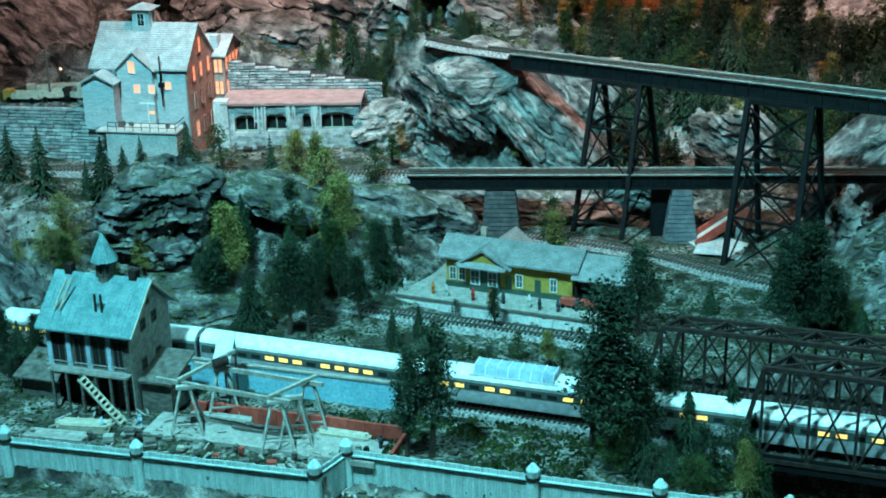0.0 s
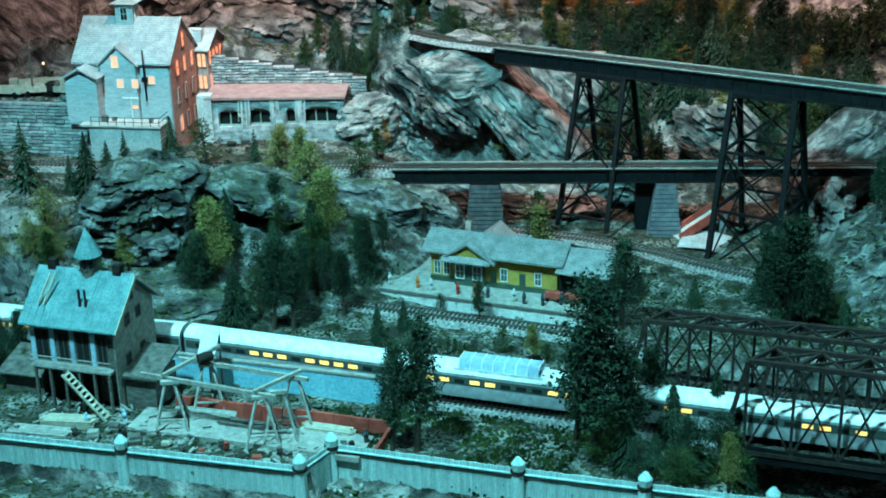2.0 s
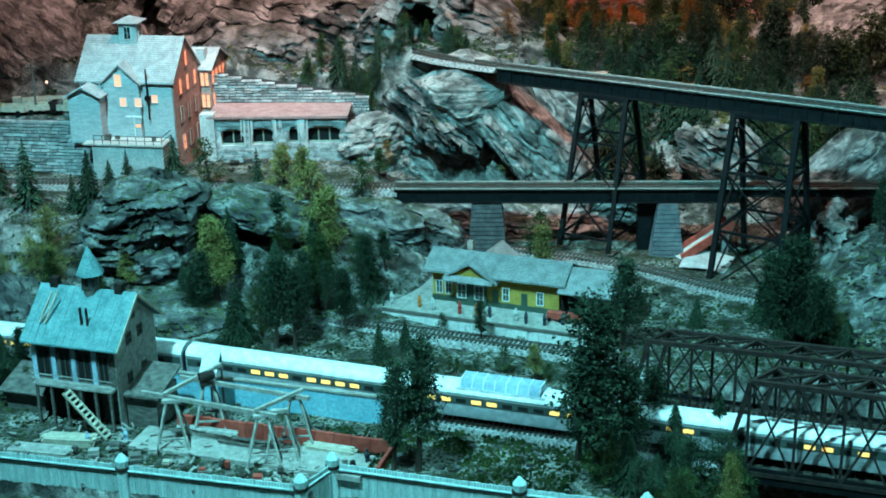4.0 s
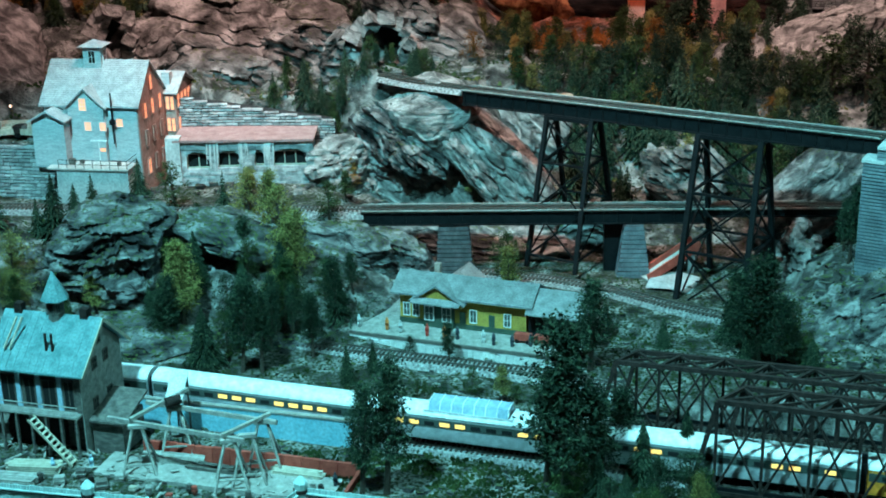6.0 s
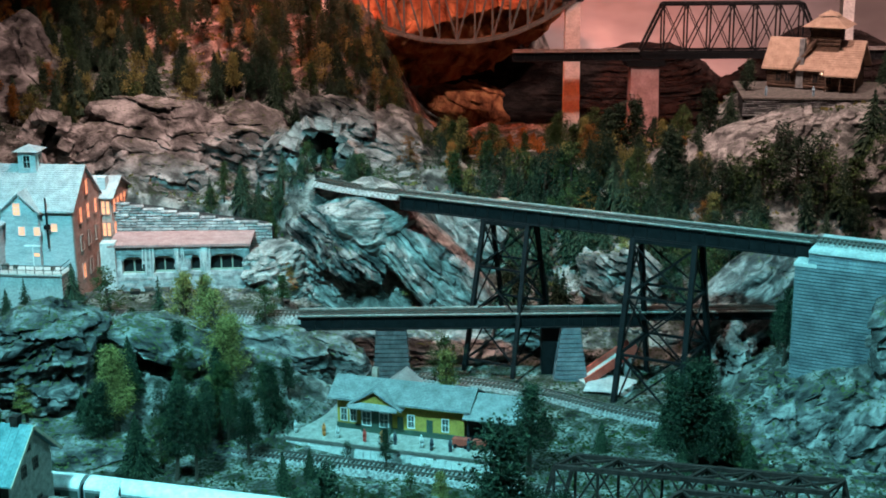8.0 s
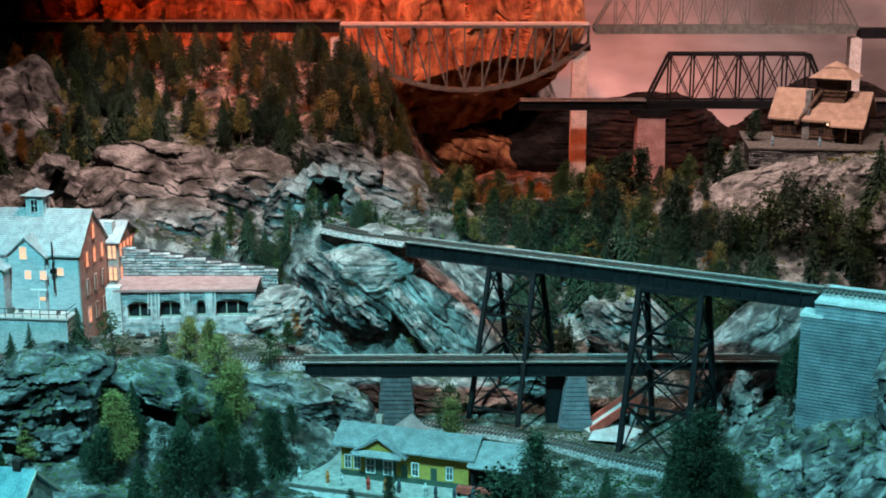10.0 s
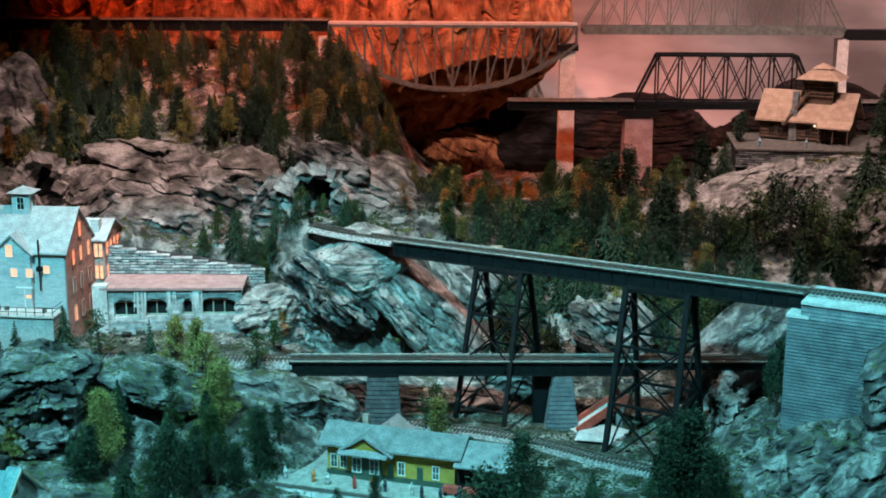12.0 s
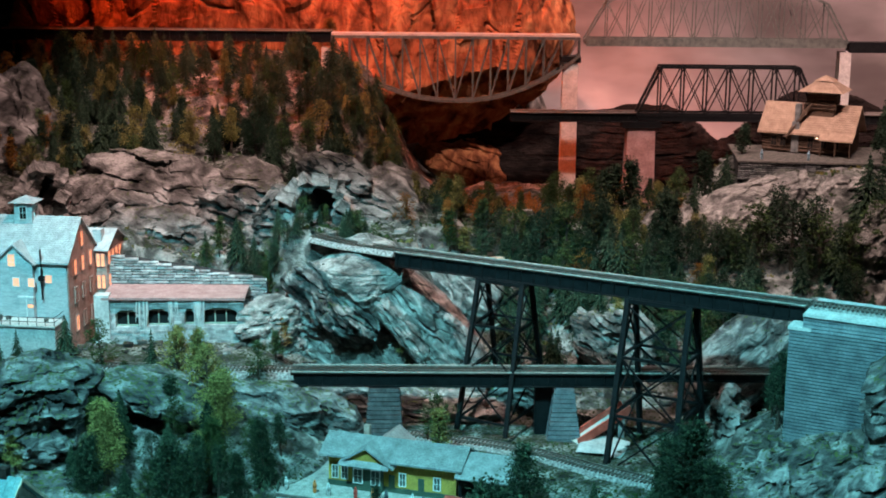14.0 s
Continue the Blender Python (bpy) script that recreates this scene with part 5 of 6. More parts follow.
# ---- the mill ----
def mill():
    ob = thing("timber_mill", pose(-0.508, 1.488, 0.0, 0, 0, -13), "tall weathered timber mill with a pale metal roof and cone turret", "mill")
    w, d, eave, ridge = 0.108, 0.098, 0.116, 0.158
    body = part("wall", Shape().prism_x([(0, 0.056), (d, 0.056), (d, eave), (d / 2, ridge), (0, eave)], -w, 0), WOOD_DARK, ob)
    slats = Shape()
    x = -w
    while x < 0:
        slats.box(x, -0.0008, 0.056, x + 0.0034, 0.0, eave)
        x += 0.0042
    part("siding", slats, WOOD_DARK, body)
    slats = Shape()
    y = 0.0
    while y < d:
        t = ridge - 0.004 - (ridge - eave) * abs(y - d / 2) / (d / 2)
        slats.box(0.0, y, 0.0, 0.0010, y + 0.0034, t)
        y += 0.0042
    part("gable_siding", slats, WOOD_GREY, body)
    part("lower_wall", Shape().box(-w + 0.02, 0.018, 0, 0, d, 0.056), WOOD_DARK, ob)
    roof = part("roof", gable_roof(-w, 0, 0, d, eave, ridge, over=0.011), ROOF_TEAL, ob, "pale blue-grey metal roof")
    rise = (ridge - eave) / (d / 2)
    seams = Shape()
    x = -w - 0.011
    while x < 0.011:
        seams.beam((x, -0.011, eave - 0.011 * rise + 0.0026), (x, d / 2, ridge + 0.003), 0.0007)
        x += 0.0095
    part("seam_work", seams, ROOF_TEAL, roof)
    barge = Shape()
    for y in (-0.011, d + 0.011):
        barge.beam((0.0115, y, eave - 0.011 * rise), (0.0115, d / 2, ridge), 0.0014, 0.004)
    part("barge_trim", barge, WOOD_PALE, roof, "tan bargeboards")
    # turret
    tx = -0.050
    tur = part("turret", Shape().tube((tx, d / 2, ridge - 0.02), (tx, d / 2, ridge + 0.022), 0.010, 0.010, 8), WOOD_DARK, ob)
    part("cone_roof", Shape().tube((tx, d / 2, ridge + 0.022), (tx, d / 2, ridge + 0.056), 0.0175, 0.0008, 8), ROOF_TEAL, tur, "pointed blue-grey cone roof")
    for k in range(3):
        window(ob, Matrix.Translation((tx, d / 2, 0)) @ pose(0, 0, 0, 0, 0, -45 + 45 * k) @ pose(0, -0.0096, ridge + 0.006), 0.004, 0.011, BLACK, WOOD_DARK)
    # roof pipes and dormer hatch
    for x in (-0.046, -0.038):
        part("vent_pipe", Shape().tube((x, 0.012, eave + 0.01), (x, 0.012, eave + 0.034), 0.0016, 0.0016), STEEL_RUST, roof)
    part("roof_ladder", Shape().beam((-0.092, 0.006, eave + 0.012), (-0.084, 0.028, eave + 0.045), 0.002).beam((-0.099, 0.006, eave + 0.012), (-0.091, 0.028, eave + 0.045), 0.002), WOOD_PALE, roof)
    for x in (-0.10, -0.012):
        part("chimney", Shape().box(x - 0.005, d / 2 - 0.004, ridge - 0.006, x + 0.005, d / 2 + 0.006, ridge + 0.012), STEEL_RUST, roof)
    for x, wide in ((-0.095, 0.017), (-0.066, 0.013), (-0.040, 0.017), (-0.014, 0.012)):
        window(ob, pose(x, -0.0014, 0.060), wide, 0.036, BLACK, WOOD_DARK, bars=(1, 0))
    for x, high in ((-0.081, 0.050), (-0.054, 0.046), (-0.026, 0.052), (-0.107, 0.048)):
        part("blue_board", Shape().box(x - 0.003, -0.0030, 0.058, x + 0.003, -0.0012, 0.058 + high), CAR_BLUE, ob, "faded blue board")
    # Black sheets paint the shade of two open bays onto the closed wall.
    for x, wide in ((-0.088, 0.020), (-0.045, 0.024)):
        part("open_bay", Shape().box(x - wide / 2, 0.0165, 0.002, x + wide / 2, 0.0182, 0.046), BLACK, ob, "black sheet painting the shade of an open bay")
    for y, z in ((0.035, 0.10), (0.062, 0.10), (0.048, 0.128), (0.03, 0.05), (0.065, 0.05)):
        window(ob, pose(0.0015, y, z, 0, 0, 90), 0.009, 0.013, BLACK, WOOD_DARK)
    # porch deck, posts, stairs
    part("porch", Shape().box(-w, -0.012, 0.053, 0, 0.02, 0.056), WOOD_GREY, ob)
    for i in range(6):
        x = -w + 0.004 + i * (w - 0.008) / 5
        part("post", Shape().box(x - 0.0015, -0.011, 0.0, x + 0.0015, -0.008, 0.053), WOOD_DARK, ob)
    rails = Shape()
    for z in (0.062, 0.068):
        rails.beam((-w, -0.011, z), (0, -0.011, z), 0.001)
    part("porch_railing", rails, WOOD_GREY, ob)
    a, b = Vector((-0.058, -0.020, 0.054)), Vector((-0.002, -0.026, 0.002))
    st = Shape()
    for dy in (-0.006, 0.006):
        st.beam(a + Vector((0, dy, 0)), b + Vector((0, dy, 0)), 0.0012, 0.003)
    part("stair_stringer", st, WOOD_PALE, ob)
    for i in range(11):
        p = a.lerp(b, (i + 0.5) / 11)
        part("step", Shape().box(p.x - 0.002, p.y - 0.006, p.z - 0.0004, p.x + 0.002, p.y + 0.006, p.z + 0.0006), WOOD_PALE, ob)
    # lean-to at the gable end
    part("lean_to_roof", Shape().prism_x([(0.006, 0.042), (0.07, 0.058), (0.07, 0.061), (0.006, 0.045)], 0.004, 0.050), WOOD_DARK, ob, "faded lean-to roof")
    part("lean_to_wall", Shape().box(0.004, 0.012, 0, 0.044, 0.065, 0.043), WOOD_DARK, ob)
    part("side_shed", Shape().box(-w - 0.060, 0.016, 0, -w - 0.006, 0.06, 0.026), WOOD_DARK, ob)
    part("side_shed_roof", Shape().prism_x([(0.008, 0.026), (0.066, 0.040), (0.066, 0.042), (0.008, 0.028)], -w - 0.066, -w + 0.002), WOOD_DARK, ob)


mill()


# ---- the fence ----
def fence_run(p, q):
    m, length = along(p, q)
    ob = thing("board_fence", m, "pale weathered board fence with a capping rail", "fence", "board fences")
    x = 0.0
    while x < length - 0.002:
        h = 0.049 + random.uniform(-0.0006, 0.0006)
        j = random.uniform(-0.0003, 0.0003)
        part("board", Shape().box(x, j, -0.001, x + 0.0031, 0.0016 + j, h), FENCE_PAINT, ob)
        x += 0.0035
    part("top_rail", Shape().box(-0.001, -0.0022, 0.0405, length + 0.001, -0.0006, 0.0425), STEEL_RUST, ob, "dark top rail")
    part("capping", Shape().box(-0.001, -0.0030, 0.0425, length + 0.001, -0.0006, 0.0440), FENCE_PAINT, ob)


def fence_post(x, y, z, h=0.056):
    ob = thing("fence_post", pose(x, y, z), "pale square fence post with a cap and dark collar", "post", "fence posts")
    part("shaft", Shape().tube((0, 0, -0.002), (0, 0, h - 0.012), 0.0075, 0.0072, 8), FENCE_PAINT, ob)
    part("collar", Shape().tube((0, 0, h - 0.012), (0, 0, h - 0.008), 0.0086, 0.0086, 8), STEEL_RUST, ob, "dark iron collar")
    part("cap", Shape().tube((0, 0, h - 0.008), (0, 0, h), 0.0070, 0.0080, 8).tube((0, 0, h), (0, 0, h + 0.007), 0.0080, 0.0025, 8), FENCE_PAINT, ob)


FZ = -0.034
corner = [(-0.80, 1.432), (-0.638, 1.404), (-0.474, 1.376), (-0.264, 1.338), (-0.236, 1.388), (-0.025, 1.340), (0.11, 1.312), (0.24, 1.285)]
for p, q in zip(corner, corner[1:]):
    fence_run((p[0], p[1], FZ), (q[0], q[1], FZ))
for x, y in corner[1:]:
    fence_post(x, y, FZ)


# ---- trees ----
def fir_meshes(seed, h=1.0, tiers=15, wide=0.24, fine=1.0):
    """A conifer one metre high: trunk, and a crown of many drooping sprays."""
    r = random.Random(seed)
    trunk = Shape().tube((0, 0, -0.03), (r.uniform(-0.02, 0.02), 0, 0.95), 0.022, 0.004, 6)
    crown = Shape()
    for i in range(tiers):
        t = i / (tiers - 1)
        z = 0.13 + 0.83 * t
        rad = wide * (1 - t) ** 0.85 * r.uniform(0.8, 1.15) + 0.018
        count = int((6 + 9 * (1 - t)) / fine)
        a0 = r.uniform(0, 6.28)
        for k in range(count):
            a = a0 + 6.2832 * k / count + r.uniform(-0.25, 0.25)
            ln = rad * r.uniform(0.65, 1.15)
            droop = ln * r.uniform(0.25, 0.6)
            c, s = math.cos(a), math.sin(a)
            n = 4
            for j in range(n):
                u0, u1 = j / n, (j + 1.25) / n
                wd = 0.055 * fine * (1 - 0.55 * u0) * r.uniform(0.7, 1.3) * (0.5 + (1 - t) * 0.6)
                p = Vector((c * ln * u0, s * ln * u0, z - droop * u0 ** 1.5))
                q = Vector((c * ln * u1, s * ln * u1, z - droop * u1 ** 1.5 - 0.012))
                side = Vector((-s, c, r.uniform(-0.5, 0.5))) * wd
                mid = (p + q) / 2 + Vector((0, 0, 0.02))
                crown.add([p - side * 0.6, mid, p + side * 0.6, q + side * 0.4, q - side * 0.4], [(0, 1, 4), (1, 2, 3), (1, 3, 4)])
    crown.tube((0, 0, 0.90), (0, 0, 1.02), 0.012, 0.001, 5)
    return trunk, crown


def broadleaf_meshes(seed, tall=True, leaves=44, leaf=1.25):
    """A leafy tree one metre high: trunk, limbs, and a crown of clumps made of small leaves."""
    r = random.Random(seed)
    trunk = Shape()
    base = 0.30 if tall else 0.12
    lean = Vector((r.uniform(-0.06, 0.06), r.uniform(-0.06, 0.06), 0))
    trunk.tube((0, 0, -0.03), lean + Vector((0, 0, 0.72)), 0.026, 0.008, 7)
    crown = Shape()
    clumps = []
    count = 44 if tall else 34
    for i in range(count):
        t = (i + r.random()) / count
        z = base + (0.95 - base) * t
        rad = (0.19 * (1 - t) ** 0.65 * min(1, 0.55 + 2.5 * t) if tall else 0.30 * math.sin(math.pi * min(1, 0.22 + 0.76 * t)) ** 0.8) * r.uniform(0.45, 1.3)
        a = i * 2.4 + r.uniform(-0.8, 0.8)
        d = rad * r.uniform(0.35, 1.0)
        clumps.append((Vector((math.cos(a) * d, math.sin(a) * d, z)) + lean * t, r.uniform(0.035, 0.085) * (1.0 if tall else 1.3)))
    for k, (c, s) in enumerate(clumps):
        if k % 2 == 0:
            trunk.tube(lean * 0.5 + Vector((0, 0, c.z * 0.8)), c, 0.008, 0.003, 5)
        for j in range(leaves):
            d = Vector((r.gauss(0, 1), r.gauss(0, 1), r.gauss(0, 0.75))).normalized()
            p = c + d * s * (0.3 + 1.15 * r.random() ** 0.8)
            face = Vector((r.gauss(0, 1), r.gauss(0, 1), r.gauss(0, 1) + 0.6)).normalized()
            u = face.orthogonal().normalized()
            w = face.cross(u)
            ang = r.uniform(0, 6.28)
            u, w = u * math.cos(ang) + w * math.sin(ang), w * math.cos(ang) - u * math.sin(ang)
            n1 = r.uniform(0.008, 0.017) * leaf
            tip = d * r.uniform(-0.02, 0.02)
            crown.add([p - u * n1, p - w * n1 * 0.7 + tip, p + u * n1, p + w * n1 * 0.7 + tip], [(0, 1, 2, 3)])
    return trunk, crown


TREE_KINDS = {}


def tree_kind(key, maker, leaf, name):
    trunk, crown = maker
    TREE_KINDS[key] = (trunk.mesh("trunk", BARK), crown.mesh("crown", leaf), name)


for i in range(4):
    for near, grade in (("", (44, 1.25)), ("near_", (120, 0.75))):
        tree_kind(f"{near}fir{i}", fir_meshes(10 + i, tiers=(24 if near else 14) + 2 * i, wide=0.20 + 0.03 * i, fine=0.62 if near else 1.0), LEAF_FIR, "fir_tree")
        tree_kind(f"{near}tall{i}", broadleaf_meshes(20 + i, True, *grade), LEAF_FIR, "pine_tree")
        tree_kind(f"{near}green{i}", broadleaf_meshes(30 + i, i % 2 == 0, *grade), LEAF_GREEN, "leafy_tree")
        tree_kind(f"{near}yellow{i}", broadleaf_meshes(40 + i, i % 2 == 0, *grade), LEAF_YELLOW, "leafy_tree")
        tree_kind(f"{near}rust{i}", broadleaf_meshes(50 + i, i % 2 == 0, *grade), LEAF_RUST, "leafy_tree")
        tree_kind(f"{near}bush{i}", broadleaf_meshes(60 + i, False, *grade), (LEAF_GREEN, LEAF_FIR, LEAF_GREEN, LEAF_FIR)[i], "bush")
LABELS = {"fir": "dark green model fir tree with drooping branches", "tall": "tall dark pine tree with bare lower trunk", "green": "green leafy model tree with clumped foliage",
          "yellow": "yellow-green leafy tree with clumped foliage", "rust": "rust-coloured autumn tree with clumped foliage", "bush": "dense dark green bush with clumped foliage"}
COUNT = {"n": 0}


def tree(kind, x, y, h, wide=1.0, z=None):
    """One tree of that kind, h metres high, standing on the ground at x, y."""
    COUNT["n"] += 1
    k = COUNT["n"]
    tm, cm, name = TREE_KINDS[f"near_{kind}{k % 4}" if y < 1.95 else f"{kind}{k % 4}"]
    foot = float(ground(x, y)) - 0.002 if z is None else z
    ob = thing(name, pose(x, y, foot, 0, 0, k * 77 % 360) @ Matrix.Diagonal((h * wide, h * wide, h, 1)), LABELS[kind], "bush" if kind == "bush" else "tree", kind + " trees")
    for n, me in (("trunk", tm), ("crown", cm)):
        c = new(n, me)
        c.parent = ob


def trees(kind, rows, wide=1.0):
    for x, y, h in rows:
        tree(kind, x, y, h, wide)


trees("fir", [(-0.794, 2.016, 0.108), (-0.698, 2.02, 0.1), (-0.683, 2.076, 0.061), (-0.67, 2.128, 0.063), (-0.725, 2.02, 0.061), (-0.86, 2.06, 0.096), (-0.595, 2.136, 0.086), (-0.451, 2.096, 0.079)])
trees("green", [(-0.534, 2.124, 0.081), (-0.091, 2.128, 0.056), (-0.005, 2.068, 0.087)], 1.2)
trees("yellow", [(-0.412, 2.104, 0.084), (-0.364, 2.084, 0.066), (-0.316, 1.924, 0.116), (-0.337, 1.864, 0.063), (-0.468, 1.852, 0.141), (-0.73, 1.908, 0.099), (-0.01, 1.64, 0.054)], 1.25)
trees("fir", [(-0.416, 1.736, 0.095), (-0.216, 1.684, 0.062), (-0.186, 1.728, 0.047), (0.21, 1.808, 0.049)])
trees("tall", [(-0.363, 1.724, 0.136), (-0.336, 1.724, 0.119), (-0.273, 1.772, 0.101), (-0.245, 1.844, 0.108), (-0.169, 1.4, 0.144), (-0.141, 1.4, 0.17), (-0.084, 1.752, 0.068)], 0.95)
trees("tall", [(0.061, 1.388, 0.218), (0.106, 1.736, 0.138), (0.039, 1.428, 0.148), (0.131, 1.46, 0.11), (0.089, 1.404, 0.133)], 1.2)
trees("green", [(-0.283, 2.08, 0.068), (-0.267, 2.176, 0.057), (-0.557, 1.988, 0.045), (-0.637, 1.988, 0.055), (-0.479, 2.036, 0.041)], 1.3)
trees("bush", [(-0.317, 1.864, 0.063), (-0.409, 1.872, 0.068), (-0.27, 1.892, 0.068), (-0.141, 1.788, 0.032), (-0.051, 1.66, 0.042), (0.104, 1.34, 0.058), (0.152, 1.332, 0.051), (-0.086, 1.628, 0.03)], 1.1)
trees("yellow", [(0.198, 1.308, 0.086)], 0.9)
trees("fir", [(0.197, 1.436, 0.096), (0.148, 1.432, 0.081), (-0.709, 1.644, 0.057), (-0.686, 1.644, 0.064)])
trees("tall", [(0.326, 1.736, 0.168), (0.319, 1.812, 0.116), (0.342, 1.72, 0.119)], 1.3)
trees("green", [(0.374, 1.756, 0.061), (0.388, 1.736, 0.048)], 1.5)
trees("fir", [(-0.337, 2.748, 0.104), (-0.576, 2.756, 0.106), (-0.678, 2.76, 0.119), (-0.646, 2.74, 0.094)])
trees("tall", [(0.297, 2.302, 0.095), (0.268, 2.302, 0.08)], 1.1)
trees("rust", [(-0.265, 2.256, 0.068), (-0.066, 2.52, 0.064)], 1.2)
trees("yellow", [(0.293, 2.316, 0.096), (-0.051, 2.3, 0.078), (-0.013, 2.324, 0.069), (-0.613, 2.772, 0.083), (0.037, 2.484, 0.063)], 1.4)
trees("bush", [(0.182, 2.504, 0.096), (0.222, 2.492, 0.117), (0.079, 2.528, 0.086), (0.132, 2.536, 0.097), (0.278, 2.544, 0.087), (0.351, 2.544, 0.076)], 1.3)
trees("tall", [(0.328, 2.708, 0.126), (0.369, 2.688, 0.137), (0.308, 2.736, 0.104), (0.4, 2.516, 0.14), (0.427, 2.56, 0.099), (0.513, 2.696, 0.127), (0.584, 2.748, 0.082)], 1.2)
trees("bush", [(0.577, 2.516, 0.12), (0.632, 2.488, 0.131), (0.681, 2.476, 0.12), (0.625, 2.56, 0.1), (0.729, 2.464, 0.109), (0.679, 2.52, 0.099), (0.771, 2.472, 0.132), (0.534, 2.508, 0.087)], 1.4)
trees("fir", [(0.475, 2.63, 0.105), (0.51, 2.66, 0.085), (0.545, 2.69, 0.10), (0.44, 2.62, 0.075), (0.555, 2.508, 0.098), (0.709, 2.464, 0.12), (0.327, 2.508, 0.086), (0.77, 2.52, 0.155), (0.8, 2.536, 0.134)])
trees("tall", [(0.494, 1.966, 0.124), (0.497, 2.014, 0.091)], 0.9)
trees("green", [(0.44, 2.298, 0.111), (0.486, 2.282, 0.091), (0.537, 2.354, 0.093), (0.39, 2.354, 0.092), (0.577, 2.306, 0.092)], 1.2)


def woods(kinds, count, x0, x1, y0, y1, h0, h1, seed, low=0.0):
    """A scatter of trees over a stretch of hillside."""
    r = random.Random(seed)
    for i in range(count):
        x, y = r.uniform(x0, x1), r.uniform(y0, y1)
        if float(ground(x, y)) > low:
            tree(r.choice(kinds), x, y, r.uniform(h0, h1), r.uniform(0.9, 1.3))


woods(("fir", "fir", "fir", "tall", "tall", "tall", "bush", "yellow", "green"), 330, -0.98, -0.10, 2.74, 3.24, 0.045, 0.095, 4, 0.20)
woods(("fir", "tall", "rust", "green", "yellow"), 44, -1.2, -0.78, 2.6, 3.2, 0.05, 0.10, 5, 0.2)
woods(("bush", "green", "tall", "yellow", "rust"), 70, -0.04, 0.48, 2.46, 2.86, 0.045, 0.095, 6, 0.05)
woods(("bush", "tall", "fir", "bush"), 60, 0.40, 1.1, 2.22, 2.50, 0.05, 0.10, 7, 0.02)
woods(("rust", "bush", "rust"), 40, -0.02, 0.45, 2.9, 3.3, 0.05, 0.09, 8, 0.0)
woods(("fir", "rust", "fir"), 24, -0.9, 0.1, 3.5, 3.8, 0.10, 0.16, 9, 0.3)
woods(("fir", "tall", "bush"), 16, 0.85, 1.15, 2.6, 3.1, 0.10, 0.16, 10, 0.0)
woods(("tall", "tall", "bush", "fir", "green"), 26, -0.52, -0.22, 1.76, 1.96, 0.06, 0.11, 11, 0.0)
woods(("bush", "green", "yellow"), 14, -0.90, -0.60, 1.80, 1.95, 0.05, 0.08, 12, 0.0)
woods(("bush", "bush", "fir"), 12, 0.05, 0.22, 1.30, 1.40, 0.04, 0.08, 13, -0.1)
woods(("bush", "green"), 10, -0.25, 0.10, 1.58, 1.66, 0.02, 0.04, 14, -0.1)
trees("green", [(-0.36, 2.42, 0.07), (-0.31, 2.40, 0.06), (-0.40, 2.46, 0.06)], 1.1)
trees("fir", [(-0.33, 2.40, 0.075), (-0.29, 2.38, 0.07), (-0.25, 2.36, 0.055), (-0.36, 2.40, 0.085), (-0.16, 2.36, 0.05)])
trees("bush", [(-0.24, 2.37, 0.06), (-0.29, 2.36, 0.05), (-0.15, 2.40, 0.06), (-0.34, 2.38, 0.05)], 1.1)
trees("yellow", [(-0.325, 1.895, 0.13), (-0.345, 1.99, 0.10), (-0.375, 2.05, 0.09), (-0.41, 2.085, 0.085), (-0.47, 1.85, 0.13), (-0.335, 1.86, 0.075), (-0.005, 2.01, 0.085)], 1.15)
trees("tall", [(-0.665, 1.60, 0.085), (-0.70, 1.585, 0.10), (-0.735, 1.60, 0.09)], 1.1)
trees("bush", [(-0.65, 1.575, 0.045), (-0.685, 1.56, 0.05), (-0.72, 1.55, 0.05)], 1.1)
woods(("fir", "bush", "green", "tall", "green"), 30, -0.44, -0.11, 2.35, 2.42, 0.035, 0.060, 16, 0.12)
woods(("fir", "tall", "bush", "fir"), 90, 0.10, 0.58, 2.26, 2.50, 0.055, 0.105, 19, -0.1)
woods(("yellow", "bush"), 12, -0.10, 0.04, 2.62, 2.80, 0.05, 0.08, 20, 0.1)
woods(("fir", "tall", "bush", "rust", "yellow"), 40, -1.15, -0.72, 2.62, 2.80, 0.05, 0.09, 17, 0.1)
woods(("bush", "yellow", "tall", "green", "bush"), 46, 0.02, 0.56, 2.40, 2.60, 0.05, 0.10, 18, 0.05)
woods(("tall", "bush", "fir"), 8, 0.28, 0.40, 1.72, 1.84, 0.05, 0.11, 15, -0.1)


# ---- loose stones and weeds ----
def scree(name, count, x0, x1, y0, y1, s0, s1, seed, mat, label):
    """Many small broken stones, one joined mesh."""
    r, s = random.Random(seed), Shape()
    for i in range(count):
        x, y = r.uniform(x0, x1), r.uniform(y0, y1)
        a, q = r.uniform(0, 6.28), s0 + (s1 - s0) * r.random() ** 3
        z = float(ground(x, y)) + q * 0.15
        c, n = math.cos(a), math.sin(a)
        vs = []
        for ux, uy, uz in ((-1, -1, -1), (1, -1, -1), (1, 1, -1), (-1, 1, -1), (-1, -1, 1), (1, -1, 1), (1, 1, 1), (-1, 1, 1)):
            k = q * r.uniform(0.3, 0.62)
            vs.append((x + (ux * c - uy * n) * k, y + (ux * n + uy * c) * k * 0.8, z + uz * k * 0.6))
        s.add(vs, [(3, 2, 1, 0), (4, 5, 6, 7), (0, 1, 5, 4), (1, 2, 6, 5), (2, 3, 7, 6), (3, 0, 4, 7)])
    solid(name, s, mat, pose(0, 0, 0), label, "stones", kind="stuff")


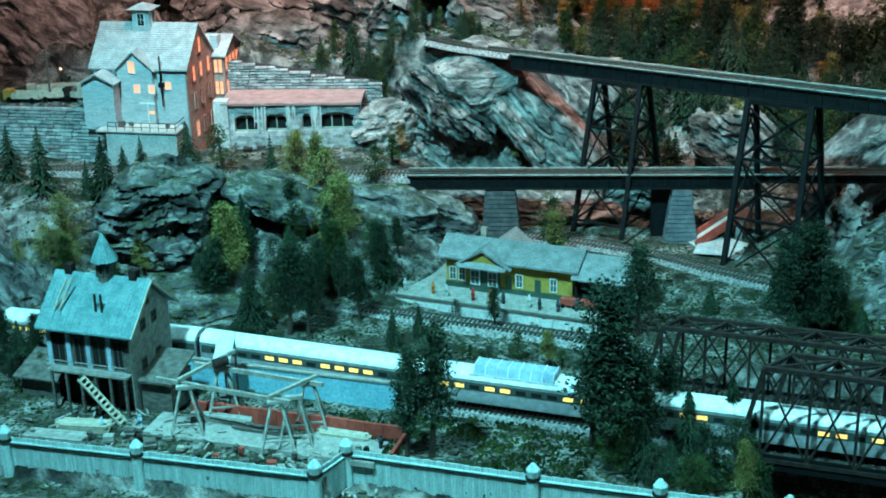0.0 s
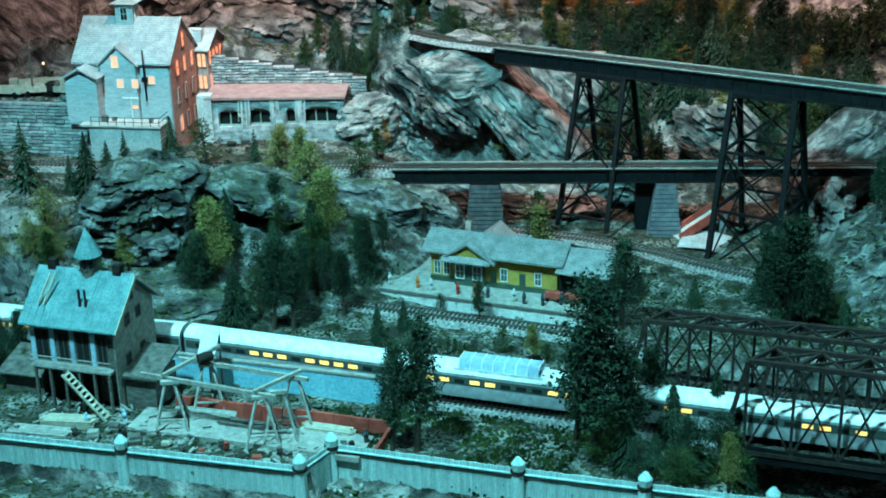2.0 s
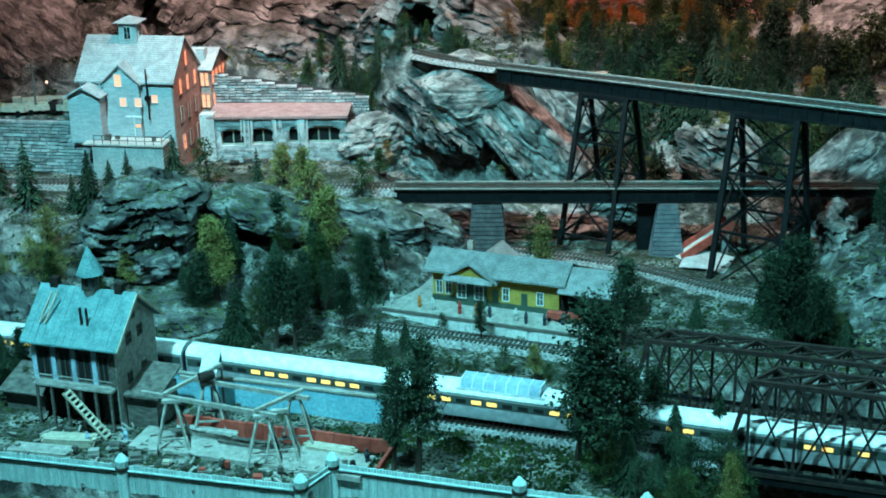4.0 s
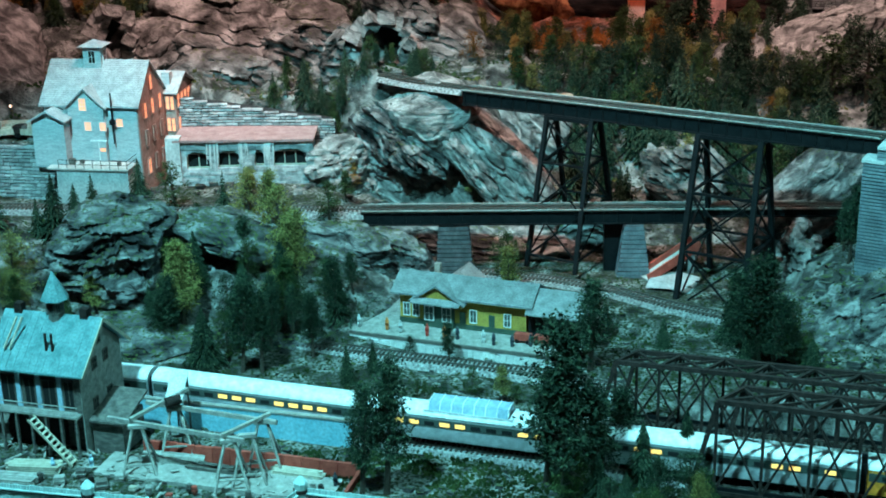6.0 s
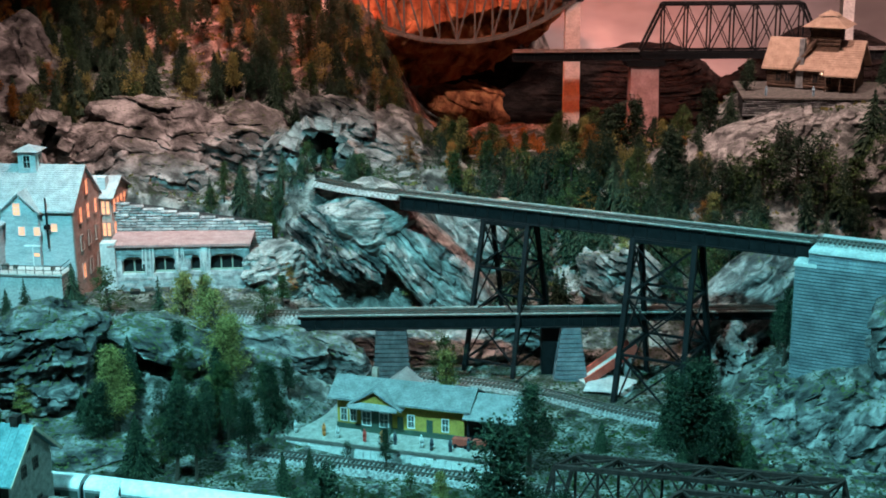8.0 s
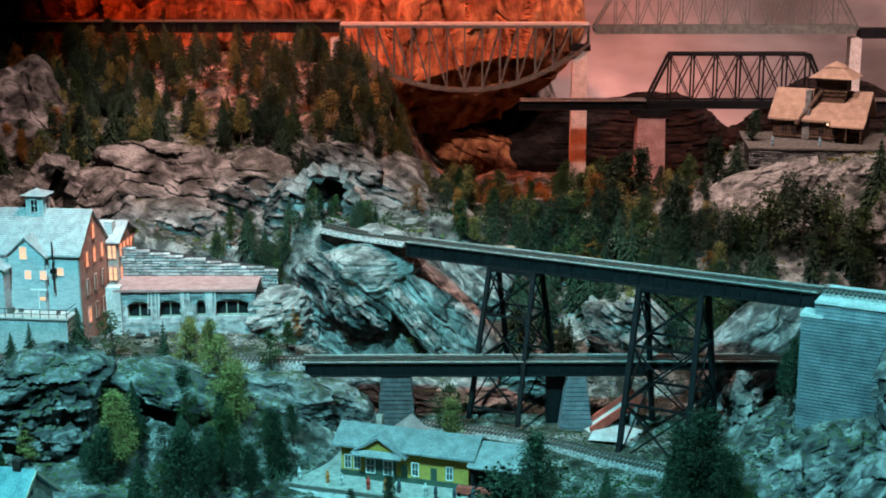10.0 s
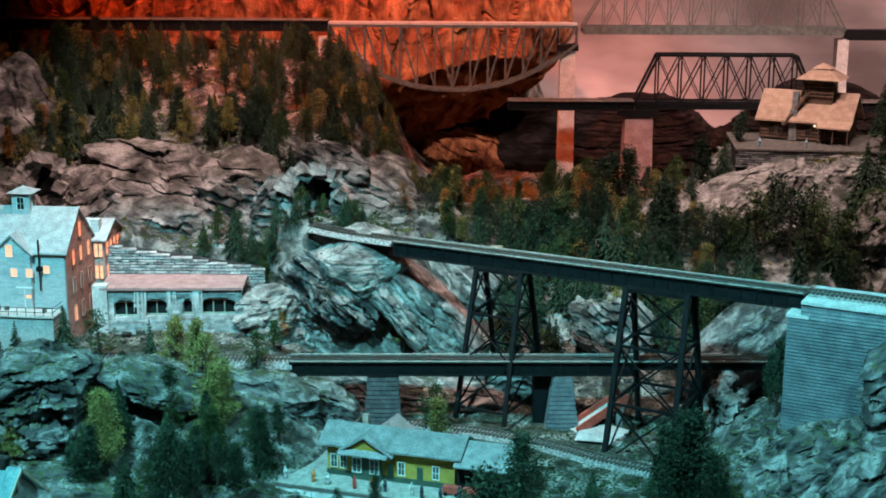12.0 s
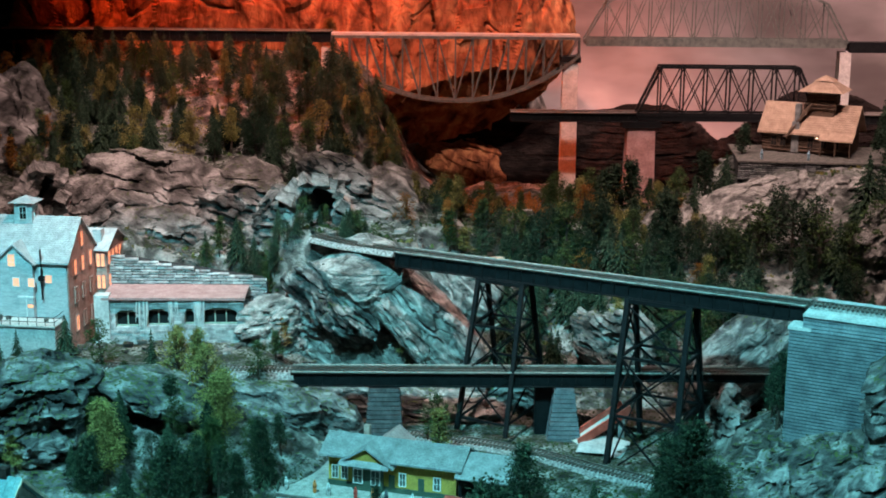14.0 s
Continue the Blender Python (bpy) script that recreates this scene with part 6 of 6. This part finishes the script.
def weeds(name, count, x0, x1, y0, y1, h, seed, mat, label, zmax=9.0):
    """Tufts of tiny leaves, one joined mesh."""
    r, s = random.Random(seed), Shape()
    for i in range(count):
        x, y = r.uniform(x0, x1), r.uniform(y0, y1)
        if grain(np.array(x * 14.0), np.array(y * 14.0), seed) < -0.05:
            continue
        z = float(ground(x, y))
        for j in range(5):
            a, q = r.uniform(0, 6.28), h * r.uniform(0.4, 1.0)
            px, py = x + r.uniform(-1, 1) * h, y + r.uniform(-1, 1) * h
            dx, dy = math.cos(a) * q * 0.5, math.sin(a) * q * 0.5
            s.add([(px - dx, py - dy, z), (px + dx, py + dy, z), (px + dx * 0.8 + dy * 0.5, py + dy * 0.8, z + q), (px - dx * 0.8, py - dy * 0.8 + dx * 0.5, z + q * 0.8)], [(0, 1, 2, 3)])
    solid(name, s, mat, pose(0, 0, 0), label, "ground cover", kind="stuff")


scree("scree", 2600, -0.95, 0.75, 1.36, 2.08, 0.002, 0.010, 1, ROCK, "scattered grey broken stones on the front ground")
scree("scree", 3200, -0.90, 0.60, 2.2, 2.9, 0.003, 0.016, 2, ROCK_HILL, "scattered pale broken stones on the hillside")
scree("scree", 900, 0.35, 0.75, 1.66, 2.0, 0.004, 0.020, 3, ROCK, "tumbled grey boulders below the abutment")
weeds("ground_cover", 2600, -0.95, 0.60, 1.52, 2.08, 0.004, 4, LEAF_GREEN, "low green weeds and moss tufts")
weeds("ground_cover", 1500, -0.26, 0.24, 1.33, 1.50, 0.005, 5, LEAF_GREEN, "low green weeds behind the fence")
weeds("ground_cover", 1800, -0.9, 0.9, 2.3, 3.1, 0.007, 6, LEAF_GREEN, "dark green undergrowth on the hillside")
weeds("ground_cover", 1200, -0.9, 0.9, 2.3, 3.1, 0.007, 7, LEAF_YELLOW, "olive undergrowth on the hillside")


# ---- passenger train ----
LINE = [(-0.75, 1.675), (-0.49, 1.622), (-0.149, 1.528), (0.014, 1.484), (0.205, 1.436), (0.70, 1.309)]


def on_line(s):
    for (x0, y0), (x1, y1) in zip(LINE, LINE[1:]):
        d = math.hypot(x1 - x0, y1 - y0)
        if s <= d:
            return x0 + (x1 - x0) * s / d, y0 + (y1 - y0) * s / d
        s -= d
    return x1, y1


def train_car(s0, length, z, label, dome=False, body_mat=None, lit=True, name="passenger_car"):
    a, b = on_line(s0), on_line(s0 + length)
    m, run = along((*a, z), (*b, z))
    ob = thing(name, m, label, "train car", "train cars")
    w = 0.0165
    side = body_mat or TRAIN_SILVER
    body = part("body", Shape().box(0.002, -w, 0.010, run - 0.002, w, 0.040), side, ob)
    flutes = Shape()
    for k in range(5):
        zz = 0.0125 + k * 0.0024
        flutes.box(0.003, -w - 0.0004, zz, run - 0.003, w + 0.0004, zz + 0.0012)
    part("fluting", flutes, side, body)
    part("window_band", Shape().box(0.004, -w - 0.0005, 0.0265, run - 0.004, w + 0.0005, 0.0365), TRAIN_BAND, body, "dark green window band")
    x, k = 0.018, 0
    while x < run - 0.03:
        part("pane", Shape().box(x, -w - 0.0009, 0.0285, x + 0.012, w + 0.0009, 0.0335), WINDOW_YELLOW if lit and lattice(k, s0 * 10, 2.0) > 0.45 else BLACK, body)
        x += 0.019
        k += 1
    n = 12
    out = [(-w - 0.0006, 0.040)] + [(-(w + 0.0004) * math.cos(math.pi * i / n), 0.040 + 0.0095 * math.sin(math.pi * i / n)) for i in range(1, n)] + [(w + 0.0006, 0.040)]
    part("roof", Shape().prism_x(out, 0.002, run - 0.002), TRAIN_ROOF, ob, "rounded white roof")
    if dome:
        d0, d1 = run * 0.28, run * 0.62
        part("dome_base", Shape().box(d0 - 0.006, -w * 0.92, 0.040, d1 + 0.006, w * 0.92, 0.0475), TRAIN_ROOF, ob)
        dm = part("dome", Shape().prism_x([(-w * 0.9, 0.0475), (w * 0.9, 0.0475), (w * 0.62, 0.0575), (-w * 0.62, 0.0575)], d0, d1), CAR_BLUE, ob, "glazed observation dome")
        x = d0
        while x < d1 + 0.001:
            part("dome_rib", Shape().beam((x, -w * 0.92, 0.0475), (x, -w * 0.63, 0.0580), 0.0009).beam((x, -w * 0.63, 0.058), (x, w * 0.63, 0.058), 0.0009), TRAIN_ROOF, dm)
            x += (d1 - d0) / 7
    part("diaphragm", Shape().box(-0.002, -0.010, 0.010, 0.002, 0.010, 0.042).box(run - 0.002, -0.010, 0.010, run + 0.002, 0.010, 0.042), STEEL_BLACK, ob, "dark gangway")
    part("underframe", Shape().box(0.07, -w * 0.8, 0.005, run - 0.07, w * 0.8, 0.010), STEEL_BLACK, ob)
    for c in (0.038, run - 0.038):
        bogie = part("bogie", Shape().box(c - 0.018, -0.012, 0.0045, c + 0.018, 0.012, 0.0085), STEEL_BLACK, ob)
        for dx in (-0.012, 0.012):
            for y in (-0.0085, 0.0085):
                part("wheel", Shape().tube((c + dx, y - 0.0012, 0.0052), (c + dx, y + 0.0012, 0.0052), 0.0052, 0.0052, 14), STEEL_BLACK, bogie)


RAIL_TOP = 0.0096
train_car(0.02, 0.285, RAIL_TOP, "silver passenger car with lit windows and a white roof")
train_car(0.308, 0.285, RAIL_TOP, "silver passenger car with a green window band and white roof")
train_car(0.596, 0.285, RAIL_TOP, "silver passenger car with a glazed observation dome", dome=True)
train_car(0.884, 0.285, RAIL_TOP, "silver passenger car crossing the truss bridge")
train_car(1.172, 0.24, RAIL_TOP, "orange and grey passenger car behind the truss", body_mat=TRAIN_ORANGE)


# ---- mill yard ----
def blue_screen():
    m, length = along((-0.475, 1.578, -0.002), (-0.192, 1.512, -0.002))
    ob = thing("blue_wall", m, "low pale blue painted wall between the yard and the main line", "wall")
    part("panel", Shape().box(0, 0, 0, length, 0.004, 0.036), BLUE_PAINT, ob)
    part("coping", Shape().box(-0.001, -0.001, 0.036, length + 0.001, 0.005, 0.0385), WOOD_GREY, ob)


blue_screen()


def red_kerb():
    m, length = along((-0.44, 1.492, -0.002), (-0.178, 1.434, -0.002))
    ob = thing("red_plank_wall", m, "low red painted plank wall around the yard", "wall")
    n = 12
    for i in range(n):
        part("plank", Shape().box(length * i / n, 0, 0, length * (i + 1) / n - 0.0006, 0.004, 0.021 + random.uniform(0, 0.0012)), WOOD_RED, ob)
    part("end_plank", Shape().box(length, -0.045, 0, length + 0.004, 0.004, 0.012), WOOD_RED, ob)


red_kerb()
m, _ = along((-0.480, 1.470, 0), (-0.185, 1.402, 0))
solid("yard_slab", Shape().box(0.0, -0.030, -0.002, 0.290, 0.022, 0.0045), WOOD_GREY, m, "dusty grey slab of the mill yard", "slab", kind="structure")


def a_frame(x, y, h, wide, turn=0.0):
    ob = thing("timber_trestle", pose(x, y, 0.001, 0, 0, turn), "weathered timber a-frame trestle in the mill yard", "trestle", "yard trestles")
    for sx in (-1, 1):
        for sy in (-1, 1):
            part("leg", Shape().beam((sx * wide * 0.5, sy * wide * 0.45, 0), (sx * wide * 0.12, 0, h), 0.0024), WOOD_GREY, ob)
    part("cross_bar", Shape().beam((-wide * 0.4, -wide * 0.33, h * 0.28), (wide * 0.4, -wide * 0.33, h * 0.28), 0.002), WOOD_GREY, ob)
    part("cross_bar", Shape().beam((-wide * 0.4, wide * 0.33, h * 0.28), (wide * 0.4, wide * 0.33, h * 0.28), 0.002), WOOD_GREY, ob)
    part("head", Shape().box(-wide * 0.25, -0.003, h - 0.002, wide * 0.25, 0.003, h + 0.002), WOOD_GREY, ob)


def gantry():
    for x, y in ((-0.432, 1.446), (-0.398, 1.492), (-0.318, 1.412), (-0.300, 1.425), (-0.288, 1.458)):
        a_frame(x, y, 0.060, 0.040, 8)
    ob = thing("gantry_beam", pose(0, 0, 0.0625), "long weathered timber gantry beams on trestles", "beam")
    part("beam", Shape().beam((-0.470, 1.462, 0.001), (-0.300, 1.407, 0.001), 0.004, 0.005), WOOD_GREY, ob)
    part("beam", Shape().beam((-0.435, 1.504, 0.001), (-0.270, 1.452, 0.001), 0.004, 0.005), WOOD_GREY, ob)
    part("cross_beam", Shape().beam((-0.325, 1.410, 0.006), (-0.280, 1.465, 0.006), 0.004), WOOD_GREY, ob)
    part("boom", Shape().beam((-0.440, 1.448, 0.006), (-0.385, 1.510, 0.016), 0.004), WOOD_GREY, ob)
    part("winch", Shape().tube((-0.405, 1.480, 0.012), (-0.390, 1.490, 0.012), 0.006, 0.006, 12), STEEL_RUST, ob)


gantry()


def tilted_panel():
    ob = thing("sloping_panel", pose(-0.404, 1.525, 0.0, 0, 0, -14), "pale tilted roof panel on posts beside the gantry", "panel")
    part("sheet", Shape().beam((0, -0.012, 0.052), (0, 0.016, 0.088), 0.022, 0.002), TRIM_WHITE, ob)
    for x in (-0.008, 0.008):
        part("post", Shape().box(x, -0.010, 0, x + 0.002, -0.008, 0.056), WOOD_DARK, ob)
        part("post", Shape().box(x, 0.013, 0, x + 0.002, 0.015, 0.084), WOOD_DARK, ob)


tilted_panel()


def yard_stack(x, y, w, d, n, turn, mat, label):
    ob = thing("lumber_stack", pose(x, y, 0.001, 0, 0, turn), label, "lumber", "yard lumber")
    for i in range(n):
        z = i * 0.0026
        for j in range(4):
            yy = -d / 2 + d * j / 4
            k = random.uniform(-0.004, 0.004)
            part("board", Shape().box(-w / 2 + k, yy, z, w / 2 + k, yy + d / 4 - 0.0006, z + 0.0020), mat, ob)


yard_stack(-0.585, 1.425, 0.075, 0.022, 3, -8, WOOD_GREY, "stack of grey weathered boards in the yard")
yard_stack(-0.560, 1.450, 0.060, 0.020, 4, -4, WOOD_PALE, "stack of pale sawn boards in the yard")
yard_stack(-0.40, 1.470, 0.075, 0.018, 4, -12, WOOD_GREY, "stack of grey boards under the gantry")
yard_stack(-0.335, 1.446, 0.085, 0.016, 3, -14, WOOD_DARK, "stack of dark boards under the gantry")
yard_stack(-0.248, 1.440, 0.060, 0.016, 3, -14, WOOD_PALE, "stack of pale boards by the red planks")


def crate(x, y, s, mat, label="small weathered crate on the yard slab"):
    ob = thing("crate", pose(x, y, 0.003, 0, 0, random.uniform(-20, 20)), label, "crate", "yard crates")
    part("box", Shape().box(-s / 2, -s * 0.4, 0, s / 2, s * 0.4, s * 0.7), mat, ob)
    part("batten", Shape().box(-s / 2 - 0.0006, -s * 0.4 - 0.0006, s * 0.25, s / 2 + 0.0006, s * 0.4 + 0.0006, s * 0.38), WOOD_GREY, ob)


for x, y, s, mat in ((-0.468, 1.408, 0.013, WOOD_DARK), (-0.452, 1.425, 0.010, WOOD_GREY), (-0.500, 1.435, 0.011, WOOD_DARK), (-0.350, 1.372, 0.010, WOOD_DARK), (-0.335, 1.370, 0.007, STEEL_RUST),
                     (-0.318, 1.368, 0.010, WOOD_RED), (-0.306, 1.362, 0.008, WOOD_GREY), (-0.520, 1.418, 0.012, WOOD_GREY), (-0.275, 1.355, 0.009, WOOD_DARK), (-0.43, 1.40, 0.008, WOOD_PALE), (-0.60, 1.41, 0.010, WOOD_DARK), (-0.385, 1.385, 0.007, WOOD_RED)):
    crate(x, y, s, mat)
figure(-0.200, 1.412, 0.003, DOLL_DARK, label="dark blue painted figurine standing on the yard slab")
figure(-0.536, 1.446, 0.001, CAR_BLUE, label="pale blue painted figurine beside the mill")
figure(-0.493, 1.455, 0.001, CAR_BLUE, label="pale blue painted figurine at the mill stairs")


# ---- lodge on the knoll ----
def lodge():
    ob = thing("log_lodge", pose(0.735, 2.80, 0.350, 0, 0, -27), "brown log lodge with tan roofs and a square lookout tower", "lodge")
    w, d, eave, ridge = 0.165, 0.10, 0.046, 0.089
    part("wall", Shape().prism_x([(-d / 2, 0), (d / 2, 0), (d / 2, eave), (0, ridge), (-d / 2, eave)], -w / 2, w / 2), LOG, ob)
    for i in range(8):
        part("log", Shape().tube((-w / 2 - 0.003, -d / 2, 0.004 + i * 0.0058), (w / 2 + 0.003, -d / 2, 0.004 + i * 0.0058), 0.0030, 0.0030, 8), LOG, ob)
    part("roof", gable_roof(-w / 2, w / 2, -d / 2, d / 2, eave, ridge, over=0.012, thick=0.003), ROOF_TAN, ob, "tan shingle roof")
    rise = (ridge - eave) / (d / 2)
    part("shingle_cover", shingle_rows(-w / 2 - 0.012, w / 2 + 0.012, -d / 2 - 0.012, eave - 0.012 * rise + 0.0032, 0, ridge + 0.0034, 14), ROOF_TAN, ob)
    t = 0.026
    tower = part("lookout", Shape().box(-0.006, -t, ridge - 0.03, -0.006 + 2 * t, t, ridge + 0.032), LOG, ob, "square log lookout tower")
    for i in range(5):
        part("log", Shape().tube((-0.009, -t, ridge - 0.004 + i * 0.007), (-0.003 + 2 * t, -t, ridge - 0.004 + i * 0.007), 0.003, 0.003, 8), LOG, tower)
    for k, (r, z) in enumerate(((0.044, ridge + 0.030), (0.020, ridge + 0.050))):
        cx = -0.006 + t
        up, r2 = (0.018, 0.018) if k == 0 else (0.010, 0.001)
        vs = [(cx + a * r, b * r, z) for a, b in ((-1, -1), (1, -1), (1, 1), (-1, 1))] + [(cx + a * r2, b * r2, z + up) for a, b in ((-1, -1), (1, -1), (1, 1), (-1, 1))]
        part("lookout_roof", Shape().add(vs, [(0, 1, 5, 4), (1, 2, 6, 5), (2, 3, 7, 6), (3, 0, 4, 7), (3, 2, 1, 0), (4, 5, 6, 7)]), ROOF_TAN, tower)
    part("chimney", Shape().box(-0.028, -d / 2 - 0.004, 0, -0.014, -d / 2 + 0.008, 0.06).box(-0.026, -0.045, 0.05, -0.016, -0.030, ridge + 0.006), STONE, ob, "rough stone chimney")
    stair = Shape()
    stair.beam((-0.038, -d / 2 - 0.016, 0.03), (0.002, -0.026, ridge + 0.006), 0.009, 0.003)
    part("roof_walk", stair, LOG, ob, "dark wooden walkway up the roof")
    part("porch_roof", Shape().prism_x([(-d / 2 - 0.03, 0.030), (-d / 2, 0.044), (-d / 2, 0.047), (-d / 2 - 0.03, 0.033)], 0.030, 0.095), ROOF_TAN, ob)
    for x in (0.034, 0.062, 0.090):
        part("post", Shape().tube((x, -d / 2 - 0.026, 0), (x, -d / 2 - 0.026, 0.031), 0.0016, 0.0016, 6), LOG, ob)
    for x in (-0.062, -0.044, 0.010, 0.036, 0.060):
        window(ob, pose(x, -d / 2 - 0.0042, 0.012), 0.010, 0.018, BLACK, LOG)
    part("lamp", Shape().tube((0.022, -d / 2 - 0.006, 0.03), (0.022, -d / 2 - 0.006, 0.033), 0.0016, 0.0016, 8), LAMP_GLOW, ob, "small lit lamp")


lodge()
wall, n = stacked_wall("lodge_terrace", (0.565, 2.672, 0.0), (0.83, 2.645, 0), 0.312, 0.345, 0.345, 0.10, "low grey stone terrace wall under the lodge", course=0.0045, mat=STONE)
part("terrace_top", Shape().box(-0.002, -0.003, 0.345, n + 0.16, 0.20, 0.348), WOOD_DARK, wall, "dark terrace boards")
figure(0.612, 2.69, 0.348, CAR_BLUE, label="pale blue painted figurine on the lodge terrace")
figure(0.70, 2.68, 0.348, CAR_BLUE, label="pale blue painted figurine on the lodge terrace")


# ---- small things ----
def utility_pole(x, y, h):
    ob = thing("utility_pole", pose(x, y, float(ground(x, y)) - 0.003), "weathered wooden utility pole with a crossarm", "pole", "utility poles")
    part("pole", Shape().tube((0, 0, 0), (0, 0, h), 0.0022, 0.0016, 7), WOOD_DARK, ob)
    part("crossarm", Shape().box(-0.012, -0.001, h * 0.88, 0.012, 0.001, h * 0.91), WOOD_DARK, ob)


utility_pole(-0.86, 2.27, 0.09)
utility_pole(-0.80, 2.33, 0.07)


def lit_lamp(x, y, z, label):
    ob = thing("yard_lamp", pose(x, y, z), label, "lamp", "small lamps")
    part("stem", Shape().tube((0, 0, 0), (0, 0, 0.012), 0.0006, 0.0006, 5), STEEL_BLACK, ob)
    part("bulb", Shape().tube((0, 0, 0.012), (0, 0, 0.0155), 0.0018, 0.0014, 8), LAMP_GLOW, ob, "glowing warm bulb")


def truck(x, y, z, turn, mat, label):
    ob = thing("toy_truck", pose(x, y, z, 0, 0, turn), label, "truck", "parked trucks")
    part("cab", Shape().box(0.020, -0.009, 0.004, 0.034, 0.009, 0.020), mat, ob)
    part("bed", Shape().box(-0.030, -0.010, 0.006, 0.019, 0.010, 0.009).box(-0.030, -0.010, 0.009, 0.019, -0.0085, 0.016).box(-0.030, 0.0085, 0.009, 0.019, 0.010, 0.016), WOOD_PALE, ob)
    part("windscreen", Shape().box(0.0335, -0.007, 0.012, 0.0345, 0.007, 0.018), BLACK, ob)
    for wx in (-0.018, 0.024):
        for wy in (-0.010, 0.010):
            part("wheel", Shape().tube((wx, wy - 0.002, 0.0045), (wx, wy + 0.002, 0.0045), 0.0045, 0.0045, 12), STEEL_BLACK, ob)


truck(-0.875, 2.30, 0.184, 200, WOOD_PALE, "tan toy truck parked above the stone wall")
truck(-0.848, 2.265, 0.184, 15, WOOD_DARK, "dark toy truck parked above the stone wall")
truck(-0.900, 2.255, 0.184, 175, YELLOW, "yellow toy truck parked above the stone wall")
truck(-0.800, 2.262, 0.184, 170, STEEL_RUST, "rusty toy truck parked above the stone wall")
truck(-0.825, 2.31, 0.184, 10, CAR_BLUE, "pale toy truck parked above the stone wall")


# ---- more yard clutter ----
def barrel(x, y, mat):
    ob = thing("barrel", pose(x, y, 0.003), "small weathered barrel in the mill yard", "barrel", "yard barrels")
    part("body", Shape().tube((0, 0, 0), (0, 0, 0.0045), 0.0030, 0.0036, 10).tube((0, 0, 0.0045), (0, 0, 0.009), 0.0036, 0.0030, 10), mat, ob)
    part("hoop", Shape().tube((0, 0, 0.0020), (0, 0, 0.0026), 0.0036, 0.0036, 10).tube((0, 0, 0.0064), (0, 0, 0.0070), 0.0036, 0.0036, 10), STEEL_RUST, ob)


for x, y, mat in ((-0.49, 1.41, WOOD_DARK), (-0.483, 1.417, STEEL_RUST), (-0.41, 1.392, WOOD_GREY), (-0.365, 1.40, WOOD_DARK), (-0.358, 1.395, WOOD_RED), (-0.295, 1.385, WOOD_DARK), (-0.225, 1.405, WOOD_GREY), (-0.215, 1.400, STEEL_RUST), (-0.545, 1.425, WOOD_DARK), (-0.615, 1.43, WOOD_GREY)):
    barrel(x, y, mat)


def debris():
    r, s = random.Random(77), Shape()
    for i in range(120):
        x = r.uniform(-0.64, -0.19)
        y = r.uniform(1.355, 1.46) - 0.141 * (x + 0.30)
        a, n = r.uniform(0, 3.14), r.uniform(0.003, 0.016)
        z = float(ground(x, y)) + 0.004 + r.uniform(0, 0.003)
        s.beam((x, y, z), (x + math.cos(a) * n, y + math.sin(a) * n, z + r.uniform(-0.001, 0.002)), r.uniform(0.001, 0.003), r.uniform(0.001, 0.002))
    solid("timber_offcuts", s, WOOD_GREY, pose(0, 0, 0), "scattered timber offcuts and scrap in the mill yard", "scrap", kind="stuff")


debris()


def ramp():
    ob = thing("red_ramp", pose(0, 0, 0), "sloping red chute with a pale deck behind the pier", "ramp")
    a, b = Vector((0.208, 2.076, 0.000)), Vector((0.292, 2.118, 0.042))
    side = Vector((-0.45, 0.89, 0)) * 0.012
    part("deck", Shape().beam(a, b, 0.024, 0.004), CONCRETE, ob, "pale worn deck")
    for k in (-1, 1):
        part("side_board", Shape().beam(a + side * k + Vector((0, 0, 0.004)), b + side * k + Vector((0, 0, 0.004)), 0.003, 0.014), WOOD_RED, ob)
    part("prop", Shape().box(0.278, 2.100, -0.03, 0.288, 2.125, 0.032), STONE, ob)


ramp()
st = Shape()
pts = [(0.215, 2.062, 0.0), (0.255, 2.055, 0.0), (0.295, 2.045, -0.008), (0.335, 2.03, -0.024), (0.37, 2.00, -0.024), (0.40, 1.97, -0.014)]
for (x0, y0, z0), (x1, y1, z1) in zip(pts, pts[1:]):
    st.add([(x0 - 0.010, y0 - 0.036, z0 + 0.005), (x1 - 0.010, y1 - 0.036, z1 + 0.005), (x1 + 0.010, y1 + 0.036, z1 + 0.006), (x0 + 0.010, y0 + 0.036, z0 + 0.006)], [(0, 1, 2, 3)])
solid("stream_bed", st, PLASTER, pose(0, 0, 0), "pale washed-out stream bed under the trestle", "stream", kind="structure")
lit_lamp(-0.262, 1.93, 0.055, "tiny lit lamp on the dark rock")
lit_lamp(-0.87, 2.36, 0.20, "tiny lit lamp beside the utility pole")


def hut(x, y):
    ob = thing("yellow_hut", pose(x, y, float(ground(x, y)) - 0.002, 0, 0, -8), "small mustard yellow hut among the hillside bushes", "hut")
    part("wall", Shape().prism_x([(-0.014, 0), (0.014, 0), (0.014, 0.022), (0, 0.032), (-0.014, 0.022)], -0.02, 0.02), YELLOW, ob)
    part("roof", gable_roof(-0.02, 0.02, -0.014, 0.014, 0.022, 0.032, over=0.003), ROOF_TAN, ob)
    part("door", Shape().box(-0.004, -0.0150, 0, 0.004, -0.0138, 0.016), WOOD_DARK, ob)


hut(0.094, 2.475)
